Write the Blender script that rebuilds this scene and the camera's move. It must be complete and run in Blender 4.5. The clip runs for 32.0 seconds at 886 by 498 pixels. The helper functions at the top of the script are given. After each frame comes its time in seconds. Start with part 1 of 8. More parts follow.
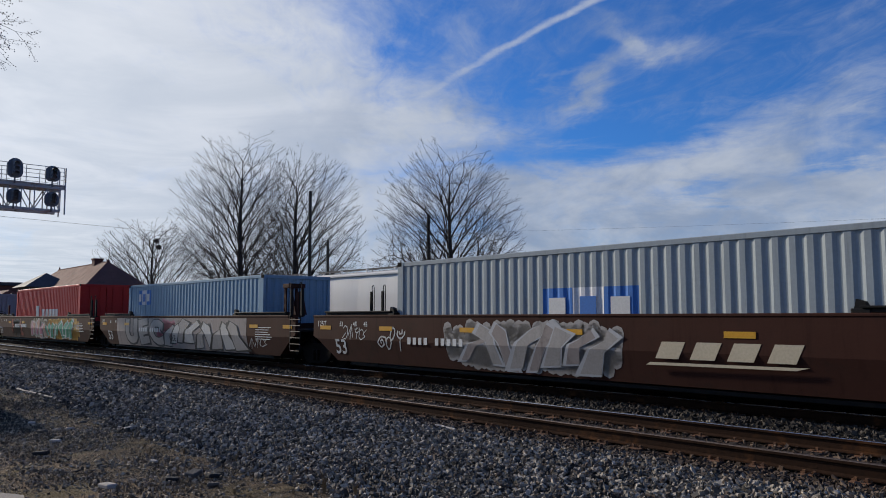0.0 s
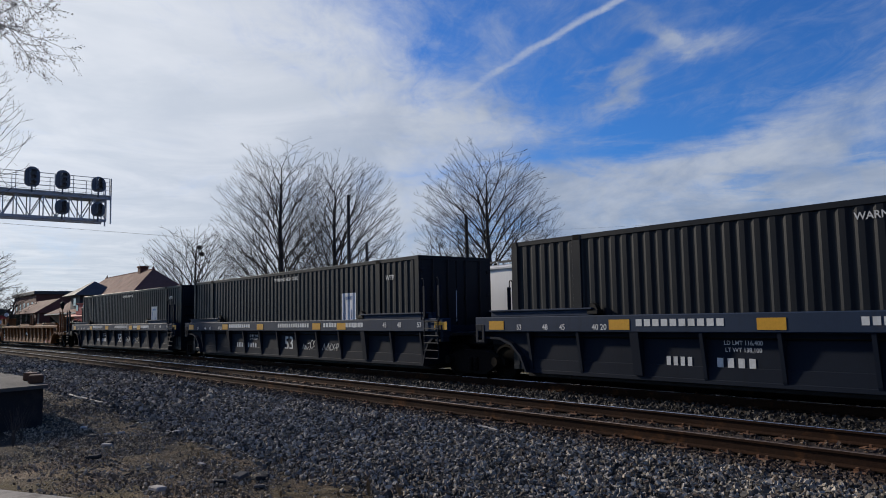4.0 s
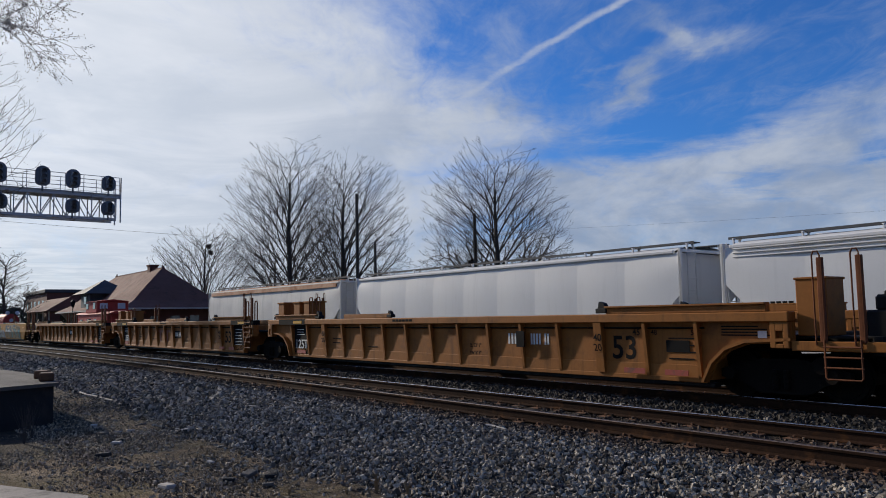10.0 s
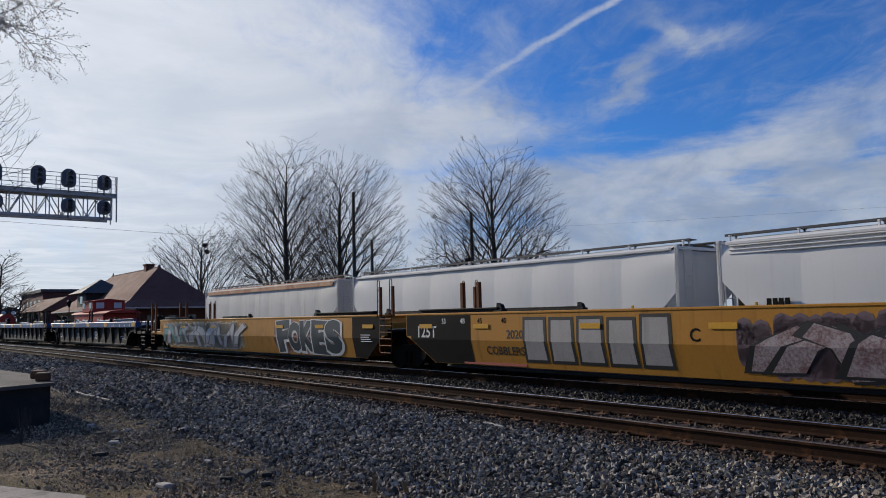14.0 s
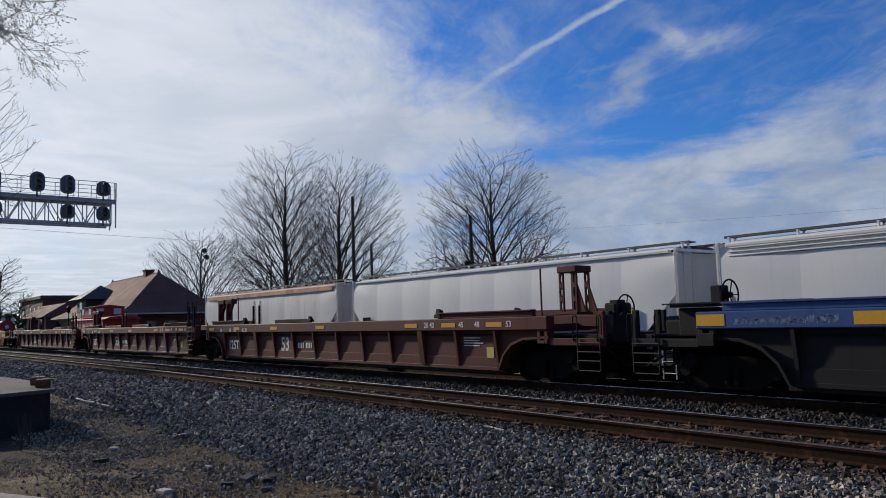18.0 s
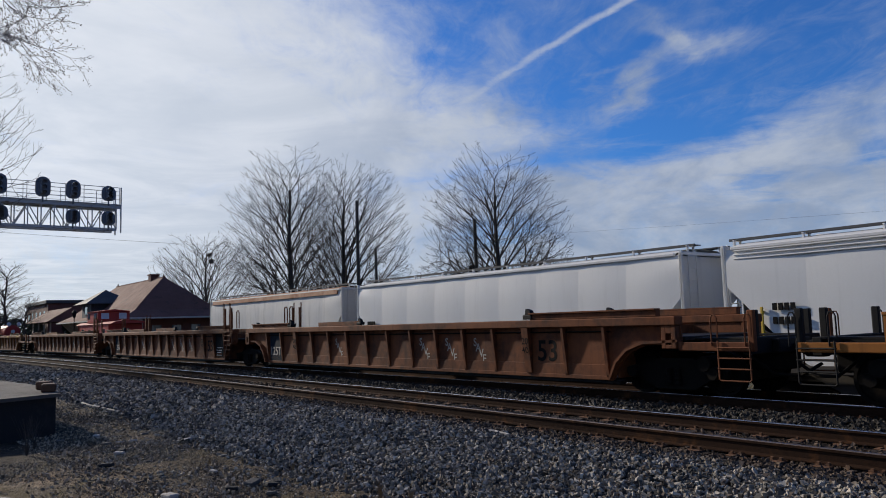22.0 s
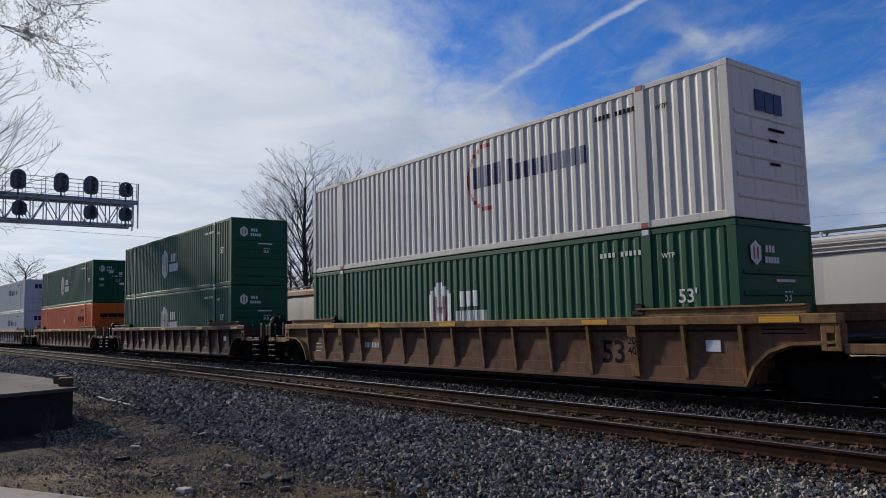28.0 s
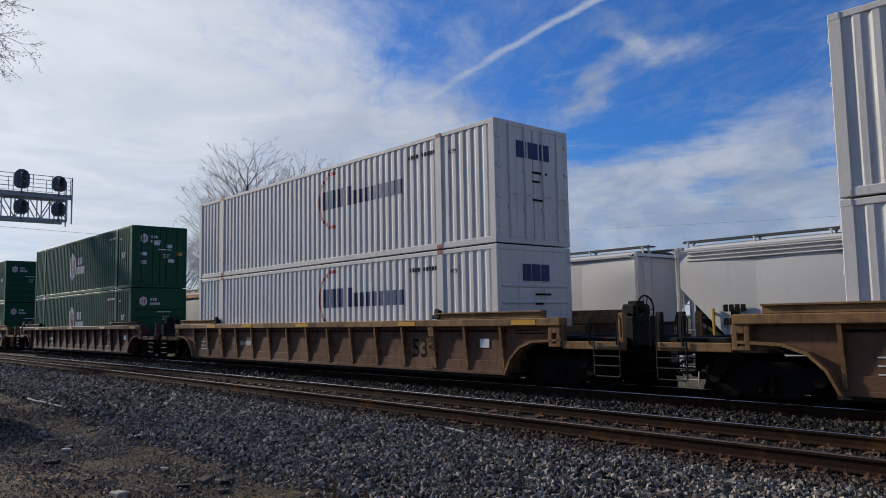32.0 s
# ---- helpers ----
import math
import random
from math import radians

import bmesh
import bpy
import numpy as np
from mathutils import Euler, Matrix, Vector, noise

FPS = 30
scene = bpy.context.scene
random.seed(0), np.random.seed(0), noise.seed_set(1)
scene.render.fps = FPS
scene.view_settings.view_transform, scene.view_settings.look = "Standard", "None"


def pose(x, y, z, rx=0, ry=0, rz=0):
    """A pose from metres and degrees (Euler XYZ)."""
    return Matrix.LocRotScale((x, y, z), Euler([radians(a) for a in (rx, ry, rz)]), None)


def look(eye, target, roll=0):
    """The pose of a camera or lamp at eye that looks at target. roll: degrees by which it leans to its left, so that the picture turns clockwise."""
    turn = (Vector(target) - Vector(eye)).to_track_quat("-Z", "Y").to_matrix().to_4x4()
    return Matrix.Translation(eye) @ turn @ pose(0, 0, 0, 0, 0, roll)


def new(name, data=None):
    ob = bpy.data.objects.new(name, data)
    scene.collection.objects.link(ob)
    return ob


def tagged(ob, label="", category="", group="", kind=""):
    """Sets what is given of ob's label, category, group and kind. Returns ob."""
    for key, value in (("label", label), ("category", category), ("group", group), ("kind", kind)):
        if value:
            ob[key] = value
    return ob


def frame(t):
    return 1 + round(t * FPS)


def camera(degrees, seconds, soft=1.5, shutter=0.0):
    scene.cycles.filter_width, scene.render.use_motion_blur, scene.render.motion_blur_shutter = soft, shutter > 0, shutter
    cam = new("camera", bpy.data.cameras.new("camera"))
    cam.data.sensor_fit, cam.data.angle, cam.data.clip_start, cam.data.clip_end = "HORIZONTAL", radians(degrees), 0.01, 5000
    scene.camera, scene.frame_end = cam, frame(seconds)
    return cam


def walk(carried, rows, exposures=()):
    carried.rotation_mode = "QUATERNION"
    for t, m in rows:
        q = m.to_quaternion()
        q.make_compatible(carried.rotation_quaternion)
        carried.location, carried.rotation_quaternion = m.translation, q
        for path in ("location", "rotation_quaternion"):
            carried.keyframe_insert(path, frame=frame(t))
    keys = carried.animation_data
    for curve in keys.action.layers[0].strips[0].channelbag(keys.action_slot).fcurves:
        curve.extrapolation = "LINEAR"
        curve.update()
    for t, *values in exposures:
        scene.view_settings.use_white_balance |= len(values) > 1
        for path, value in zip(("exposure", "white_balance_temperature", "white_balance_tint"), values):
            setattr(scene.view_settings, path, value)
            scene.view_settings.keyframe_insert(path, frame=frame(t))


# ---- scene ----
cam = camera(60.78, 32.0, soft=0.95)
EYE_H = 1.511
TURNS = [(0.0, 95.102, 0.084, 48.923), (0.5, 95.094, 0.594, 50.055), (1.0, 95.045, 0.982, 50.602), (1.5, 95.05, 1.167, 50.808), (2.0, 94.993, 1.272, 50.872),
         (2.5, 95.095, 1.222, 50.925), (3.0, 95.18, 1.139, 51.251), (3.5, 95.204, 1.09, 51.644), (5.5, 95.151, 1.037, 52.321), (6.0, 95.159, 0.936, 52.409),
         (6.5, 95.105, 0.947, 52.55), (7.0, 95.168, 0.914, 52.635), (7.5, 95.171, 0.924, 52.694), (8.0, 95.216, 0.845, 52.721), (9.0, 95.179, 0.927, 52.695),
         (9.5, 95.14, 0.968, 52.621), (10.0, 95.12, 1.002, 52.554), (11.0, 94.961, 1.104, 52.548), (12.0, 94.849, 1.192, 52.559), (13.0, 94.812, 1.195, 52.469),
         (13.5, 94.896, 1.2, 52.399), (14.0, 94.973, 1.246, 52.329), (14.5, 95.004, 1.195, 52.246), (16.5, 95.12, 1.386, 52.182), (17.0, 95.173, 1.423, 52.241),
         (18.0, 95.26, 1.613, 52.322), (19.0, 95.376, 1.717, 52.389), (20.0, 95.516, 1.673, 52.446), (21.0, 95.605, 1.72, 52.506), (22.0, 95.559, 1.726, 52.669),
         (23.0, 95.471, 1.702, 52.889), (24.0, 95.324, 1.69, 53.065), (25.0, 95.222, 1.639, 53.188), (25.5, 95.218, 1.654, 53.252), (27.5, 95.436, 1.37, 53.697),
         (28.0, 95.416, 1.269, 53.715), (29.0, 95.447, 1.087, 53.372), (29.5, 95.475, 1.042, 53.029), (30.0, 95.439, 1.017, 52.609), (30.5, 95.399, 0.936, 52.188),
         (31.0, 95.302, 1.195, 51.631), (31.5, 95.341, 1.121, 50.814), (32.0, 95.312, 1.089, 49.477)]
walk(cam, [(t, pose(0, 0, EYE_H, a, b, c)) for t, a, b, c in TURNS])

# ---- light ----
TO_SUN = Vector((-4.2, -1.05, 1.9)).normalized()
sun = new("sun", bpy.data.lights.new("sun", "SUN"))
sun.data.energy, sun.data.angle, sun.data.color = 4.6, radians(2.6), (1.0, 0.90, 0.76)
sun.matrix_world = look(TO_SUN * 50, (0, 0, 0))
scene.view_settings.exposure = -0.08


class Nodes:
    """Short hand for building a node tree."""

    def __init__(self, tree):
        self.tree = tree
        tree.nodes.clear()

    def add(self, kind, inputs=None, operation="", data_type="", interpolation_type="", rotation_type="", use_clamp=False):
        n = self.tree.nodes.new(kind)
        if operation:
            n.operation = operation
        if data_type:
            n.data_type = data_type
        if interpolation_type:
            n.interpolation_type = interpolation_type
        if rotation_type:
            n.rotation_type = rotation_type
        if use_clamp:
            n.use_clamp = True
        for k, v in (inputs or {}).items():
            if isinstance(v, bpy.types.NodeSocket):
                self.tree.links.new(v, n.inputs[k])
            else:
                n.inputs[k].default_value = v
        return n

    def math(self, op, a, b=0.0, c=0.0, clamp=False):
        return self.add("ShaderNodeMath", {0: a, 1: b, 2: c}, operation=op, use_clamp=clamp).outputs[0]

    def mix(self, f, a, b):
        n = self.add("ShaderNodeMix", {0: f}, data_type="RGBA")
        for i, v in ((6, a), (7, b)):
            if isinstance(v, bpy.types.NodeSocket):
                self.tree.links.new(v, n.inputs[i])
            else:
                n.inputs[i].default_value = (*v, 1) if len(v) == 3 else v
        return n.outputs[2]

    def ramp(self, f, lo, hi):
        return self.add("ShaderNodeMapRange", {0: f, 1: lo, 2: hi}, interpolation_type="SMOOTHSTEP").outputs[0]

    def noise(self, vec, scale, detail=4.0, rough=0.55, distortion=0.0):
        return self.add("ShaderNodeTexNoise", {"Vector": vec, "Scale": scale, "Detail": detail, "Roughness": rough, "Distortion": distortion}).outputs[0]


def make_world():
    w = bpy.data.worlds.new("sky")
    w.use_nodes = True
    scene.world = w
    n = Nodes(w.node_tree)
    sky = n.add("ShaderNodeTexSky")
    sky.sky_type, sky.sun_disc, sky.sun_elevation = "NISHITA", False, math.asin(TO_SUN.z)
    sky.sun_rotation = math.atan2(TO_SUN.x, TO_SUN.y) % (2 * math.pi)
    sky.air_density, sky.dust_density, sky.ozone_density = 1.0, 0.6, 3.0
    co = n.add("ShaderNodeTexCoord").outputs["Generated"]
    sep = n.add("ShaderNodeSeparateXYZ", {0: co})
    x, y, z = sep.outputs
    zz = n.math("MAXIMUM", z, 0.035)
    px, py = n.math("DIVIDE", x, zz), n.math("DIVIDE", y, zz)
    flat = n.add("ShaderNodeCombineXYZ", {0: px, 1: py}).outputs[0]
    # high streaks lie along the contrail's way
    turned = n.add("ShaderNodeVectorRotate", {"Vector": flat, "Angle": radians(38)}, rotation_type="Z_AXIS").outputs[0]
    streak = n.add("ShaderNodeVectorMath", {0: turned, 1: (0.6, 1.25, 1.0)}, operation="MULTIPLY").outputs[0]
    high = n.ramp(z, 0.17, 0.27)
    puff = n.add("ShaderNodeVectorMath", {0: co, 1: (1.0, 1.0, 1.9)}, operation="MULTIPLY").outputs[0]

    def blend(a, b):
        return n.math("ADD", n.math("MULTIPLY", a, high), n.math("MULTIPLY", b, n.math("SUBTRACT", 1.0, high)))
    fine = blend(n.noise(streak, 1.5, 7, 0.62, 0.9), n.noise(puff, 7.0, 7, 0.62, 0.6))
    wisp = blend(n.noise(streak, 4.2, 6, 0.65, 1.2), n.noise(puff, 17.0, 6, 0.65, 0.8))
    # bearing from the line's far end and height over the horizon, in degrees, stirred by noise
    stir_u = n.math("MULTIPLY", n.math("SUBTRACT", n.noise(co, 7.0, 5, 0.6, 0.6), 0.5), 9.0)
    stir_v = n.math("MULTIPLY", n.math("SUBTRACT", n.noise(turned, 1.3, 5, 0.6, 0.4), 0.5), 6.0)
    u0 = n.math("MULTIPLY", n.math("ARCTAN2", y, n.math("MULTIPLY", x, -1.0)), 57.3)
    u = n.math("ADD", u0, stir_u)
    v = n.math("ADD", n.math("MULTIPLY", n.math("ARCSINE", z), 57.3), stir_v)

    def bank(u1, v1, ru, rv, tilt, amount):
        c, s_ = math.cos(radians(tilt)), math.sin(radians(tilt))
        du, dv = n.math("SUBTRACT", u, u1), n.math("SUBTRACT", v, v1)
        p = n.math("MULTIPLY_ADD", du, c / ru, n.math("MULTIPLY", dv, s_ / ru))
        q = n.math("MULTIPLY_ADD", du, -s_ / rv, n.math("MULTIPLY", dv, c / rv))
        r = n.math("MULTIPLY", n.math("MULTIPLY_ADD", p, p, n.math("MULTIPLY", q, q)), -1.0)
        return n.math("MULTIPLY", n.math("EXPONENT", r), amount)
    # the veil is thick towards the sun and low over the land, thin to the north-east
    edge = n.math("ADD", n.math("MAXIMUM", n.math("SUBTRACT", v, 15.0), 0.0), u)
    side = n.math("MULTIPLY", n.ramp(edge, 52.0, 26.0), n.ramp(u0, -150.0, -110.0))
    low = n.ramp(v, 13.4, 9.4)
    d = n.math("MAXIMUM", n.math("MULTIPLY", side, 1.05), n.math("MULTIPLY", low, 0.88))
    for k in ((66.5, 13.6, 7.5, 2.0, 20, 0.62), (68.3, 10.4, 2.4, 0.7, 10, -0.45), (59.7, 9.1, 4.0, 0.9, 5, -0.5), (53.3, 13.3, 3.6, 1.1, 12, -0.35), (52.8, 16.8, 3.2, 1.0, 46, 0.55),
              (54.8, 20.2, 3.4, 0.65, -30, 0.5), (59.1, 19.3, 2.4, 0.8, 22, 0.45), (50.6, 18.0, 3.0, 0.5, 13, 0.42), (38.7, 20.2, 1.8, 1.6, 0, -0.28), (46.5, 13.6, 3.0, 1.2, 10, 0.2), (41.5, 14.2, 4.5, 2.4, 0, 0.42), (34.0, 14.0, 6.0, 3.0, 0, 0.25), (41.0, 6.6, 3.2, 1.2, 0, -0.45)):
        d = n.math("ADD", d, bank(*k))
    d = n.math("ADD", d, n.math("MULTIPLY", n.math("SUBTRACT", fine, 0.47), 1.15))
    d = n.math("ADD", d, n.math("MULTIPLY", n.math("SUBTRACT", wisp, 0.48), 0.85))
    d = n.ramp(d, -0.12, 1.12)
    # the veil thins out overhead and away from the sun
    d = n.math("MULTIPLY", d, n.math("MULTIPLY_ADD", n.ramp(z, 0.72, 0.40), 0.62, 0.32))
    south = n.ramp(n.math("SUBTRACT", n.math("MULTIPLY", y, -1.0), n.math("MULTIPLY", x, 0.4)), 0.95, 0.35)
    d = n.math("MULTIPLY", d, n.math("MULTIPLY_ADD", south, 0.6, 0.4))
    # contrail: a straight line high up, ragged and broken
    way = n.math("ADD", px, 1.51)
    bow = n.math("MULTIPLY_ADD", n.math("MULTIPLY", way, way), -0.04525, n.math("MULTIPLY", way, 0.1795))
    line = n.math("ADD", n.math("SUBTRACT", py, 1.895), bow)
    rag = n.math("MULTIPLY", n.math("SUBTRACT", n.noise(flat, 5.0, 4, 0.6), 0.5), 0.07)
    trail = n.ramp(n.math("ABSOLUTE", n.math("ADD", line, rag)), 0.036, 0.004)
    trail = n.math("MULTIPLY", trail, n.ramp(u0, 34.0, 50.0))
    trail = n.math("MULTIPLY", trail, n.math("MULTIPLY_ADD", wisp, 1.3, 0.05), clamp=True)
    # the veil glows towards the sun
    toward = n.add("ShaderNodeVectorMath", {0: co, 1: tuple(TO_SUN)}, operation="DOT_PRODUCT").outputs["Value"]
    glow = n.ramp(toward, 0.50, 1.0)
    grey = n.mix(n.ramp(n.noise(puff, 6.0, 6, 0.6, 0.5), 0.34, 0.64), (3.0, 3.65, 4.9), (4.9, 5.4, 6.3))
    patch = n.ramp(n.noise(flat, 0.85, 5, 0.6, 0.8), 0.35, 0.7)
    cloud = n.mix(glow, grey, n.mix(patch, (7.1, 7.6, 8.3), (8.8, 9.1, 9.6)))
    blue = n.mix(1.0, sky.outputs[0], (0.27, 0.66, 1.25))
    blue.node.blend_type = "MULTIPLY"
    col = n.mix(d, blue, cloud)
    col = n.mix(n.math("MULTIPLY", trail, 0.68), col, (5.8, 6.2, 6.8))
    bg = n.add("ShaderNodeBackground", {"Color": col, "Strength": 0.1})
    out = n.add("ShaderNodeOutputWorld")
    w.node_tree.links.new(bg.outputs[0], out.inputs[0])


make_world()

# ---- materials ----
MATS = {}


def material(name, base, rough=0.6, metal=0.0, other=None, grain=6.0, spread=0.5, bump=0.15, stain=None, stain_lo=0.58, stain_hi=0.72,
             stain_scale=1.2, coarse=0.7, each=0.0, spec=0.4, streaks=0.0):
    """A surface: two tones over two scales of noise, stains of a third colour, fine relief, rain streaks down its sides."""
    if name in MATS:
        return MATS[name]
    m = bpy.data.materials.new(name)
    m.use_nodes = True
    n = Nodes(m.node_tree)
    co = n.add("ShaderNodeTexCoord").outputs["Object"]
    other = other or tuple(c * 0.72 for c in base)
    a = n.noise(co, coarse, 5, 0.6, 0.3)
    b = n.noise(co, grain * 4, 4, 0.6)
    f = n.math("MULTIPLY_ADD", b, 0.5, n.math("MULTIPLY", a, 0.5))
    col = n.mix(n.ramp(f, 0.5 - spread / 2, 0.5 + spread / 2), base, other)
    if streaks:
        run = n.add("ShaderNodeVectorMath", {0: co, 1: (3.5, 3.5, 0.25)}, operation="MULTIPLY").outputs[0]
        col = n.mix(n.math("MULTIPLY", n.ramp(n.noise(run, 1.6, 5, 0.65), 0.5, 0.75), streaks), col, tuple(c * 0.35 for c in base))
    if stain:
        s = n.ramp(n.math("MULTIPLY_ADD", n.noise(co, stain_scale * 6, 4, 0.65), 0.35, n.math("MULTIPLY", n.noise(co, stain_scale, 5, 0.6, 0.5), 0.65)), stain_lo - 0.06, stain_hi - 0.06)
        col = n.mix(s, col, stain)
    if each:
        rnd = n.add("ShaderNodeObjectInfo").outputs["Random"]
        hsv = n.add("ShaderNodeHueSaturation", {"Color": col, "Value": n.math("MULTIPLY_ADD", rnd, each, 1.0 - each / 2)})
        col = hsv.outputs[0]
    p = n.add("ShaderNodeBsdfPrincipled", {"Base Color": col, "Metallic": metal, "Specular IOR Level": spec,
                                           "Roughness": n.math("MULTIPLY_ADD", n.math("SUBTRACT", a, 0.5), 0.35, rough, clamp=True)})
    if bump:
        bm = n.add("ShaderNodeBump", {"Height": n.noise(co, grain * 8, 4, 0.6), "Strength": bump, "Distance": 0.02})
        m.node_tree.links.new(bm.outputs[0], p.inputs["Normal"])
    out = n.add("ShaderNodeOutputMaterial")
    m.node_tree.links.new(p.outputs[0], out.inputs[0])
    MATS[name] = m
    return m


DIRT = (0.07, 0.055, 0.045)


def paint(name, base, rough=0.55, wear=0.5, dirt=DIRT, **kw):
    kw.setdefault("spec", 0.2)
    return material(name, base, rough, 0.0, tuple(c * 0.8 for c in base), 5.0, 0.6, 0.08, stain=dirt, stain_lo=0.75 - wear * 0.28, stain_hi=0.95 - wear * 0.2,
                    streaks=0.25 + wear * 0.5, **kw)


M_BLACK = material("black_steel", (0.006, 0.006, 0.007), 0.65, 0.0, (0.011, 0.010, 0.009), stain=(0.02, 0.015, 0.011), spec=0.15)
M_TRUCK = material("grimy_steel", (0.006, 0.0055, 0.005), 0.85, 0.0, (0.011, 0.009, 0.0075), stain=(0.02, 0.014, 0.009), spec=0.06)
M_WHITE = material("white_lettering", (0.62, 0.62, 0.6), 0.6, bump=0.0, streaks=0.3)
M_DARKTXT = material("dark_lettering", (0.010, 0.0095, 0.0095), 0.85, bump=0.0, spec=0.08)
M_REFLECT = material("yellow_reflector", (0.62, 0.32, 0.02), 0.4, bump=0.02, streaks=0.2)
M_NAVY = material("navy_lettering", (0.012, 0.02, 0.10), 0.5, bump=0.0)
M_BLUE = material("blue_lettering", (0.025, 0.15, 0.48), 0.5, bump=0.0)
M_RED = material("red_lettering", (0.45, 0.03, 0.03), 0.5, bump=0.0)
M_GOLD = material("gold_lettering", (0.55, 0.30, 0.03), 0.5, bump=0.0)
M_PLATE = material("black_stencil_plate", (0.008, 0.008, 0.0085), 0.85, bump=0.0, spec=0.1)


# ---- mesh building ----
class G:
    """Gathers faces of one mesh."""

    def __init__(self):
        self.v, self.f = [], []

    def quad(self, *ps):
        i = len(self.v)
        self.v += [tuple(p) for p in ps]
        self.f.append(tuple(range(i, i + len(ps))))
        return self

    def box(self, x0, x1, y0, y1, z0, z1, c=0.0):
        """A box, its edges cut at 45 degrees by c."""
        i = len(self.v)
        if c <= 0:
            self.v += [(x, y, z) for z in (z0, z1) for y in (y0, y1) for x in (x0, x1)]
            for q in ((0, 2, 3, 1), (4, 5, 7, 6), (0, 1, 5, 4), (2, 6, 7, 3), (0, 4, 6, 2), (1, 3, 7, 5)):
                self.f.append(tuple(i + k for k in q))
            return self
        lim = ((x0, x1), (y0, y1), (z0, z1))
        idx = {}
        for sx in (0, 1):
            for sy in (0, 1):
                for sz in (0, 1):
                    s = (sx, sy, sz)
                    for ax in range(3):
                        p = [lim[k][s[k]] + (0 if k == ax else (c if s[k] == 0 else -c)) for k in range(3)]
                        idx[(s, ax)] = len(self.v)
                        self.v.append(tuple(p))
        def corner(ax, side, a, b):
            s = [0, 0, 0]
            s[ax] = side
            o = [k for k in range(3) if k != ax]
            s[o[0]], s[o[1]] = a, b
            return tuple(s)
        for ax in range(3):
            for side in (0, 1):
                ring = [idx[(corner(ax, side, a, b), ax)] for a, b in ((0, 0), (1, 0), (1, 1), (0, 1))]
                if (side == 0) != (ax == 1):
                    ring.reverse()
                self.f.append(tuple(ring))
        for ax in range(3):
            o = [k for k in range(3) if k != ax]
            for a in (0, 1):
                for b in (0, 1):
                    s0, s1 = [0] * 3, [0] * 3
                    s0[ax], s1[ax] = 0, 1
                    s0[o[0]] = s1[o[0]] = a
                    s0[o[1]] = s1[o[1]] = b
                    s0, s1 = tuple(s0), tuple(s1)
                    self.f.append((idx[(s0, o[0])], idx[(s1, o[0])], idx[(s1, o[1])], idx[(s0, o[1])]))
        for s in {k[0] for k in idx}:
            self.f.append(tuple(idx[(s, ax)] for ax in range(3)))
        return self

    def prism(self, pts, a, b, axis="y"):
        """An outline in the two other axes, drawn out from a to b."""
        i, k = len(self.v), len(pts)
        for w in (a, b):
            for p, q in pts:
                self.v.append({"y": (p, w, q), "x": (w, p, q), "z": (p, q, w)}[axis])
        self.f.append(tuple(range(i, i + k)))
        self.f.append(tuple(reversed(range(i + k, i + 2 * k))))
        for j in range(k):
            jj = (j + 1) % k
            self.f.append((i + j, i + k + j, i + k + jj, i + jj))
        return self

    def tube(self, path, r, sides=6, r2=None, close=True):
        """A round bar along a path."""
        path = [Vector(p) for p in path]
        i = len(self.v)
        n = len(path)
        up = None
        for j, p in enumerate(path):
            d = (path[min(j + 1, n - 1)] - path[max(j - 1, 0)]).normalized()
            if up is None:
                up = d.orthogonal().normalized()
            up = (up - d * up.dot(d)).normalized()
            w = d.cross(up)
            rr = r if r2 is None else r + (r2 - r) * j / max(1, n - 1)
            for s in range(sides):
                a = 2 * math.pi * s / sides
                self.v.append(tuple(p + (up * math.cos(a) + w * math.sin(a)) * rr))
        for j in range(n - 1):
            for s in range(sides):
                t = (s + 1) % sides
                self.f.append((i + j * sides + s, i + j * sides + t, i + (j + 1) * sides + t, i + (j + 1) * sides + s))
        if close:
            self.f.append(tuple(reversed(range(i, i + sides))))
            self.f.append(tuple(range(i + (n - 1) * sides, i + n * sides)))
        return self

    def lathe(self, profile, centre, axis="y", sides=20):
        """Rings (distance along axis, radius) round an axis."""
        i = len(self.v)
        cx, cy, cz = centre
        for w, r in profile:
            for s in range(sides):
                a = 2 * math.pi * s / sides
                u, v = r * math.cos(a), r * math.sin(a)
                self.v.append({"y": (cx + u, cy + w, cz + v), "x": (cx + w, cy + u, cz + v), "z": (cx + u, cy + v, cz + w)}[axis])
        for j in range(len(profile) - 1):
            for s in range(sides):
                t = (s + 1) % sides
                self.f.append((i + j * sides + s, i + (j + 1) * sides + s, i + (j + 1) * sides + t, i + j * sides + t))
        self.f.append(tuple(range(i, i + sides)))
        self.f.append(tuple(reversed(range(i + (len(profile) - 1) * sides, i + len(profile) * sides))))
        return self

    def mesh(self, name, mat=None, fix=True, smooth=False):
        me = bpy.data.meshes.new(name)
        me.from_pydata(self.v, [], self.f)
        if fix:
            bm = bmesh.new()
            bm.from_mesh(me)
            bmesh.ops.recalc_face_normals(bm, faces=bm.faces[:])
            bm.to_mesh(me)
            bm.free()
        if smooth:
            me.polygons.foreach_set("use_smooth", [True] * len(me.polygons))
        if mat:
            me.materials.append(mat)
        return me


SHAPES = {}


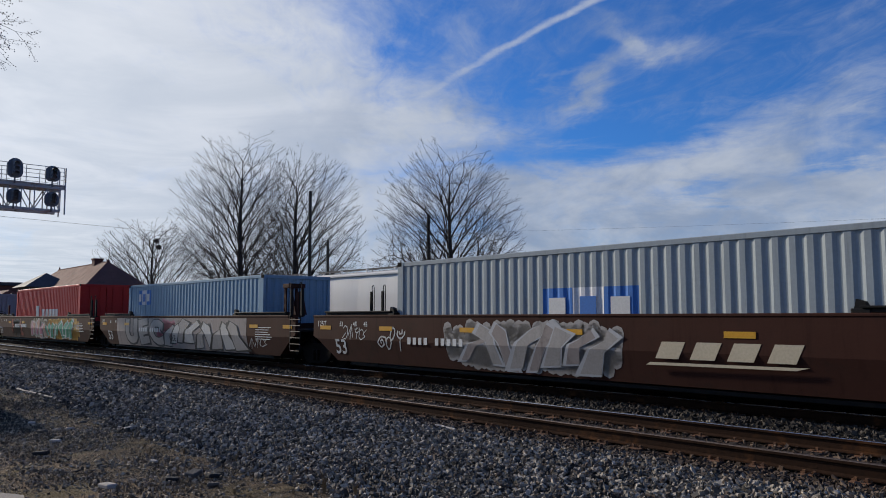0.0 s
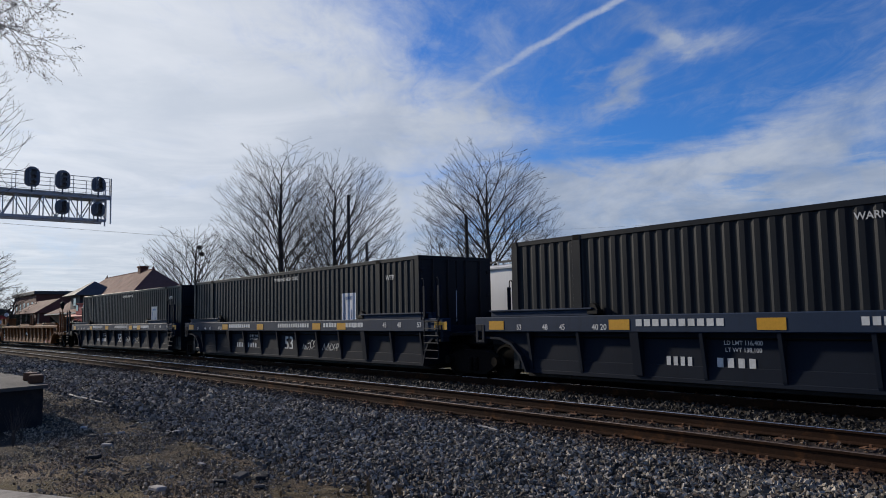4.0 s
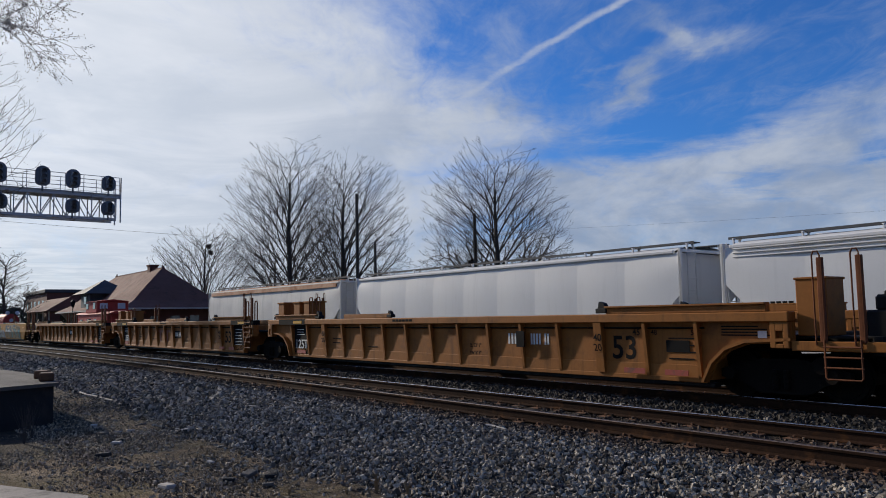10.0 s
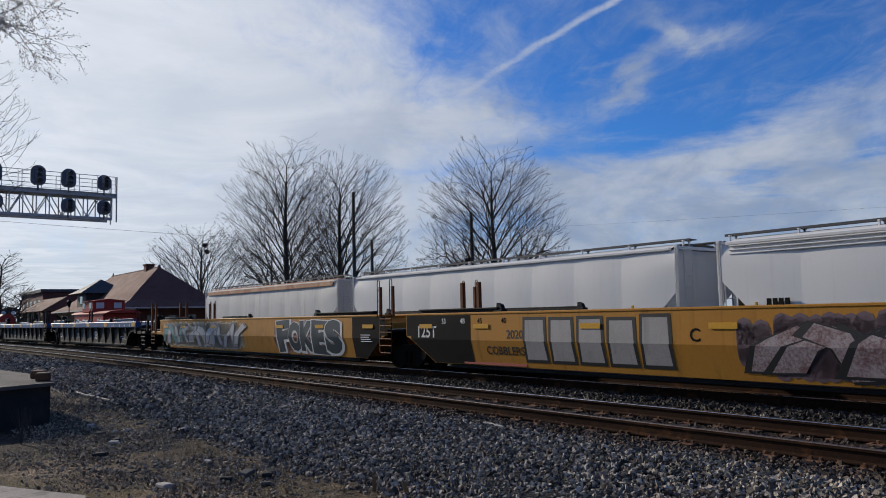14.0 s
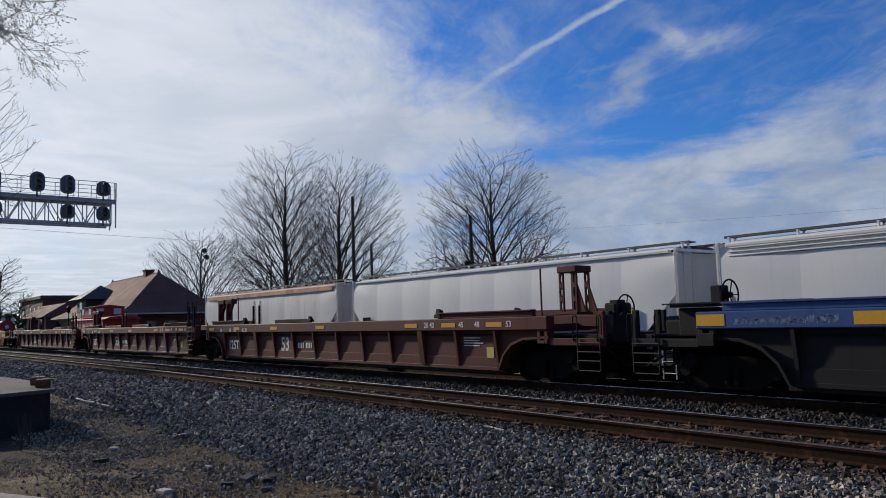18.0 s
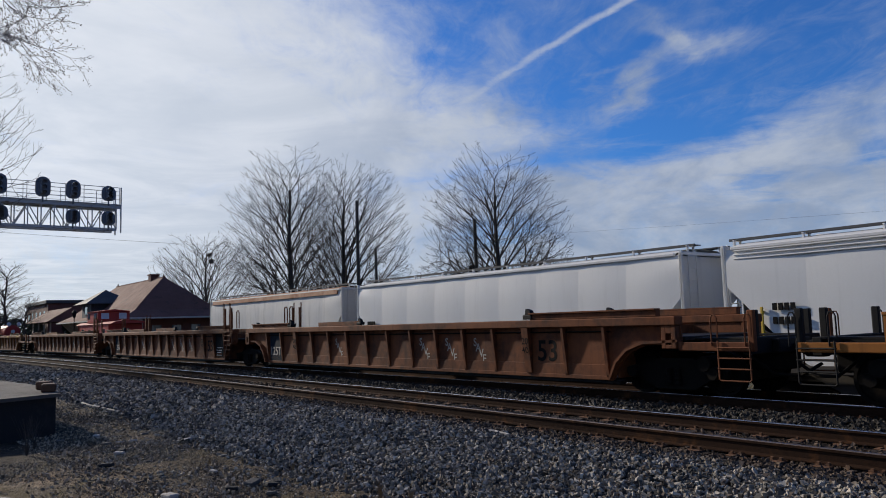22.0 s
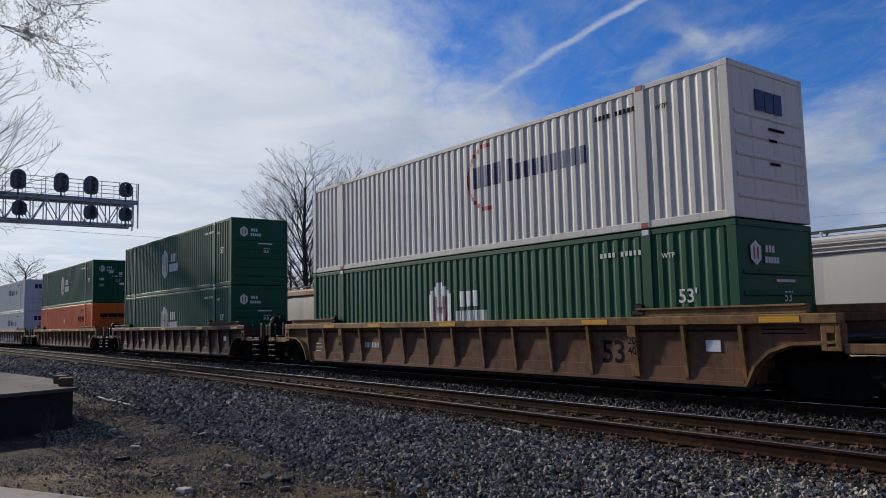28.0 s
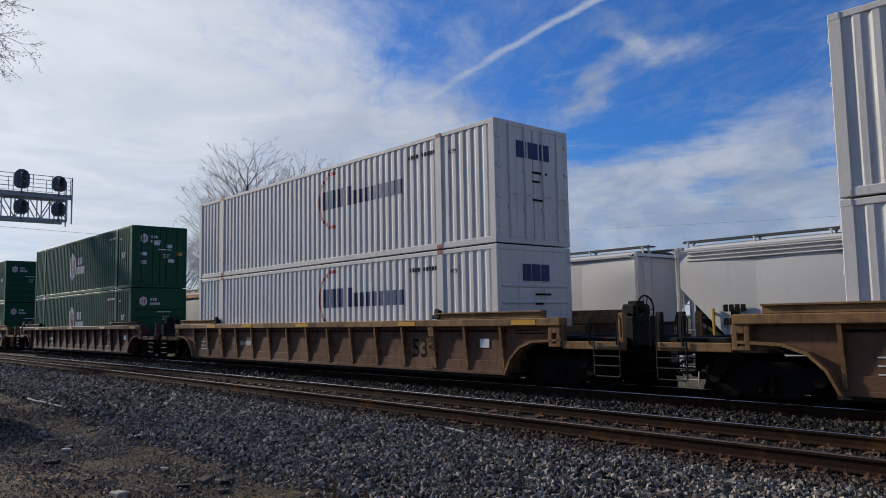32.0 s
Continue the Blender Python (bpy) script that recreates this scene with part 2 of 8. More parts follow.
def shape(key, mat, make):
    """One mesh for each shape and paint, shared by all that look alike."""
    k = (key, mat.name)
    if k not in SHAPES:
        if key not in SHAPES:
            SHAPES[key] = make().mesh(str(key[0]) if isinstance(key, tuple) else key)
        me = SHAPES[key].copy()
        me.materials.append(mat)
        SHAPES[k] = me
    return SHAPES[k]


def part(name, g, material_, parent, label="", at=None):
    me = g if isinstance(g, bpy.types.Mesh) else g.mesh(name, material_)
    ob = new(name, me)
    ob.parent = parent
    if at is not None:
        ob.matrix_basis = at
    if label:
        ob["label"] = label
    return ob


def thing(name, label, category, group="", kind="", at=None):
    ob = tagged(new(name), label, category, group, kind)
    ob.empty_display_size = 0.2
    if at is not None:
        ob.matrix_basis = at
    return ob


def solo(name, g, mat, label, category="", group="", kind="", at=None):
    me = g if isinstance(g, bpy.types.Mesh) else g.mesh(name, mat)
    ob = tagged(new(name, me), label, category, group, kind)
    if at is not None:
        ob.matrix_basis = at
    return ob


LETTERS = {}


def lettering(name, text, height, mat, parent, x, y, z, face="near", width=0.0, label=""):
    """Raised flat characters, centred on a side that faces the near side or the front end."""
    if (text, mat.name) not in LETTERS:
        cu = bpy.data.curves.new("letters", "FONT")
        cu.body, cu.size, cu.align_x, cu.align_y, cu.extrude, cu.resolution_u, cu.offset = text, 1.0, "CENTER", "CENTER", 0.001, 3, 0.014
        tmp = bpy.data.objects.new("letters", cu)
        me = bpy.data.meshes.new_from_object(tmp)
        bpy.data.objects.remove(tmp)
        me.materials.clear()
        me.materials.append(mat)
        LETTERS[(text, mat.name)] = me
    me = LETTERS[(text, mat.name)]
    s = height / 0.72
    leans = face == "near" and y < -1.45 and z < 0.86
    turn = Euler((radians(103.1 if leans else 90), 0, radians(90 if face == "front" else 0)))
    if leans:
        y = skin(z, min(y, -1.504)) - 0.002
    elif face == "near" and -1.513 < y < -1.45:
        y = -1.5035
    ob = part(name, me, None, parent, label, Matrix.LocRotScale((x, y, z), turn, (width / (0.62 * len(text)) if width else s, s, s)))
    return ob


def plate(name, x0, x1, z0, z1, y, mat, parent, label="", face="near", thick=0.006):
    if face == "near":
        y = skin((z0 + z1) / 2, y) - (0.02 if y < -1.45 and z0 < 0.86 else 0.0)
        return part(name, G().box(x0, x1, y - thick, y + 0.004, z0, z1), mat, parent, label)
    return part(name, G().box(y - 0.004, y + thick, x0, x1, z0, z1), mat, parent, label)


# ---- the line of the tracks ----
BEND = 0.00032


def swing(x):
    if x >= 0:
        return 0.0
    return -BEND * x * x if x > -130 else -BEND * 130 * 130 - 2 * BEND * 130 * (-130 - x)


def heading(x):
    return 0.0 if x >= 0 else -2 * BEND * max(x, -130)


def on_track(y0, x, z=0.0):
    return pose(x, y0 + swing(x), z, 0, 0, math.degrees(math.atan(heading(x))))


NEAR_Y, MAIN_Y, SIDING_Y, SIDING_Z = 9.28, 13.375, 20.6, -1.05

# ---- ground ----
def land(x, y):
    """The height of the ground: bank of the two main tracks, the lower siding, rough dirt on the near side."""
    w = y - swing(x)
    if w < 7.3:
        k = min(1.0, max(0.0, (w - 4.6) / 2.7))
        z = -0.52 + 0.315 * k
    elif w < 15.6:
        z = -0.205
        z -= 0.10 * max(0.0, 1 - abs(w - 11.35) / 0.6)
        z += 0.008 * max(0.0, min(1.0, (w - 7.7) / 0.3, (10.8 - w) / 0.3))
    elif w < 18.2:
        z = -0.205 - 1.095 * (w - 15.6) / 2.6
    else:
        z = -1.30 - min(0.2, max(0.0, (w - 22.6) * 0.1))
    return z


def ground_material():
    m = bpy.data.materials.new("dirt_and_ballast")
    m.use_nodes = True
    n = Nodes(m.node_tree)
    co = n.add("ShaderNodeTexCoord").outputs["Object"]
    sep = n.add("ShaderNodeSeparateXYZ", {0: co})
    x, y, z = sep.outputs
    xm = n.math("MAXIMUM", n.math("MINIMUM", x, 0.0), -130.0)
    w = n.math("ADD", y, n.math("MULTIPLY", n.math("MULTIPLY", xm, xm), BEND))
    wob = n.math("MULTIPLY", n.math("SUBTRACT", n.noise(co, 0.6, 5, 0.6), 0.5), 2.2)
    inner = n.ramp(n.math("ADD", w, wob), 4.5, 5.3)
    outer = n.ramp(n.math("ADD", w, wob), 25.0, 24.0)
    vor = n.add("ShaderNodeTexVoronoi", {"Vector": co, "Scale": 17.0, "Randomness": 1.0})
    stone = n.mix(n.ramp(n.add("ShaderNodeSeparateColor", {0: vor.outputs["Color"]}).outputs[0], 0.0, 1.0), (0.022, 0.021, 0.020), (0.10, 0.097, 0.09))
    stone = n.mix(n.ramp(vor.outputs["Distance"], 0.35, 0.75), stone, (0.02, 0.02, 0.02))
    soil = n.mix(n.ramp(n.noise(co, 0.9, 6, 0.65), 0.35, 0.65), (0.19, 0.122, 0.070), (0.46, 0.34, 0.215))
    soil = n.mix(n.math("MULTIPLY", n.ramp(n.noise(co, 9.0, 7, 0.8), 0.46, 0.58), 0.6), soil, (0.035, 0.025, 0.017))
    soil = n.mix(n.math("MULTIPLY", n.ramp(n.noise(co, 0.45, 4, 0.6), 0.5, 0.62), 0.7), soil, (0.040, 0.027, 0.018))
    soil = n.mix(n.math("MULTIPLY", n.ramp(n.noise(co, 0.75, 6, 0.72, 0.9), 0.5, 0.62), 0.8), soil, (0.115, 0.085, 0.03))
    soil = n.mix(n.math("MULTIPLY", n.ramp(n.noise(co, 38.0, 5, 0.8), 0.57, 0.68), 0.8), soil, (0.26, 0.21, 0.145))
    # dark leaf litter where the dirt meets the ballast
    edge = n.math("ADD", w, n.math("MULTIPLY", wob, 0.9))
    band = n.math("MULTIPLY", n.ramp(edge, 3.0, 3.9), n.ramp(n.noise(co, 3.0, 5, 0.7), 0.36, 0.56))
    soil = n.mix(n.math("MULTIPLY", band, 0.85), soil, n.mix(n.ramp(n.noise(co, 14.0, 5, 0.75), 0.4, 0.62), (0.022, 0.016, 0.010), (0.10, 0.068, 0.036)))
    # darker soil by the dock, the shadow at its foot painted in
    dock_shade = n.math("MULTIPLY", n.ramp(n.math("ADD", x, n.math("MULTIPLY", wob, 1.2)), -11.5, -14.0), n.ramp(n.math("ADD", y, wob), 4.6, 3.6))
    soil = n.mix(n.math("MULTIPLY", dock_shade, 0.75), soil, (0.014, 0.014, 0.0145))
    far = n.mix(n.ramp(n.noise(co, 0.05, 4, 0.6), 0.4, 0.6), (0.12, 0.10, 0.05), (0.07, 0.08, 0.035))
    col = n.mix(inner, soil, stone)
    # shade under and behind the train, painted into the bed's colour
    train_shade = n.math("MULTIPLY", n.ramp(w, 11.55, 12.1), n.ramp(w, 25.0, 23.5))
    rusty = n.math("MULTIPLY", n.ramp(w, 7.75, 8.15), n.ramp(w, 10.9, 10.4))
    col = n.mix(n.math("MULTIPLY", rusty, 0.85), col, n.mix(n.ramp(n.noise(co, 9.0, 5, 0.7), 0.35, 0.65), (0.013, 0.009, 0.007), (0.045, 0.026, 0.015)))
    col = n.mix(n.math("MULTIPLY", train_shade, 0.8), col, (0.012, 0.011, 0.010))
    col = n.mix(outer, far, col)
    p = n.add("ShaderNodeBsdfPrincipled", {"Base Color": col, "Roughness": 0.9, "Specular IOR Level": 0.2})
    hgt = n.math("ADD", n.math("MULTIPLY", vor.outputs["Distance"], n.math("MULTIPLY", inner, -1.2)), n.math("MULTIPLY", n.noise(co, 22.0, 7, 0.78), 1.5))
    b = n.add("ShaderNodeBump", {"Height": hgt, "Strength": 1.0, "Distance": 0.07})
    m.node_tree.links.new(b.outputs[0], p.inputs["Normal"])
    out = n.add("ShaderNodeOutputMaterial")
    m.node_tree.links.new(p.outputs[0], out.inputs[0])
    return m


def make_ground():
    xs = sorted({-2500.0, -1500, -900, -600, -400, -300, *range(-240, -60, 10), *range(-60, -24, 3), *[k * 0.5 for k in range(-48, 8)], *range(4, 60, 8), 100, 200, 400, 900, 2500})
    ys = sorted({-2500.0, -1000, -400, -150, -60, -30, -15, *[k * 0.4 for k in range(-20, 60)], 24, 26, 30, 40, 60, 100, 200, 500, 1200, 2500})
    g = G()
    rnd = random.Random(4)
    for x in xs:
        for y in ys:
            yy = y + (swing(x) if abs(y) < 60 else 0)
            bumpy = 0.05 * noise.noise((x * 0.8, yy * 0.8, 0)) + 0.02 * noise.noise((x * 3, yy * 3, 5)) if -2 < y < 7 and -40 < x < 5 else 0
            g.v.append((x, yy, land(x, yy) + bumpy))
    k = len(ys)
    for i in range(len(xs) - 1):
        for j in range(k - 1):
            g.f.append((i * k + j, (i + 1) * k + j, (i + 1) * k + j + 1, i * k + j + 1))
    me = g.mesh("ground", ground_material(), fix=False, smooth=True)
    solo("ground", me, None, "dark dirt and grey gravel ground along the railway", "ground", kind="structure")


make_ground()


def stones():
    """Loose ballast stones, thick on the near side, thinner away."""
    m = bpy.data.materials.new("ballast_stone")
    m.use_nodes = True
    n = Nodes(m.node_tree)
    geo = n.add("ShaderNodeNewGeometry")
    co = n.add("ShaderNodeTexCoord").outputs["Object"]
    r = geo.outputs["Random Per Island"]
    col = n.mix(n.math("POWER", r, 1.5), (0.022, 0.0195, 0.016), (0.52, 0.455, 0.365))
    col = n.mix(n.ramp(n.math("FRACT", n.math("MULTIPLY", r, 37.0)), 0.72, 0.98), col, (0.11, 0.08, 0.06))
    col = n.mix(n.math("MULTIPLY", n.ramp(n.noise(co, 60.0, 4, 0.7), 0.45, 0.7), 0.5), col, (0.05, 0.045, 0.04))
    # brake dust and rust between the rails, painted train shade, brown clods on the dirt
    x, y, z = n.add("ShaderNodeSeparateXYZ", {0: co}).outputs
    xm = n.math("MINIMUM", x, 0.0)
    w = n.math("ADD", y, n.math("MULTIPLY", n.math("MULTIPLY", xm, xm), BEND))
    wob = n.math("MULTIPLY", n.math("SUBTRACT", n.noise(co, 1.4, 3, 0.6), 0.5), 0.7)
    rusty = n.math("MULTIPLY", n.ramp(n.math("ADD", w, wob), 7.5, 8.1), n.ramp(w, 10.9, 10.4))
    col = n.mix(n.math("MULTIPLY", rusty, 0.85), col, n.mix(r, (0.014, 0.008, 0.005), (0.085, 0.044, 0.022)))
    # the train's shade again, painted on the stones beside its track
    train_shade = n.ramp(n.math("ADD", w, wob), 11.3, 11.8)
    col = n.mix(n.math("MULTIPLY", train_shade, 0.85), col, (0.014, 0.012, 0.011))
    clod = n.ramp(n.math("MULTIPLY_ADD", wob, 2.0, w), 5.0, 4.3)
    col = n.mix(n.math("MULTIPLY", clod, 0.85), col, n.mix(n.math("POWER", r, 1.6), (0.085, 0.062, 0.040), (0.52, 0.41, 0.28)))
    p = n.add("ShaderNodeBsdfPrincipled", {"Base Color": col, "Roughness": 0.85, "Specular IOR Level": 0.25})
    out = n.add("ShaderNodeOutputMaterial")
    m.node_tree.links.new(p.outputs[0], out.inputs[0])
    rg = np.random.default_rng(7)
    # a dozen angular stones: a cube of eight shifted corners
    base = np.array([(x, y, z) for z in (-1, 1) for y in (-1, 1) for x in (-1, 1)], float)
    faces = np.array([(0, 2, 3, 1), (4, 5, 7, 6), (0, 1, 5, 4), (2, 6, 7, 3), (0, 4, 6, 2), (1, 3, 7, 5)])
    zones = [(-9.5, -1.0, 4.6, 8.22, 20500, 0.0225), (-17, -9.5, 4.6, 8.25, 16500, 0.025), (-34, -17, 5.0, 8.25, 10000, 0.034), (-60, -34, 5.2, 7.9, 5000, 0.05),
             (-22, -1.0, 10.6, 12.5, 10000, 0.026), (-50, -22, 10.6, 12.5, 5500, 0.040), (-20, -1, 7.95, 10.6, 5500, 0.020), (-45, -20, 7.95, 10.6, 3500, 0.03),
             (-20, -6, 2.5, 5.0, 3400, 0.017), (-16, -3.5, 0.9, 5.4, 26000, 0.0075), (-13, -3.5, 0.9, 4.6, 900, 0.018), (-30, -14, 2.5, 6.2, 8000, 0.013)]
    V, F = [], []
    off = 0
    for x0, x1, y0, y1, k, size in zones:
        c = np.stack([rg.uniform(x0, x1, k), rg.uniform(y0, y1, k)], 1)
        for i in range(k):
            x, w = c[i]
            if w < 5.6 and rg.random() > (w - 4.4) / 1.2 and y0 > 3:
                continue
            y = w + swing(x)
            s = size * rg.uniform(0.55, 1.35)
            pts = base * rg.uniform(0.4, 1.0, (8, 3)) * s * np.array([1.75, 1.15, 0.7])
            q = Euler(rg.uniform(0, 6.28, 3)).to_matrix()
            pts = pts @ np.array(q).T
            V.append(pts + (x, y, land(x, y) + s * rg.uniform(-0.1, 0.8)))
            F.append(faces + off)
            off += 8
    V, F = np.concatenate(V), np.concatenate(F)
    me = bpy.data.meshes.new("ballast_stones")
    me.vertices.add(len(V))
    me.vertices.foreach_set("co", V.ravel())
    me.loops.add(F.size)
    me.loops.foreach_set("vertex_index", F.ravel())
    me.polygons.add(len(F))
    me.polygons.foreach_set("loop_start", np.arange(0, F.size, 4))
    me.update(calc_edges=True)
    me.shade_flat()
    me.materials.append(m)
    solo("ballast_stones", me, None, "angular grey crushed stone along the tracks", "gravel", kind="stuff")


stones()

# ---- tracks ----
M_RAIL = material("rusty_rail", (0.036, 0.017, 0.009), 0.85, 0.0, (0.018, 0.0095, 0.006), bump=0.3, stain=(0.085, 0.036, 0.014), spec=0.08)
M_HEAD = material("polished_rail_head", (0.42, 0.42, 0.44), 0.28, 1.0, bump=0.02)
M_DULLHEAD = material("dull_rail_head", (0.20, 0.15, 0.12), 0.42, 0.7, (0.12, 0.085, 0.065), bump=0.05)
M_TIE = material("creosoted_wood", (0.018, 0.011, 0.008), 0.9, 0.0, (0.036, 0.022, 0.014), bump=0.5, stain=(0.02, 0.018, 0.016), each=0.6)
M_TIEPLATE = material("rusty_tie_plate", (0.17, 0.072, 0.028), 0.8, 0.0, (0.06, 0.03, 0.017), bump=0.2, stain=(0.17, 0.075, 0.03), each=0.5)


def rail_mesh(y, x0, x1, step, z):
    """Flat-bottomed rail drawn along the curve: foot, web and head, the running surface apart."""
    prof = [(-0.072, -0.171), (0.072, -0.171), (0.072, -0.158), (0.012, -0.14), (0.012, -0.045), (0.034, -0.035), (0.034, -0.006), (-0.034, -0.006), (-0.034, -0.035), (-0.012, -0.045), (-0.012, -0.14), (-0.072, -0.158)]
    top = [(-0.033, -0.006), (0.033, -0.006), (0.031, 0.0), (-0.031, 0.0)]
    res = []
    for pr in (prof, top):
        g = G()
        k = len(pr)
        n = int(round((x1 - x0) / step)) + 1
        for i in range(n):
            x = x0 + (x1 - x0) * i / (n - 1)
            for a, b in pr:
                g.v.append((x, y + a + swing(x), z + b))
        for i in range(n - 1):
            for j in range(k):
                jj = (j + 1) % k
                g.f.append((i * k + j, i * k + jj, (i + 1) * k + jj, (i + 1) * k + j))
        res.append(g)
    return res


def make_track(yc, z, ties_from, ties_to, x0, x1, label, plates):
    tr = thing("railway_track", label, "railway track", kind="structure")
    for s in (-0.7525, 0.7525):
        body, top = rail_mesh(yc + s, x0, x1, 4.0, z)
        r = part("rail", body, M_RAIL, tr)
        part("rail_head", top, M_DULLHEAD if yc == NEAR_Y and s < 0 else M_HEAD, r, "shiny worn running surface")
    tie = shape("tie", M_TIE, lambda: G().box(-0.115, 0.115, -1.295, 1.295, -0.36, -0.186, 0.012))
    tp = shape("tie_plate", M_TIEPLATE, lambda: G().box(-0.10, 0.10, -0.19, 0.19, -0.186, -0.172, 0.004).box(-0.07, -0.04, -0.12, -0.085, -0.172, -0.135)
               .box(0.04, 0.07, -0.12, -0.085, -0.172, -0.135).box(-0.02, 0.01, 0.085, 0.12, -0.172, -0.135).box(-0.10, 0.10, -0.10, -0.08, -0.172, -0.158))
    rnd = random.Random(int(yc * 10))
    x = ties_from
    while x < ties_to:
        if x > plates - 70:
            m = on_track(yc, x, z) @ pose(0, rnd.uniform(-0.04, 0.04), rnd.uniform(-0.01, 0.004), 0, 0, rnd.uniform(-1.2, 1.2))
            t = part("tie", tie, None, tr, "", m)
            if x > plates:
                for s in (-0.7525, 0.7525):
                    part("tie_plate", tp, None, t, "", pose(0, s, 0, 0, 0, 0 if s < 0 else 180))
        x += 0.535
    return tr


make_track(NEAR_Y, 0.0, -62, 4, -700, 500, "empty rusty railway track with wooden ties", -26)
make_track(MAIN_Y, 0.0, -50, 2, -900, 900, "main railway track under the moving train", -16)
make_track(SIDING_Y, SIDING_Z, -14, 2, -130, 120, "lower siding track with standing hopper wagons", 0)

# ---- wagons ----
def side_frame():
    g = G()
    out = [(-1.12, 0.50), (-1.12, 0.36), (-0.75, 0.30), (-0.42, 0.12), (0.42, 0.12), (0.75, 0.30), (1.12, 0.36), (1.12, 0.50), (0.72, 0.62), (0.36, 0.70), (-0.36, 0.70), (-0.72, 0.62)]
    g.prism(out, -0.06, 0.06)
    for x in (-0.89, 0.89):
        g.lathe([(-0.16, 0.07), (-0.16, 0.11), (-0.05, 0.125), (0.0, 0.125)], (x, -0.05, 0.44), "y", 12)
    return g


def wheel_mesh(r=0.42):
    return G().lathe([(-0.03, 0.09), (-0.03, r - 0.08), (-0.065, r - 0.06), (-0.065, r - 0.004), (0.045, r), (0.05, r + 0.028), (0.07, r + 0.026), (0.07, r - 0.06), (0.03, r - 0.08), (0.03, 0.09)], (0, 0, 0), "y", 24)


def truck(parent, x, z=0.0):
    """A freight truck: bolster, two cast side frames, springs, four wheels on axles."""
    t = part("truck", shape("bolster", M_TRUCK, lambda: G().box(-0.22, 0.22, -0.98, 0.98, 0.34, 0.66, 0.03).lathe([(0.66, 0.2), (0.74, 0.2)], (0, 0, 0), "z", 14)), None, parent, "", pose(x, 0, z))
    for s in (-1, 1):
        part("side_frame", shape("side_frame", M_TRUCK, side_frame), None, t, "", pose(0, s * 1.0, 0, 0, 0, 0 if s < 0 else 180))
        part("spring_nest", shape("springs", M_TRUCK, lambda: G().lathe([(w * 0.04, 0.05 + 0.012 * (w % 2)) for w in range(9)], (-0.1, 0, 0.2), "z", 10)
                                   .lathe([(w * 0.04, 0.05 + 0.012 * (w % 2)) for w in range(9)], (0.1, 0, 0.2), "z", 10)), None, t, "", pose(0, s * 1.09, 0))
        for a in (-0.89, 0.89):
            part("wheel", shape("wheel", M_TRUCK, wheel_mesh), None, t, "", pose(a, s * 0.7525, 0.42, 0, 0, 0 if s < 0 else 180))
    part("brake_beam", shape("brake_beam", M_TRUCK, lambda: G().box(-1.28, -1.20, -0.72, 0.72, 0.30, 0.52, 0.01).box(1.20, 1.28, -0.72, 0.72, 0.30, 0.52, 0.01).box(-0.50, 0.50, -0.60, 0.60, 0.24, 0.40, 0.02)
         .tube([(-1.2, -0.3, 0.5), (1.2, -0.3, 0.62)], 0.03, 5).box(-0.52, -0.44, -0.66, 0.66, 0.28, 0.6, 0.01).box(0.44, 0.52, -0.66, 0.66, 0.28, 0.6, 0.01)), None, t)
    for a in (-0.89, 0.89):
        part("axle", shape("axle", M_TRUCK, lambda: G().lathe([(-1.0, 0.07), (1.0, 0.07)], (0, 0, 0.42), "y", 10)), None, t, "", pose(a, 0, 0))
    return t


def coupler(parent, x, sgn, z=0.0):
    part("coupler", shape(("coupler", sgn), M_TRUCK, lambda: G().box(*sorted((0.0, sgn * 0.75)), -0.09, 0.09, 0.78, 0.95, 0.02).box(*sorted((sgn * 0.7, sgn * 1.0)), -0.17, 0.15, 0.72, 1.0, 0.05)
                          .box(*sorted((sgn * -0.6, 0.0)), -0.22, 0.22, 0.68, 1.06, 0.02)), None, parent, "", pose(x, 0, z))


def ladder_shape(w, z0, z1, rungs):
    def make():
        g = G()
        for x in (-w / 2, w / 2):
            g.tube([(x, 0, z0), (x, 0, z1)], 0.018, 5)
        for k in range(rungs):
            z = z0 + (z1 - z0) * (k + 0.5) / rungs
            g.tube([(-w / 2, 0, z), (w / 2, 0, z)], 0.014, 5)
        return g
    return make


def brake_wheel_shape():
    g = G()
    ring = [(0, 0.28 * math.cos(a), 0.28 * math.sin(a)) for a in [2 * math.pi * k / 20 for k in range(21)]]
    g.tube(ring, 0.018, 5, close=False)
    for k in range(5):
        a = 2 * math.pi * k / 5
        g.tube([(0, 0, 0), (0, 0.28 * math.cos(a), 0.28 * math.sin(a))], 0.012, 4)
    g.lathe([(-0.14, 0.07), (0.04, 0.05)], (0, 0, 0), "x", 10)
    g.box(-0.32, -0.1, -0.14, 0.14, -0.2, 0.18, 0.02)
    return g


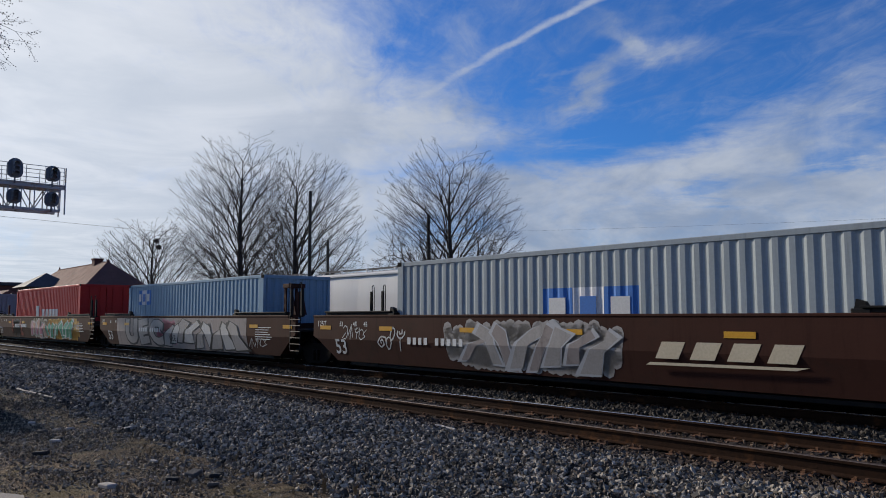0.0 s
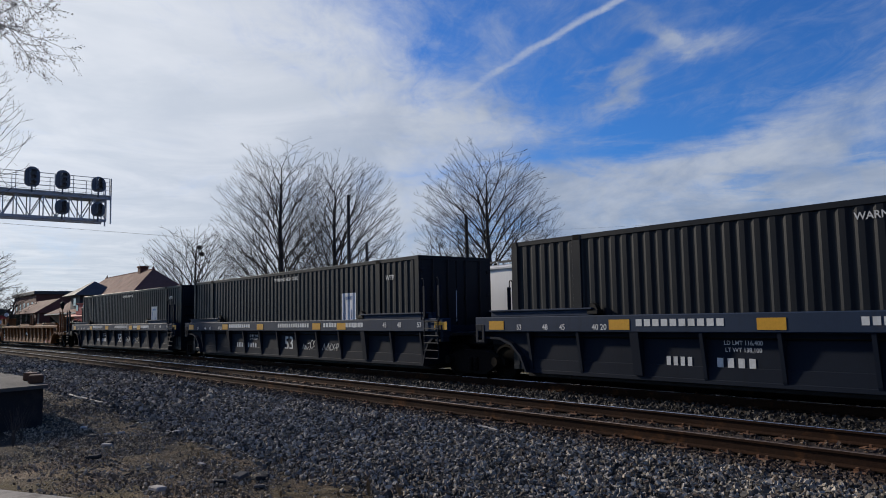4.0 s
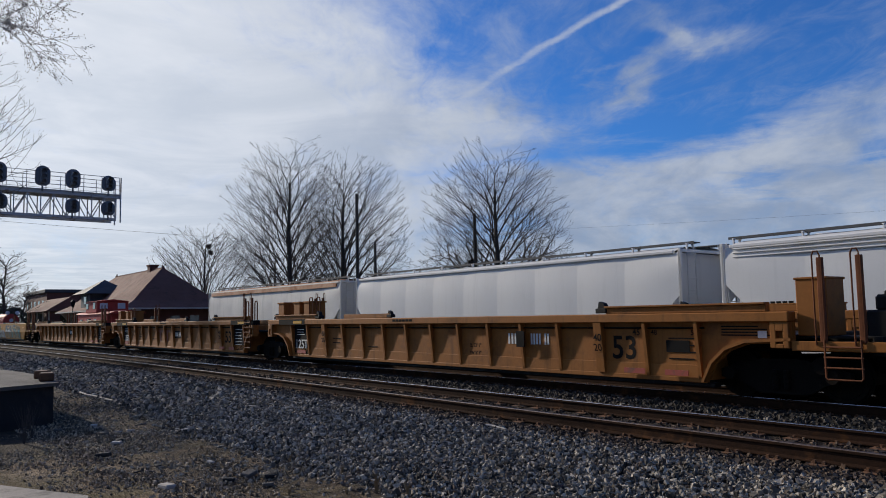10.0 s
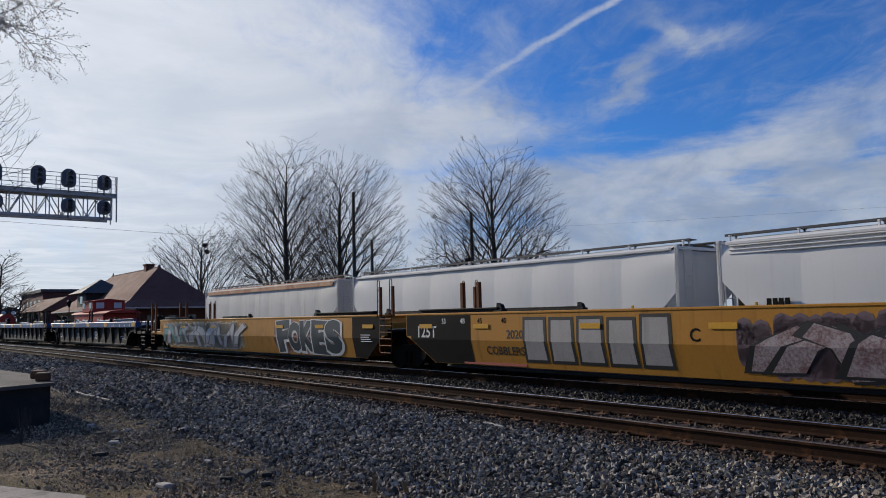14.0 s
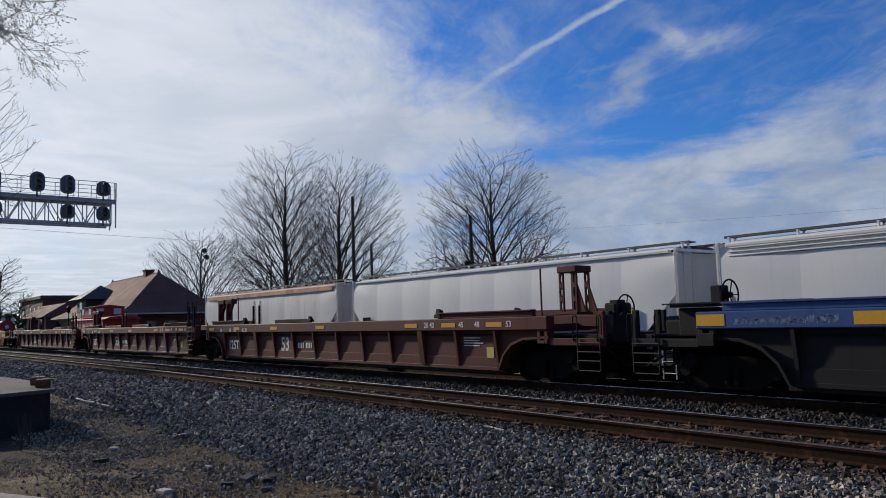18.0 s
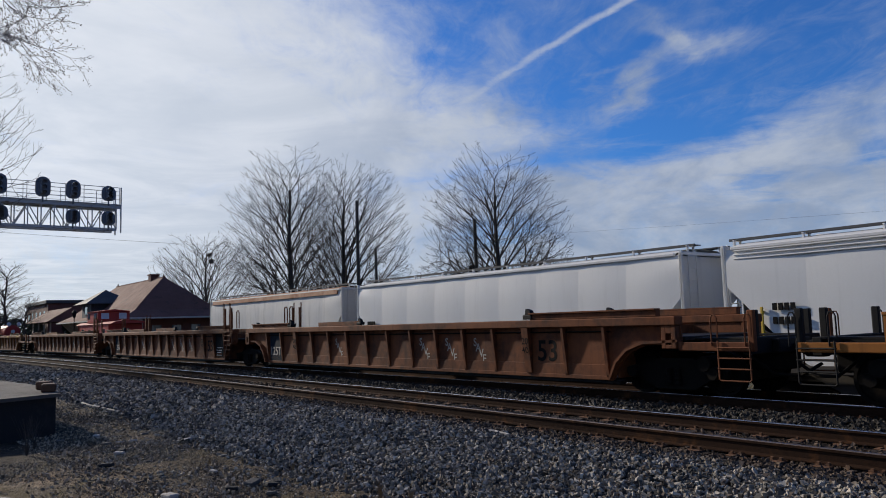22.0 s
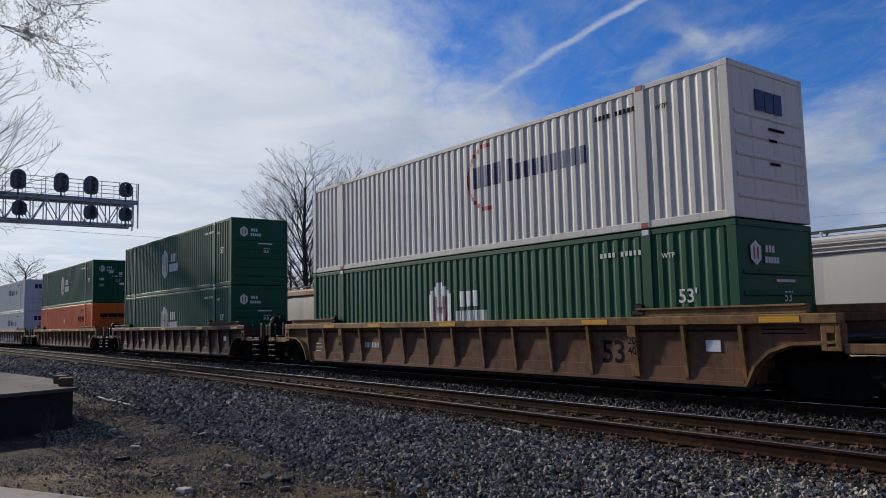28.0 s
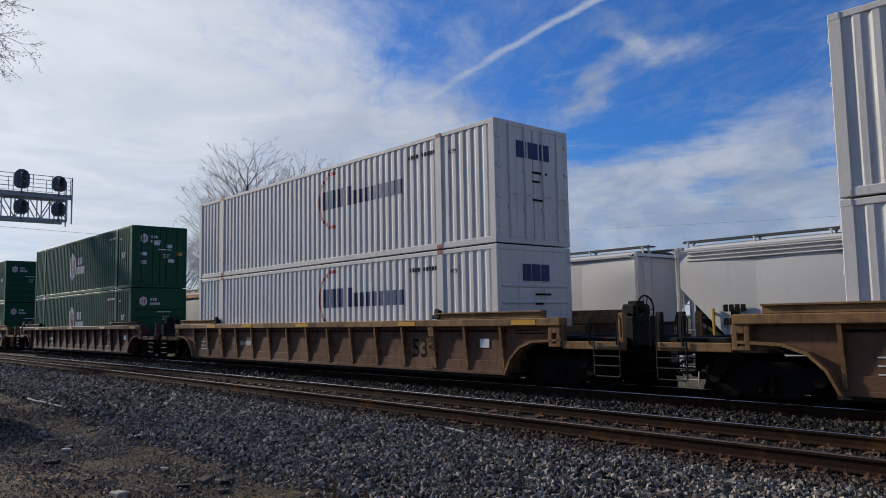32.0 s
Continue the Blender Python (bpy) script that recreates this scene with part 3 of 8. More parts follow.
def climb(parent, mat, w, z_low, z_post, z_hoop, z_deck, rungs, at):
    """A corner ladder: round stiles and rungs below the deck, a square post over each stile, a bent grab iron on each post."""
    def steps():
        a, z = w / 2 - 0.02, z_low - 0.02
        return G().tube([(-a, 0, z_deck + 0.05), (-a, 0, z + 0.03), (-a + 0.03, 0, z), (a - 0.03, 0, z), (a, 0, z + 0.03), (a, 0, z_deck + 0.05)], 0.016, 5)

    def iron():
        h = z_hoop
        return G().tube([(-0.11, 0.02, z_deck - 0.04), (-0.11, 0.02, h - 0.07), (-0.08, 0.02, h), (-0.02, 0.02, h), (0.01, 0.02, h - 0.07), (0.01, 0.02, z_deck + 0.1)], 0.014, 5)
    key = (round(w, 2), z_low, z_post, z_hoop, z_deck)
    ld = part("ladder", shape(("climb_stiles",) + key, mat, steps), None, parent, "", at)
    for k in range(rungs):
        part("rung", shape(("rung", round(w, 2)), mat, lambda: G().tube([(-w / 2, 0, 0), (w / 2, 0, 0)], 0.016, 5)), None, ld, "", pose(0, 0, z_low + (z_deck - z_low) * (k + 1) / max(1, rungs + 0.4)))
    for s in (-1, 1):
        part("grab_iron", shape(("grab_iron",) + key, mat, iron), None, ld, "", pose(s * w / 2, 0, 0))
        if z_post > z_deck + 0.2:
            part("post", shape(("climb_post",) + key, mat, lambda: G().box(-0.045, 0.045, 0.01, 0.09, z_deck, z_post, 0.01)), None, ld, "", pose(s * w / 2, 0, 0))
    return ld


def holed_plate(g, x0, x1, z0, z1, y, thick, rows):
    """An upright plate with a column of tall round-ended holes."""
    n = 12
    h = (z1 - z0) / rows
    cx = (x0 + x1) / 2
    for k in range(rows):
        za, zb = z0 + k * h, z0 + (k + 1) * h
        cz = (za + zb) / 2
        hole, rim = [], []
        for j in range(n):
            a = 6.2832 * (j + 0.5) / n
            c, s = math.cos(a), math.sin(a)
            hole.append((cx + (x1 - x0) * 0.30 * c, cz + h * 0.36 * s))
            q = max(abs(c), abs(s))
            rim.append((cx + (x1 - x0) / 2 * c / q, cz + h / 2 * s / q))
        for yy in (y, y + thick):
            for j in range(n):
                i = (j + 1) % n
                g.quad(*[(p[0], yy, p[1]) for p in (rim[j], rim[i], hole[i], hole[j])])
        for j in range(n):
            i = (j + 1) % n
            for ring in (hole, rim):
                g.quad((ring[j][0], y, ring[j][1]), (ring[i][0], y, ring[i][1]), (ring[i][0], y + thick, ring[i][1]), (ring[j][0], y + thick, ring[j][1]))
    return g


def gusset_shape():
    """The cast corner under the end of the chord, with its tall slot."""
    return G().box(-0.16, -0.06, -0.10, 0.12, 0.90, 1.335, 0.012).box(0.06, 0.16, -0.10, 0.12, 0.90, 1.335, 0.012).box(-0.07, 0.07, -0.10, 0.12, 1.18, 1.335, 0.01).box(-0.07, 0.07, -0.10, 0.12, 0.90, 0.97, 0.01).box(-0.07, 0.07, 0.0, 0.10, 0.95, 1.2)


def hoop_shape():
    return G().tube([(-0.11, 0, 0), (-0.11, 0, 0.62), (-0.07, 0, 0.70), (0.07, 0, 0.70), (0.11, 0, 0.62), (0.11, 0, 0)], 0.022, 5)


def post_shape():
    return G().box(-0.055, 0.055, -0.05, 0.05, 0, 0.78, 0.01)


def bracket_shape():
    """Tall stanchion that steadies the upper box: two plates pierced by tall holes, a braced back and a cap."""
    g = G()
    for x in (-0.25, 0.13):
        holed_plate(g, x, x + 0.12, 0.04, 0.92, -0.22, 0.05, 3)
        holed_plate(g, x, x + 0.12, 0.04, 0.92, 0.17, 0.05, 3)
    g.box(-0.27, 0.27, -0.26, 0.26, 0.90, 1.04, 0.015)
    g.box(-0.27, 0.27, -0.26, 0.26, 0.0, 0.06, 0.01)
    g.prism([(0.25, 0.05), (0.46, 0.05), (0.25, 0.62)], -0.2, -0.16).prism([(0.25, 0.05), (0.46, 0.05), (0.25, 0.62)], 0.16, 0.2)
    return g


def hook_shape():
    """Inverted-L stanchion with a diagonal brace."""
    g = G()
    g.box(-0.09, 0.03, -0.12, 0.12, -0.42, 1.02, 0.01)
    g.box(-0.09, 0.52, -0.14, 0.14, 0.86, 1.05, 0.02)
    g.prism([(0.03, 0.32), (0.44, 0.86), (0.32, 0.86), (0.03, 0.46)], -0.06, 0.06)
    return g


def pole_shape():
    return G().tube([(0, 0, -0.1), (0, 0, 1.05)], 0.022, 6)


def crate_shape():
    return G().box(-0.22, 0.22, -0.3, 0.3, 0.0, 0.56, 0.015).box(-0.25, 0.25, -0.33, 0.33, 0.54, 0.60, 0.01)


def lock_shape():
    """Corner lock pedestal on the top chord."""
    return G().box(-0.14, 0.14, -0.1, 0.1, 0.0, 0.10, 0.015).prism([(-0.1, 0.1), (0.1, 0.1), (0.05, 0.2), (-0.07, 0.24)], -0.06, 0.06)


def well_unit(label, u0, u1, ends, body, ribbed=True, chord=None, chord_h=0.17, dark=None, furniture=(), ribs=15, standalone=False, low=False, ladder_mat=None, panel=None, low_ends=None, gear=False, brake=True):
    """One well wagon unit between u0 and u1 along the train. ends: 'c' coupler or 'a' shared truck, rear then front.
    Returns the thing; its origin is the unit's middle at rail level."""
    chord = chord or body
    dark = dark or M_BLACK
    ladder_mat = ladder_mat or dark
    panel = panel or body
    L = u1 - u0
    mid = (u0 + u1) / 2
    car = thing("well_wagon", label, "well wagon", group="wagons of the moving train")
    car["u"] = mid
    c0 = -L / 2 + (1.85 if ends[0] == "c" else 0.62)
    c1 = L / 2 - (1.85 if ends[1] == "c" else 0.62)
    k0, k1 = 1.0, 0.56 if ribbed and ends[1] == "a" else 1.0
    b0, b1 = c0 + 1.62 * k0, c1 - 1.62 * k1
    zt = 1.50 if not low else 1.42
    zc = zt - chord_h
    key = (round(c0, 1), round(c1, 1), chord_h, ribbed, low, ends)
    for s in (-1, 1):
        turn = pose(0, 0, 0) if s < 0 else Matrix.Diagonal((1, -1, 1, 1))
        tag = (s,) + key
        ys, ye = (-1.5, -1.30)

        def flip(g):
            if s > 0:
                g.v = [(x, -y, z) for x, y, z in g.v]
            return g
        if ribbed:
            part("side_sheet", shape(("side_sheet",) + tag, panel, lambda: flip(G().prism(
                [(c0, zc), (c0, 0.98), (c0 + 0.8 * k0, 0.95), (c0 + 1.15 * k0, 0.83), (c0 + 1.42 * k0, 0.60), (b0, 0.26), (b1, 0.26), (c1 - 1.42 * k1, 0.60), (c1 - 1.15 * k1, 0.83), (c1 - 0.8 * k1, 0.95), (c1, 0.98), (c1, zc)], -1.36, -1.31))), None, car)
            for sg, c, bb, k in ((1, c1, b1, k1), (-1, c0, b0, k0)):
                part("arch_flange", shape(("arch_flange", sg) + tag, body, lambda: flip(G().prism(
                    [(c, 1.02), (c - sg * 0.8 * k, 0.98), (c - sg * 1.17 * k, 0.85), (c - sg * 1.44 * k, 0.61), (bb, 0.27), (bb - sg * 0.05, 0.27), (c - sg * (1.44 * k + 0.05), 0.63), (c - sg * (1.17 * k + 0.03), 0.90), (c - sg * (0.8 * k + 0.02), 1.03), (c, 1.07)], -1.5, -1.36))), None, car)
            part("kick_sheet", shape(("kick_sheet",) + tag, panel, lambda: flip(G().box(b0, b1, -1.374, -1.355, 0.33, 0.56, 0.006).box(b0, b1, -1.382, -1.355, 0.25, 0.335, 0.008))), None, car)
            part("side_pipe", shape(("side_pipe",) + tag, M_TRUCK, lambda: flip(G().tube([(b0, -1.40, zc - 0.10), (b1, -1.40, zc - 0.10)], 0.018, 5))), None, car)
            for k in range(ribs):
                x = b0 + 0.12 + (b1 - b0 - 0.24) * k / (ribs - 1)
                wide = k in (2, ribs - 3)
                part("rib", shape(("wide_rib" if wide else "rib", s, round(zc, 2)), body, (lambda: flip(G().prism([(-1.52, zc + 0.002), (-1.355, zc + 0.002), (-1.355, 0.34), (-1.42, 0.34)], -0.10, 0.10, "x"))) if wide else
                     (lambda: flip(G().prism([(-1.51, zc + 0.002), (-1.355, zc + 0.002), (-1.355, 0.29), (-1.375, 0.29), (-1.40, 0.36)], -0.035, 0.035, "x")))), None, car, "", pose(x, 0, 0))
            part("top_chord", shape(("top_chord",) + tag, chord, lambda: flip(G().box(c0, c1, -1.53, -1.27, zc, zt, 0.018))), None, car)
        else:
            slope = 1.0 if not low else 1.5
            zk = 0.88
            hi = 0.95 if not low else 1.02
            part("side_slab", shape(("side_slab",) + tag, body, lambda: flip(G().prism([(c0 - 0.1, zt), (c0 - 0.1, hi), (c0 + 0.1, zk), (c1 - 0.1, zk), (c1 + 0.1, hi), (c1 + 0.1, zt)], -1.50, -1.40))), None, car)
            part("lower_slab", shape(("lower_slab",) + tag, body, lambda: flip(G().quad((c0 + 0.1, -1.5, zk), (c1 - 0.1, -1.5, zk), (c1 - slope, -1.36, 0.28), (c0 + slope, -1.36, 0.28))
                .quad((c0 + slope, -1.36, 0.28), (c1 - slope, -1.36, 0.28), (c1 - slope, -1.25, 0.26), (c0 + slope, -1.25, 0.26)))), None, car)
            part("top_chord", shape(("slab_chord",) + tag, chord, lambda: flip(G().box(c0 - 0.12, c1 + 0.12, -1.515, -1.27, zt, zt + 0.055, 0.012))), None, car)
        part("bottom_sill", shape(("bottom_sill",) + tag, dark, lambda: flip(G().box(b0 - 0.1, b1 + 0.1, -1.30, -1.1, 0.17, 0.25, 0.01))), None, car)
        # container guides along the chord at both ends
        for e, x in ((0, c0), (1, c1)):
            a, b = (x + 0.5, x + 3.6) if e == 0 else (x - 3.9, x - 0.5)
            part("guide_rail", shape(("guide_rail", s, round(a, 1), low, ribbed), chord if ribbed and dark is M_BLACK else dark, lambda: flip(G().box(a, b, -1.47, -1.33, zt + (0.055 if not ribbed else 0), zt + 0.13, 0.012)
                .box(a, b, -1.52, -1.33, zt + 0.125, zt + 0.16, 0.006))), None, car)
            xl = b if e == 0 else a
            part("corner_lock", shape("corner_lock", dark, lock_shape), None, car, "", pose(xl, s * 1.40, zt + 0.02))
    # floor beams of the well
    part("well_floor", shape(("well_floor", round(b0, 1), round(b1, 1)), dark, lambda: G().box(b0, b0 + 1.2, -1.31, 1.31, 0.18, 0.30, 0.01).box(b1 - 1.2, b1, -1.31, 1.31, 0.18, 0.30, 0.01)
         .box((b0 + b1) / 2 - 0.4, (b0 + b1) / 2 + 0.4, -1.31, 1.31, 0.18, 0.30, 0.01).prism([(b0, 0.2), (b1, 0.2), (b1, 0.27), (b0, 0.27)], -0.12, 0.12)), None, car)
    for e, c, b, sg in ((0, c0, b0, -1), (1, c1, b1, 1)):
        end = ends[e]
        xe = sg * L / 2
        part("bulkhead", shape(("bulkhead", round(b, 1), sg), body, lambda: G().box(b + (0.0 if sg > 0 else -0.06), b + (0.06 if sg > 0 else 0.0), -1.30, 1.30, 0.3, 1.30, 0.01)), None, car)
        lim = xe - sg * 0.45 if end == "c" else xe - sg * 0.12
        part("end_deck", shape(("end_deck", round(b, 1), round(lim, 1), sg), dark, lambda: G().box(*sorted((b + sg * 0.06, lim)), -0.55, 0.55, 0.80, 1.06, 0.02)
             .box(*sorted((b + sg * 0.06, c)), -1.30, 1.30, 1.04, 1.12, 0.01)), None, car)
        if end == "c":
            truck(car, sg * (L / 2 - 2.25))
            coupler(car, xe - sg * 0.9, sg)
            part("end_sill", shape(("end_sill", sg), dark, lambda: G().box(-0.08, 0.08, -1.25, 1.25, 0.80, 1.10, 0.015)), None, car, "", pose(xe - sg * 0.62, 0, 0))
            part("draft_gear", shape(("draft_gear", sg), M_TRUCK, lambda: G().box(*sorted((-sg * 0.9, sg * 0.25)), -0.40, 0.40, 0.48, 0.86, 0.03).tube([(-sg * 0.3, -0.55, 0.8), (sg * 0.2, -0.5, 0.42), (sg * 0.6, -0.35, 0.40), (sg * 0.95, -0.3, 0.62)], 0.03, 6)
                 .lathe([(-0.5, 0.14), (0.5, 0.14)], (-sg * 0.75, -0.75, 0.62), "y", 12)), None, car, "", pose(xe - sg * 0.75, 0, 0))
            low_end = standalone if low_ends is None else low_ends
            for s in (-1, 1):
                turn = 0 if s < 0 else 180
                part("corner_gusset", shape("corner_gusset", body, gusset_shape), None, car, "", pose(c - sg * 0.18, s * 1.40, 0, 0, 0, turn))
                part("side_sill", shape(("end_side_sill", sg), body, lambda: G().box(*sorted((0.0, sg * 1.45)), -0.07, 0.07, 0.865, 1.02, 0.012).box(*sorted((sg * 0.2, sg * 1.3)), 0.05, 0.42, 0.98, 1.01, 0.006)), None, car, "", pose(c, s * 1.40, 0, 0, 0, 0))
                if low_end:
                    climb(car, ladder_mat, 0.64, 0.38, 1.0, 1.50, 1.0, 3, pose(xe - sg * 0.72, s * 1.50, 0, 0, 0, turn))
                    part("post", shape("end_corner_post", body if sg > 0 else dark, lambda: G().box(-0.06, 0.06, -0.05, 0.05, 0.86, 1.57, 0.015)), None, car, "", pose(xe - sg * 0.43, s * 1.38, 0))
                    part("post", shape("end_corner_post", dark, lambda: G().box(-0.06, 0.06, -0.05, 0.05, 0.86, 1.57, 0.015)), None, car, "", pose(xe - sg * 0.62, s * 0.95, 0))
                else:
                    climb(car, ladder_mat, 0.59, 0.46, 2.34, 2.44, 1.0, 3, pose(xe - sg * (1.03 if sg > 0 else 0.76), s * 1.50, 0, 0, 0, turn))
                part("crossover_step", shape("crossover_step", dark, lambda: G().box(-0.5, 0.5, -0.14, 0.14, 1.06, 1.10, 0.006)), None, car, "", pose(xe - sg * 1.15, s * 1.1, 0))
            if e == 1 and brake:
                part("brake_wheel", shape("brake_wheel", dark, brake_wheel_shape), None, car, "", pose(xe - 0.32, -0.75, 1.62))
                part("brake_stand", shape("brake_stand", dark, lambda: G().box(-0.30, 0.16, -0.34, 0.50, 0.90, 1.50, 0.03).box(-0.22, 0.10, -0.20, 0.35, 1.48, 1.74, 0.04)), None, car, "", pose(xe - 0.55, -0.72, 0))
            if gear and e == 0:
                part("running_board", shape("gear_board", dark, lambda: G().box(-0.75, 1.9, -1.46, -1.0, 0.14, 0.17, 0.005).box(-0.6, 1.6, -1.42, -1.1, 0.09, 0.14)), None, car, "", pose(c, 0, zt))
                part("brake_gear", shape("brake_gear", dark, lambda: G().box(-0.55, 0.0, -1.25, -0.2, 1.06, 1.58, 0.03).lathe([(-0.4, 0.16), (0.5, 0.16)], (-0.8, -0.6, 1.28), "x", 12).box(-0.95, -0.6, -1.1, -0.5, 1.04, 1.36, 0.03)
                     .box(0.05, 0.4, -1.62, -1.50, 0.90, 1.12, 0.01)), None, car, "", pose(c, 0, 0))
        else:
            if e == 0:
                truck(car, xe)
            part("articulation_arm", shape("articulation_arm", dark, lambda: G().lathe([(0.62, 0.26), (0.92, 0.26)], (0, 0, 0), "z", 14)), None, car, "", pose(xe - sg * 0.05, 0, 0))
            if ribbed:
                for s in (-1, 1):
                    part("corner_gusset", shape("corner_gusset", body, gusset_shape), None, car, "", pose(c - sg * 0.17, s * 1.44, 0, 0, 0, 0 if s < 0 else 180))
            if e == 1:
                for s in (-1, 1):
                    climb(car, ladder_mat, 0.61, 0.50, 2.34, 2.54, 1.5, 5, pose(c - 0.45 if ribbed else c + 0.2, s * 1.57, 0, 0, 0, 0 if s < 0 else 180))
    for kind, x, y, mat in furniture:
        x = c1 + x if x <= 0.9 and kind[-1] == "+" else c0 - x if kind[-1] == "-" else x
        k = kind.rstrip("+-")
        mk = {"bracket": bracket_shape, "hook": hook_shape, "crate": crate_shape, "post": post_shape, "hoop": hoop_shape, "wheel": brake_wheel_shape, "pole": pole_shape}[k]
        nm = {"bracket": "stanchion", "hook": "stanchion", "crate": "stanchion_box", "post": "post", "hoop": "handrail", "wheel": "brake_wheel", "pole": "pole"}[k]
        part(nm, shape((k, mat.name), mat, mk), None, car, "", pose(x, y, zt + 0.02 if k != "wheel" else zt + 0.3))
    car["c0"], car["c1"] = c0, c1
    car["rib"], car["step"], car["ribs"] = b0 + 0.12, (b1 - b0 - 0.24) / (ribs - 1), ribs
    return car


def rib_x(car, k):
    """Where a rib stands; from the front end if k is negative."""
    return car["rib"] + car["step"] * (k if k >= 0 else car["ribs"] + k)


def bay(car, k):
    """The middle of the panel behind rib k; from the front end if k is negative."""
    return rib_x(car, k) + car["step"] * (0.5 if k >= 0 else -0.5)


FLUTE, DEEP = (0.36, 0.56, 0.80), 0.024


def box53(label, u_front, z, colour, length=16.154, height=2.896, front="panel", pitch=0.28, deep=DEEP, rib_cols=(), castings=None, frame_mat=None):
    """A corrugated freight container, its front end at u_front along the train, its floor at z. Origin: middle of its floor."""
    fm = frame_mat or colour
    car = thing("freight_container", label, "container", group="containers on the train")
    car["u"] = u_front - length / 2
    car["z"] = z
    a, b, w, h = -length / 2, length / 2, 1.2955, height
    posts = [a + 0.075, b - 0.075]
    if length > 14:
        posts += [-6.096, 6.096]

    def wall():
        """Trapezoid corrugation, closed into a thin sheet."""
        g = G()
        n = int(round((length - 0.2) / pitch))
        p = (length - 0.2) / n
        line = []
        for k in range(n):
            x = a + 0.1 + k * p
            line += [(x, 0.0), (x + p * FLUTE[0], 0.0), (x + p * FLUTE[1], deep), (x + p * FLUTE[2], deep)]
        line.append((b - 0.1, 0.0))
        i = 0
        for z0 in (0.14, h - 0.10):
            for x, d in line:
                g.v.append((x, -w + 0.012 + d, z0))
        m = len(line)
        for k in range(m - 1):
            g.f.append((k, k + 1, m + k + 1, m + k))
        return g
    wk = ("corrugated_side", length, height, pitch)
    for s in (-1, 1):
        part("corrugated_side", shape(wk, colour, wall), None, car, "", pose(0, 0, 0, 0, 0, 0 if s < 0 else 180))
        part("bottom_rail", shape(("bottom_rail", length), fm, lambda: G().box(a + 0.02, b - 0.02, -w, -w + 0.10, 0.0, 0.15, 0.012)), None, car, "", pose(0, 0, 0, 0, 0, 0 if s < 0 else 180))
        part("top_rail", shape(("top_rail", length, height), fm, lambda: G().box(a + 0.02, b - 0.02, -w, -w + 0.07, h - 0.11, h, 0.012)), None, car, "", pose(0, 0, 0, 0, 0, 0 if s < 0 else 180))
        for x in posts:
            wide = 0.10 if abs(x) > 7 else 0.12
            part("post", shape(("corner_post", round(wide, 2), height), fm, lambda: G().box(-wide, wide, -0.012, 0.09, 0.0, h + 0.001, 0.012)), None, car, "",
                 pose(max(a + wide, min(b - wide, x)), s * (w - 0.0) * 1.0, 0, 0, 0, 0 if s < 0 else 180))
            for zz in (0.0, h - 0.115):
                part("corner_casting", shape("corner_casting", castings or M_TRUCK if abs(abs(x) - 6.096) < 0.1 else fm, lambda: G().box(-0.09, 0.09, -0.016, 0.12, 0.0, 0.118, 0.01)), None, car, "",
                     pose(max(a + 0.09, min(b - 0.09, x)), s * w, zz, 0, 0, 0 if s < 0 else 180))
    part("roof", shape(("roof", length, height), colour, lambda: G().box(a + 0.03, b - 0.03, -w + 0.05, w - 0.05, h - 0.06, h - 0.015, 0.006)), None, car)
    part("floor", shape(("floor", length), M_BLACK, lambda: G().box(a + 0.05, b - 0.05, -w + 0.09, w - 0.09, 0.02, 0.14)), None, car)
    for e, x in ((-1, a), (1, b)):
        kind = front if e == 1 else "doors"
        if kind == "doors":
            en = part("end_frame", shape(("end_header", height), colour, lambda: G().box(-0.04, 0.012, -w + 0.02, w - 0.02, h - 0.12, h, 0.01)), None, car, "", pose(x, 0, 0, 0, 0, 0 if e == 1 else 180))
            part("end_sill", shape("end_sill_bar", colour, lambda: G().box(-0.04, 0.012, -w + 0.02, w - 0.02, 0.0, 0.14, 0.01)), None, en)
            for y0, y1 in ((-w + 0.08, -0.012), (0.012, w - 0.08)):
                part("door", shape(("container_door", y0 < -0.1, height), colour, lambda: G().box(-0.05, 0.0, y0, y1, 0.14, h - 0.1, 0.01)), None, en)
            for y in (-0.85, -0.32, 0.32, 0.85):
                part("lock_rod", shape(("lock_rod", height), fm, lambda: G().tube([(0.035, 0, 0.1), (0.035, 0, h - 0.08)], 0.02, 6).box(0.0, 0.05, -0.05, 0.05, 0.8, 0.9).box(0.0, 0.05, -0.05, 0.05, 1.7, 1.78)
                     .box(0.03, 0.06, -0.02, 0.3, 1.16, 1.2)), None, en, "", pose(0, y, 0))
            for k in range(4):
                for y in (-1.2, 1.2):
                    part("hinge", shape("hinge", fm, lambda: G().box(0.0, 0.03, -0.07, 0.07, 0, 0.09, 0.006)), None, en, "", pose(0, y, 0.35 + k * (h - 0.8) / 3))
        elif kind == "panel":
            en = part("end_wall", shape(("panel_wall", height), colour, lambda: G().box(-0.05, -0.012, -w + 0.08, w - 0.08, 0.14, h - 0.1)), None, car, "", pose(x, 0, 0, 0, 0, 0))
            part("end_sill", shape("end_sill_bar", colour, lambda: G().box(-0.04, 0.012, -w + 0.02, w - 0.02, 0.0, 0.14, 0.01)), None, en)
            part("end_header", shape(("end_header", height), colour, lambda: G().box(-0.04, 0.012, -w + 0.02, w - 0.02, h - 0.12, h, 0.01)), None, en)
            for k in range(5):
                part("stiffener", shape("stiffener", colour, lambda: G().prism([(-0.014, 0), (0.016, 0.03), (0.016, 0.07), (-0.014, 0.10)], -1.16, 1.16, "y")), None, en, "", pose(0, 0, 0.35 + k * (h - 1.35) / 4.0))
        else:
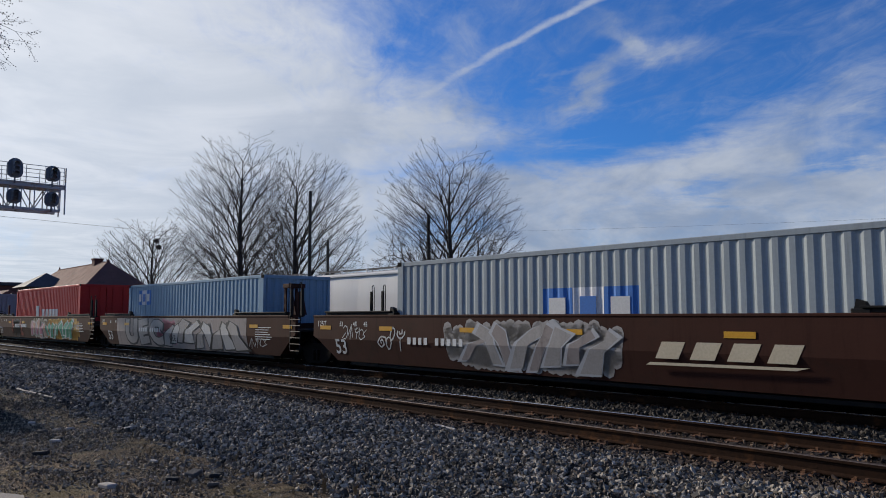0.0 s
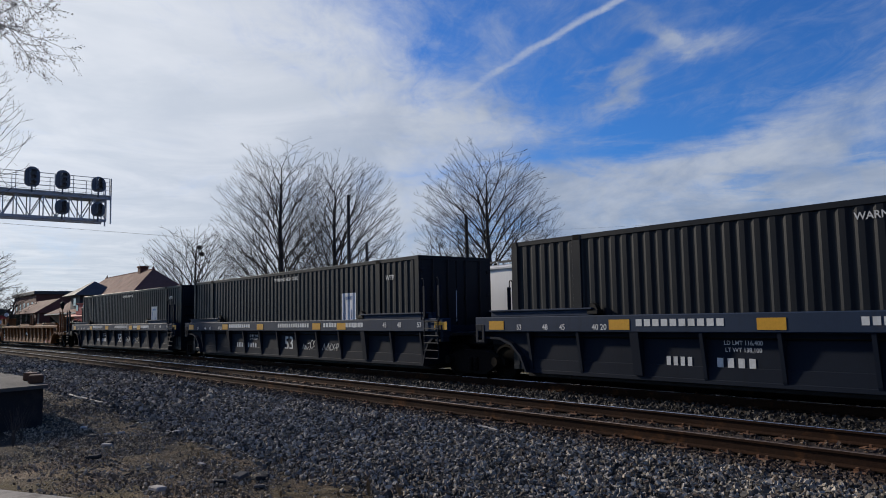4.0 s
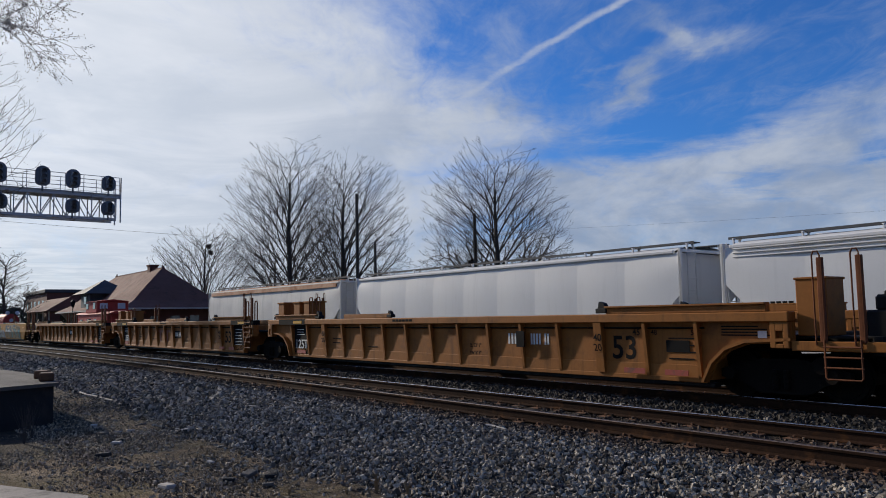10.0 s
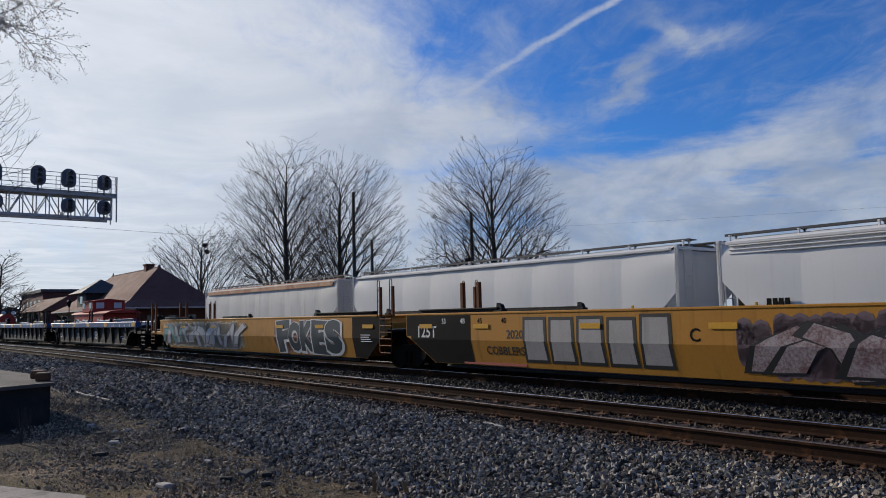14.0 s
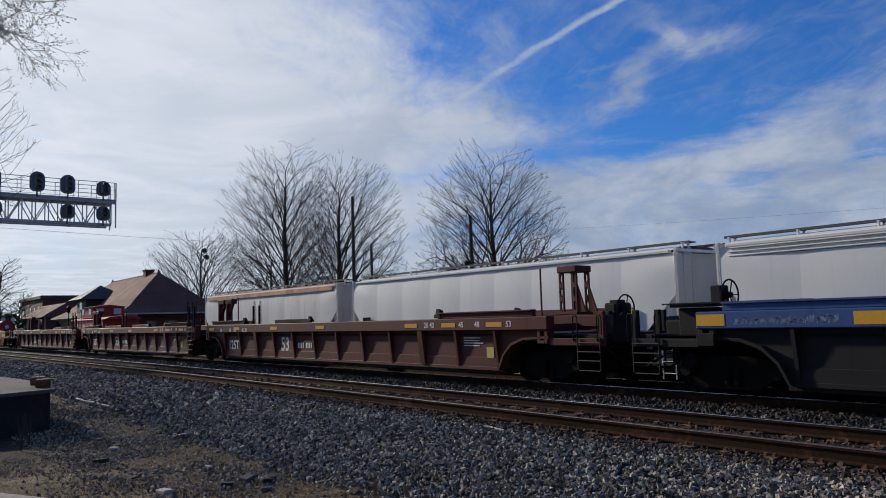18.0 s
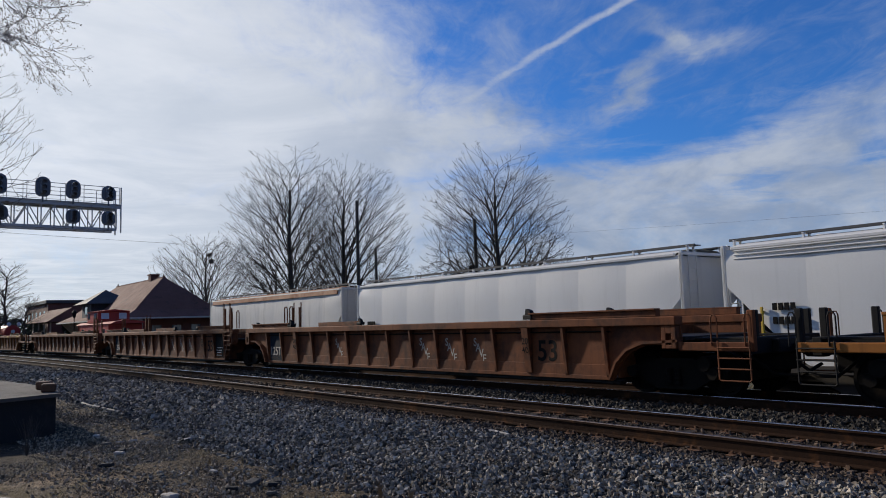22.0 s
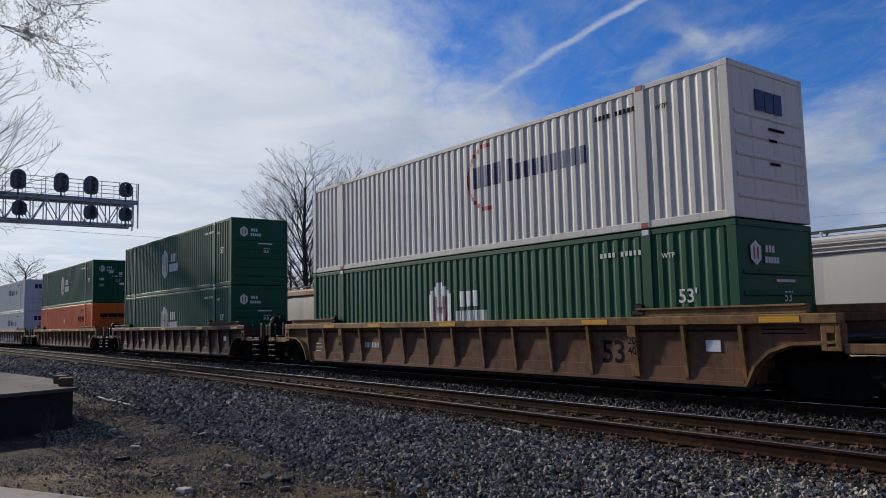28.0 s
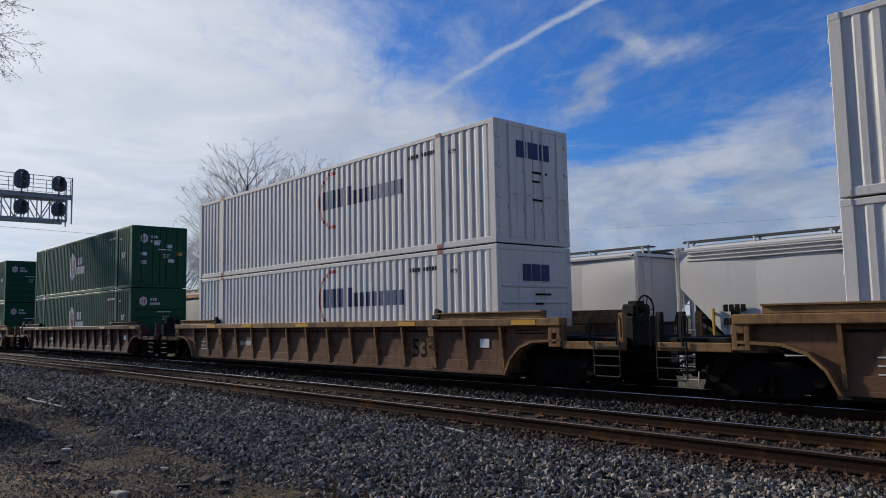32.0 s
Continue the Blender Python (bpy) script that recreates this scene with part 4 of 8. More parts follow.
            def corr():
                g = G()
                g.box(-0.06, -0.05, -w + 0.08, w - 0.08, 0.14, h - 0.1)
                for k in range(9):
                    y = -1.1 + k * 0.275
                    g.prism([(-0.05, y - 0.09), (-0.008, y - 0.05), (-0.008, y + 0.05), (-0.05, y + 0.09)], 0.14, h - 0.1, "z")
                return g.box(-0.04, 0.012, -w + 0.02, w - 0.02, 0.0, 0.14, 0.01).box(-0.04, 0.012, -w + 0.02, w - 0.02, h - 0.12, h, 0.01)
            en = part("end_wall", shape(("corr_wall", height), colour, corr), None, car, "", pose(x, 0, 0, 0, 0, 0 if e == 1 else 180))
    return car

# ---- marks on the wagons ----
def wall_marks(name, rects, mat, parent, length=16.154, pitch=0.28, deep=DEEP, label="", lift=0.0):
    """Painted blocks that follow the corrugation of a container's near side. rects: x0, x1, z0, z1."""
    a = -length / 2 + 0.1
    n = int(round((length - 0.2) / pitch))
    p = (length - 0.2) / n

    def depth(x):
        f = ((x - a) / p) % 1.0
        if f < FLUTE[0]:
            return 0.0
        if f < FLUTE[1]:
            return (f - FLUTE[0]) / (FLUTE[1] - FLUTE[0]) * deep
        if f < FLUTE[2]:
            return deep
        return (1 - f) / (1 - FLUTE[2]) * deep
    g = G()
    for x0, x1, z0, z1 in rects:
        xs = {x0, x1}
        k0 = int((x0 - a) / p) - 1
        for k in range(k0, k0 + int((x1 - x0) / p) + 4):
            for f in (0,) + FLUTE:
                x = a + (k + f) * p
                if x0 < x < x1:
                    xs.add(x)
        xs = sorted(xs)
        for q, r in zip(xs, xs[1:]):
            dq, dr = depth(q + 1e-6), depth(r - 1e-6)
            y = -1.2875 - lift
            g.quad((q, y + dq, z0), (r, y + dr, z0), (r, y + dr, z1), (q, y + dq, z1))
    return tagged(part(name, g.mesh(name, mat, fix=False), None, parent, label), kind="stuff")


def word(x0, x1, z0, z1, n, gap=0.22, tall=()):
    """A row of plain blocks, one for each character that cannot be lettered."""
    w = (x1 - x0) / n
    return [(x0 + k * w, x0 + (k + 1 - gap) * w, z0, z1 * 1.0 if k in tall or not tall else z0 + (z1 - z0) * 0.72) for k in range(n)]


def ring_marks(cx, cz, r, t, a0, a1, step=0.1):
    res = []
    z = cz - r
    while z < cz + r:
        h = math.sqrt(max(0, r * r - (z + step / 2 - cz) ** 2))
        hi = math.sqrt(max(0, (r - t) ** 2 - (z + step / 2 - cz) ** 2))
        res.append((cx - h, cx - hi if hi else cx + 0.1, z, z + step))
        z += step
    return res


def hexagon(cx, cz, w, h, n=14):
    res = []
    for k in range(n):
        z = -h / 2 + h * k / n
        m = abs(z + h / (2 * n)) / (h / 2)
        ww = w / 2 if m < 0.55 else w / 2 * (1.08 - m) / 0.53
        res.append((cx - ww, cx + ww, cz + z, cz + z + h / n))
    return res


def skin(z, y):
    """The side's depth at a height: slab sides lean in below the fold."""
    return y if y > -1.45 or z > 0.88 else y + (0.88 - z) * 0.233


def stroke(g, pts, w, y, z0, z1):
    """A thick round-ended line laid on a side."""
    fine = []
    for (xa, za), (xb, zb) in zip(pts, pts[1:]):
        k = max(1, int(math.hypot(xb - xa, zb - za) / 0.06))
        fine += [(xa + (xb - xa) * i / k, za + (zb - za) * i / k) for i in range(k)]
    fine.append(pts[-1])

    def put(x, z):
        z = min(z1, max(z0, z))
        g.v.append((x, skin(z, y), z))
    for q, (xa, za) in enumerate(fine):
        i = len(g.v)
        put(xa, za)
        n = 8
        for k in range(n):
            put(xa + w * math.cos(6.2832 * k / n), za + w * math.sin(6.2832 * k / n))
        for k in range(n):
            g.f.append((i, i + 1 + k, i + 1 + (k + 1) % n))
        if q:
            xp, zp = fine[q - 1]
            d = math.hypot(xa - xp, za - zp) or 1
            mx, mz = -(za - zp) / d * w, (xa - xp) / d * w
            i = len(g.v)
            put(xp - mx, zp - mz)
            put(xa - mx, za - mz)
            put(xa + mx, za + mz)
            put(xp + mx, zp + mz)
            g.f.append((i, i + 1, i + 2, i + 3))


def glyph(rnd):
    """A made-up sprayed form in a unit box: a few bent strokes, no letter."""
    def arc(cx, cz, r, a, b):
        return [(cx + r * math.cos(a + (b - a) * k / 7), cz + r * math.sin(a + (b - a) * k / 7)) for k in range(8)]
    spiral = [(0.5 + (0.46 - 0.028 * k) * math.cos(0.75 * k), 0.5 + (0.46 - 0.028 * k) * math.sin(0.75 * k)) for k in range(14)]
    forms = [
        [arc(0.5, 0.5, 0.42, 2.4, -1.9), [(0.12, 0.12), (0.55, 0.5)]],
        [[(0.05, 0.25), (0.22, 0.9), (0.42, 0.2), (0.62, 0.75), (0.78, 0.1), (0.98, 0.6)]],
        [spiral],
        [[(0.75, 0.97), (0.22, 0.52), (0.72, 0.56), (0.25, 0.03)], arc(0.8, 0.2, 0.14, 0, 6.28)],
        [arc(0.55, 0.5, 0.44, 1.0, 4.4), arc(0.72, 0.55, 0.26, 1.2, 4.2)],
        [arc(0.32, 0.32, 0.25, 0, 6.28), arc(0.64, 0.7, 0.24, 0, 6.28)],
        [[(0.08, 0.2), (0.5, 0.95), (0.92, 0.2)], [(0.5, 0.95), (0.5, 0.05)]],
        [[(0.5, 0.02), (0.5, 0.5)], arc(0.5, 0.86, 0.38, 3.3, 6.1), arc(0.5, 0.86, 0.15, 3.3, 6.1)],
        [[(0.05, 0.12), (0.95, 0.28)], [(0.2, 0.15), (0.32, 0.92)], [(0.5, 0.2), (0.52, 0.8)], [(0.82, 0.25), (0.74, 0.95)]],
        [arc(0.3, 0.5, 0.36, 0.4, 5.0), [(0.3, 0.14), (0.95, 0.3), (0.6, 0.55), (0.98, 0.85)]],
    ]
    f = rnd.choice(forms)
    return [[(x + rnd.uniform(-0.06, 0.06), z + rnd.uniform(-0.05, 0.05)) for x, z in line] for line in f]


def graffiti(car, x0, x1, z0, z1, n, fill, edge, seed, y=-1.507, shade=None, lean=0.12, cloud=None, fat=1.0):
    """Sprayed forms: a cloud behind, dark rims, fills in two tones."""
    rnd = random.Random(seed)
    w = (x1 - x0) / n
    h = z1 - z0
    gc, ge, gf, gs = G(), G(), G(), G()
    if cloud:
        k = x0 - 0.1
        while k < x1 + 0.2:
            stroke(gc, [(k, z0 + h * (0.25 + 0.12 * math.sin(k * 2.1) + rnd.uniform(-0.06, 0.06))), (k + rnd.uniform(-0.25, 0.25), z1 - h * (0.26 + 0.12 * math.sin(k * 2.9 + 1) + rnd.uniform(-0.06, 0.06)))], rnd.uniform(0.12, 0.2), y + 0.001, z0, z1)
            k += 0.26
    t = min(0.125, w * 0.165) * fat
    for k in range(n):
        hh = h * rnd.uniform(0.74, 0.9)
        ox, oz = x0 + w * (k - 0.08), z0 + (h - hh) * rnd.uniform(0.3, 0.7)
        for line in glyph(rnd):
            pts = [(ox + (x + lean * (z - 0.5)) * w * 1.16, oz + t + z * (hh - 2 * t)) for x, z in line]
            stroke(ge, [(a + 0.02, b - 0.015) for a, b in pts], t + 0.034, y - 0.002 - 0.0016 * k, z0, z1)
            stroke(gf, pts, t, y - 0.0028 - 0.0016 * k, z0 + 0.01, z1)
            if shade:
                low = [(a, b) for a, b in pts if b < oz + hh * 0.55]
                if len(low) > 1:
                    stroke(gs, low, t * 0.92, y - 0.0034 - 0.0016 * k, z0 + 0.01, oz + hh * 0.45)
    for g, mat in ((gc, cloud), (ge, edge), (gf, fill), (gs, shade)):
        if mat and g.v:
            tagged(part("graffiti", g.mesh("graffiti", mat, fix=False), None, car, "sprayed graffiti shapes"), kind="stuff")


def sprayed_word(car, text, x0, x1, z0, z1, fill, edge, seed, y=-1.507, fat=0.05, rim=0.055, shade=None, turn=7.0, lap=1.12):
    """Sprayed block letters, one after another, each a little askew: a dark rim with the fill over it, laid round the fold of the side."""
    rnd = random.Random(seed)
    n = len(text)
    w, h = (x1 - x0) / n, z1 - z0
    layers = [(fat + rim, edge, 0.0010, 0.03), (fat, fill, 0.0017, 0.0)]
    if shade:
        layers.append((fat * 0.2, shade, 0.0022, 0.0))
    askew = [(radians(rnd.uniform(-turn, turn)), rnd.uniform(0.94, 1.05), rnd.uniform(-0.03, 0.03)) for _ in range(n)]
    for off, mat, lift, drop in layers:
        bm = bmesh.new()
        for k, ch in enumerate(text):
            if ch == " ":
                continue
            cu = bpy.data.curves.new("letters", "FONT")
            cu.body, cu.size, cu.align_x, cu.align_y, cu.resolution_u, cu.offset = ch, 1.0, "CENTER", "CENTER", 3, off
            tmp = bpy.data.objects.new("letters", cu)
            me = bpy.data.meshes.new_from_object(tmp)
            bpy.data.objects.remove(tmp)
            xs = [v.co.x for v in me.vertices]
            zs = [v.co.y for v in me.vertices]
            a, s, up = askew[k]
            wide, tall = max(xs) - min(xs) - 2 * off + 2 * fat, max(zs) - min(zs) - 2 * off + 2 * fat
            sz = h * s * 0.92 / max(0.05, tall)
            sx = min(w * lap * s / max(0.05, wide), sz * 1.5)
            cx, cz = (max(xs) + min(xs)) / 2, (max(zs) + min(zs)) / 2
            for v in me.vertices:
                p, q = (v.co.x - cx) * sx, (v.co.y - cz) * sz
                v.co = (x0 + w * (k + 0.5) + p * math.cos(a) - q * math.sin(a) + drop, 0.0, min(1.47, max(0.30, (z0 + z1) / 2 + up * h + p * math.sin(a) + q * math.cos(a) - drop)))
            one = bmesh.new()
            one.from_mesh(me)
            bmesh.ops.bisect_plane(one, geom=one.verts[:] + one.edges[:] + one.faces[:], dist=1e-5, plane_co=(0, 0, 0.88), plane_no=(0, 0, 1))
            for v in one.verts:
                v.co.y = skin(v.co.z, y) - lift - 0.0014 * k
            one.to_mesh(me)
            one.free()
            bm.from_mesh(me)
            bpy.data.meshes.remove(me)
        res = bpy.data.meshes.new("graffiti")
        bm.to_mesh(res)
        bm.free()
        res.materials.append(mat)
        tagged(part("graffiti", res, None, car, "sprayed outlined block letters"), kind="stuff")


def shards(car, x0, x1, z0, z1, n, fills, edge, seed, y=-1.507, thick=1.0):
    """A sprayed wild-style piece: leaning, interlocking angular blades in two colours with pale rims."""
    rnd = random.Random(seed)
    rims, inner = G(), [G() for _ in fills]
    w = (x1 - x0) / n

    def put(g, pts, lift):
        """An outline cut at the fold of the side and laid on both halves."""
        lo, hi = [], []
        for (xa, za), (xb, zb) in zip(pts, pts[1:] + pts[:1]):
            (hi if za >= 0.88 else lo).append((xa, za))
            if (za - 0.88) * (zb - 0.88) < 0:
                f = (0.88 - za) / (zb - za)
                lo.append((xa + (xb - xa) * f, 0.88))
                hi.append((xa + (xb - xa) * f, 0.88))
        for half in (lo, hi):
            if len(half) > 2:
                i = len(g.v)
                g.v += [(x, skin(z, y) - lift, z) for x, z in half]
                g.f.append(tuple(range(i, i + len(half))))
    for k in range(n):
        cx, lean = x0 + w * (k + 0.5) + rnd.uniform(-0.2, 0.2) * w, rnd.choice((-0.45, -0.25, 0.3, 0.5, 0.65))
        a, b = rnd.uniform(z0, z0 + 0.25), rnd.uniform(z1 - 0.3, z1)
        t0, t1 = rnd.uniform(0.10, 0.24) * thick, rnd.uniform(0.06, 0.22) * thick
        hk = rnd.choice((-1, 1)) * rnd.uniform(0.12, 0.34)
        pts = [(cx - lean / 2 - t0, a), (cx - lean / 2 + t0, a + rnd.uniform(-0.04, 0.08)), (cx + t1 * 0.7, (a + b) / 2), (cx + lean / 2 + t1 + max(0, hk), b - 0.16), (cx + lean / 2 + hk, b), (cx + lean / 2 - t1 + min(0, hk), b - 0.22), (cx - t0, (a + b) / 2 + 0.05)]
        mx, mz = sum(p[0] for p in pts) / 7, sum(p[1] for p in pts) / 7
        put(rims, [(mx + (x - mx) * 1.28, min(z1 + 0.02, max(z0 - 0.02, mz + (z - mz) * 1.10))) for x, z in pts], 0.003 + 0.0016 * k)
        put(inner[k % len(fills)], pts, 0.0042 + 0.0016 * k)
    for g, mat in [(rims, edge)] + list(zip(inner, fills)):
        tagged(part("graffiti", g.mesh("graffiti", mat, fix=False), None, car, "sprayed angular graffiti piece"), kind="stuff")


def sprayed_field(car, x0, x1, mat, seed, y=-1.5045, z0=0.30, z1=1.46):
    """A sprayed ground with a ragged edge behind the letters."""
    rnd = random.Random(seed)
    g = G()
    k = x0
    while k < x1:
        a, b = z0 + rnd.uniform(0, 0.08), z1 - rnd.uniform(0, 0.08)
        if k < x0 + 0.5 or k > x1 - 0.5:
            a, b = a + rnd.uniform(0, 0.2), b - rnd.uniform(0, 0.2)
        stroke(g, [(k, a + 0.14), (k + rnd.uniform(-0.1, 0.1), b - 0.14)], 0.15, y, z0, z1)
        k += 0.2
    tagged(part("graffiti", g.mesh("graffiti", mat, fix=False), None, car, "sprayed ground colour"), kind="stuff")


def blocks(car, x0, x1, z0, z1, n, fill, edge, seed, y=-1.5045):
    """Plain upright sprayed blocks with thick dark rims."""
    rnd = random.Random(seed)
    rim, face = G(), G()
    w = (x1 - x0) / n
    for k in range(n):
        a, b = x0 + w * k + 0.03, x0 + w * (k + 1) - 0.03
        top = z1 - rnd.uniform(0, 0.06)
        for g, m, lift in ((rim, 0.0, 0.001), (face, 0.07, 0.002)):
            for lo, hi in ((z0 + m, 0.88), (0.88, top - m)):
                g.quad((a + m, skin(lo, y) - lift, lo), (b - m, skin(lo, y) - lift, lo), (b - m - 0.02, y - lift, hi), (a + m + 0.02, y - lift, hi))
    for g, mat in ((rim, edge), (face, fill)):
        tagged(part("graffiti", g.mesh("graffiti", mat, fix=False), None, car, "sprayed white blocks with black rims"), kind="stuff")


def tag_scrawl(car, x0, x1, z0, z1, mat, seed, y=-1.507, t=0.014):
    """A thin sprayed scribble of small bent forms that spells nothing."""
    rnd = random.Random(seed)
    h = z1 - z0
    g = G()
    n = max(3, int((x1 - x0) / (h * 0.55)))
    w = (x1 - x0) / n
    for k in range(n):
        hh = h * rnd.uniform(0.6, 1.0)
        for line in glyph(rnd):
            stroke(g, [(x0 + w * k + (x + 0.25 * (z - 0.5)) * w * 1.05, z0 + h * 0.05 * (k % 3) + z * hh) for x, z in line], t * 0.8, y + 0.0015, z0 - 0.1, z1 + 0.15)
    tagged(part("graffiti", g.mesh("graffiti", mat, fix=False), None, car, "thin sprayed scrawl"), kind="stuff")


def sheet_y(car):
    return -1.3605


def stencil(car, x0, x1, z0, z1, rows, mat, y, seed=0):
    """Small stencilled lines that cannot be read: plain bars."""
    rnd = random.Random(seed + int(x0 * 100))
    g = G()
    for k in range(rows):
        z = z1 - (z1 - z0) * (k + 0.5) / rows
        e = x0 + (x1 - x0) * rnd.uniform(0.7, 1.0)
        ys = skin(z, y)
        g.box(x0, e, ys - 0.003, ys + 0.006, z - 0.011, z + 0.011)
    tagged(part("stencil_text", g, mat, car), kind="stuff")


def number_bars(car, x0, x1, z0, z1, mat, y, n=10, backing=None):
    """Owner's mark and number as plain blocks."""
    if backing:
        part("number_panel", G().box(x0 - 0.1, x1 + 0.1, y - 0.003, y + 0.003, z0 - 0.08, z1 + 0.08), backing, car, "black painted number panel")
        y -= 0.006
    w = (x1 - x0) / n
    if z1 < 0.9:
        y = skin(z0, y)
    g = G()
    for k in range(n):
        if k == 4:
            continue
        g.box(x0 + k * w, x0 + (k + 0.58) * w, y - 0.003, y + 0.002, z0, z1)
    tagged(part("number_mark", g, mat, car), kind="stuff")


def reflectors(car, xs, z, y=-1.532, w=0.55, h=0.11):
    for x in xs:
        part("reflector", shape(("reflector", w, h), M_REFLECT, lambda: G().box(-w / 2, w / 2, -0.004, 0.004, -h / 2, h / 2)), None, car, "", pose(x, y, z))


# ---- paints of the train ----
P_BROWN = paint("oxide_brown_paint", (0.052, 0.020, 0.0135), 0.75, 0.65, (0.026, 0.015, 0.011), spec=0.1)
P_GRAFGREY = paint("grey_sprayed_brown", (0.29, 0.25, 0.23), 0.6, 0.45)
P_TTX = paint("golden_yellow_paint", (0.205, 0.078, 0.020), 0.7, 0.8, (0.05, 0.021, 0.009), stain_scale=0.8)
P_TTXNEW = paint("fresh_yellow_paint", (0.265, 0.098, 0.018), 0.65, 0.7, (0.09, 0.036, 0.012), stain_scale=0.8)
P_SLABY = paint("sunny_yellow_slab_paint", (0.42, 0.19, 0.026), 0.6, 0.5, (0.13, 0.06, 0.02), stain_scale=0.6)
P_TTXOLD = paint("weathered_yellow_brown_paint", (0.27, 0.150, 0.062), 0.75, 1.0, (0.060, 0.027, 0.014), stain_scale=0.8)
P_OLDPANEL = paint("rust_mauve_panel_paint", (0.150, 0.075, 0.043), 0.8, 0.9, (0.055, 0.024, 0.014), stain_scale=0.9)
P_TTXRUST = paint("rusted_yellow_brown_paint", (0.165, 0.052, 0.017), 0.75, 1.0, (0.04, 0.015, 0.008), stain_scale=0.8)
P_MAROON = paint("maroon_grimy_paint", (0.085, 0.033, 0.023), 0.7, 0.85, (0.034, 0.016, 0.010))
P_ORANGE = paint("faded_orange_paint", (0.33, 0.062, 0.018), 0.6, 0.4, (0.12, 0.035, 0.018))
P_NAVY = paint("dark_navy_paint", (0.0040, 0.0090, 0.0195), 0.75, 0.2, (0.007, 0.009, 0.013), spec=0.15)
P_NAVYTOP = paint("navy_chord_paint", (0.009, 0.024, 0.055), 0.7, 0.35, spec=0.2)
P_SLATE = paint("slate_grey_paint", (0.013, 0.0125, 0.013), 0.75, 0.6, (0.02, 0.014, 0.010))
P_BLUETOP = paint("royal_blue_chord_paint", (0.035, 0.075, 0.20), 0.5, 0.35)
P_OXIDE = paint("red_oxide_paint", (0.082, 0.020, 0.015), 0.65, 0.5, (0.03, 0.012, 0.009))
P_SILVERG = material("silver_spray", (0.42, 0.42, 0.42), 0.5, 0.0, (0.34, 0.34, 0.35), bump=0.03)
P_WHITEG = material("white_spray", (0.6, 0.6, 0.58), 0.6, bump=0.03)
P_BLACKG = material("black_spray", (0.014, 0.014, 0.015), 0.55, bump=0.03)
P_GREENG = material("green_spray", (0.03, 0.24, 0.13), 0.5, bump=0.03)
P_PINKG = material("pink_spray", (0.42, 0.14, 0.19), 0.5, bump=0.03)
P_TEALG = material("teal_spray", (0.10, 0.28, 0.26), 0.5, bump=0.03)
P_BLUEG = material("pale_blue_spray", (0.16, 0.22, 0.34), 0.5, bump=0.03)
P_CREAMG = material("cream_spray", (0.5, 0.44, 0.33), 0.5, bump=0.03)
P_PURPLEG = material("mauve_spray", (0.20, 0.15, 0.17), 0.5, bump=0.03)
P_YELG = material("yellow_spray", (0.6, 0.34, 0.05), 0.5, bump=0.03)
P_SALMONG = material("salmon_spray", (0.42, 0.11, 0.07), 0.5, bump=0.03)
P_MUTED = material("dusty_white_lettering", (0.34, 0.30, 0.26), 0.7, bump=0.0)
C_GREY = paint("grey_container_paint", (0.30, 0.34, 0.36), 0.5, 0.35)
C_BLUE = paint("faded_blue_container_paint", (0.19, 0.30, 0.40), 0.5, 0.35)
C_RED = paint("red_container_paint", (0.46, 0.022, 0.016), 0.5, 0.15)
C_SWIFT = paint("silver_grey_container_paint", (0.25, 0.25, 0.275), 0.5, 0.3)
C_BLACK = paint("black_container_paint", (0.0045, 0.0070, 0.0115), 0.5, 0.05, (0.014, 0.017, 0.022), spec=0.15)
C_WHITE = paint("white_container_paint", (0.63, 0.61, 0.58), 0.6, 0.3, (0.25, 0.2, 0.16))
C_CREAM = paint("stained_white_container_paint", (0.62, 0.585, 0.53), 0.6, 0.45, (0.27, 0.2, 0.15))
C_GREEN = paint("dark_green_container_paint", (0.003, 0.066, 0.028), 0.55, 0.02, (0.02, 0.05, 0.03), spec=0.25)
C_ORANGE = paint("orange_container_paint", (0.70, 0.118, 0.010), 0.5, 0.15)
C_AMBER = paint("faded_amber_container_paint", (0.74, 0.255, 0.06), 0.5, 0.25)
M_PANEL = material("white_sticker", (0.62, 0.63, 0.66), 0.5, bump=0.0)
M_REDCAST = material("red_casting", (0.32, 0.05, 0.03), 0.6, stain=(0.1, 0.05, 0.03))

P_GRAFPALE = material("weathered_silver_spray", (0.34, 0.32, 0.30), 0.6, 0.0, (0.25, 0.23, 0.21), bump=0.03, coarse=1.5, streaks=0.4)
P_CHALKG = material("chalky_white_spray", (0.46, 0.45, 0.43), 0.6, 0.0, (0.36, 0.35, 0.33), bump=0.03, coarse=1.5, streaks=0.3)
P_DUSKG = material("dusky_blue_spray", (0.045, 0.065, 0.105), 0.6, 0.0, (0.065, 0.09, 0.135), bump=0.03, coarse=1.4)
P_HAZEG = material("tan_grey_spray", (0.27, 0.22, 0.14), 0.6, 0.0, (0.30, 0.19, 0.07), bump=0.03, coarse=1.6)
P_BUBBLEG = material("blue_grey_spray", (0.25, 0.28, 0.30), 0.55, 0.0, (0.17, 0.20, 0.22), bump=0.03, coarse=1.2)
P_NAVYG = material("navy_spray", (0.012, 0.02, 0.05), 0.55, bump=0.03)
P_SLATEG = material("slate_spray", (0.07, 0.085, 0.10), 0.55, bump=0.03)
P_MAUVEPALE = material("pale_mauve_spray", (0.34, 0.29, 0.28), 0.55, 0.0, (0.14, 0.07, 0.07), bump=0.03, coarse=2.2, spread=0.25)
P_PALEREDG = material("pale_red_spray", (0.40, 0.22, 0.16), 0.55, bump=0.03)
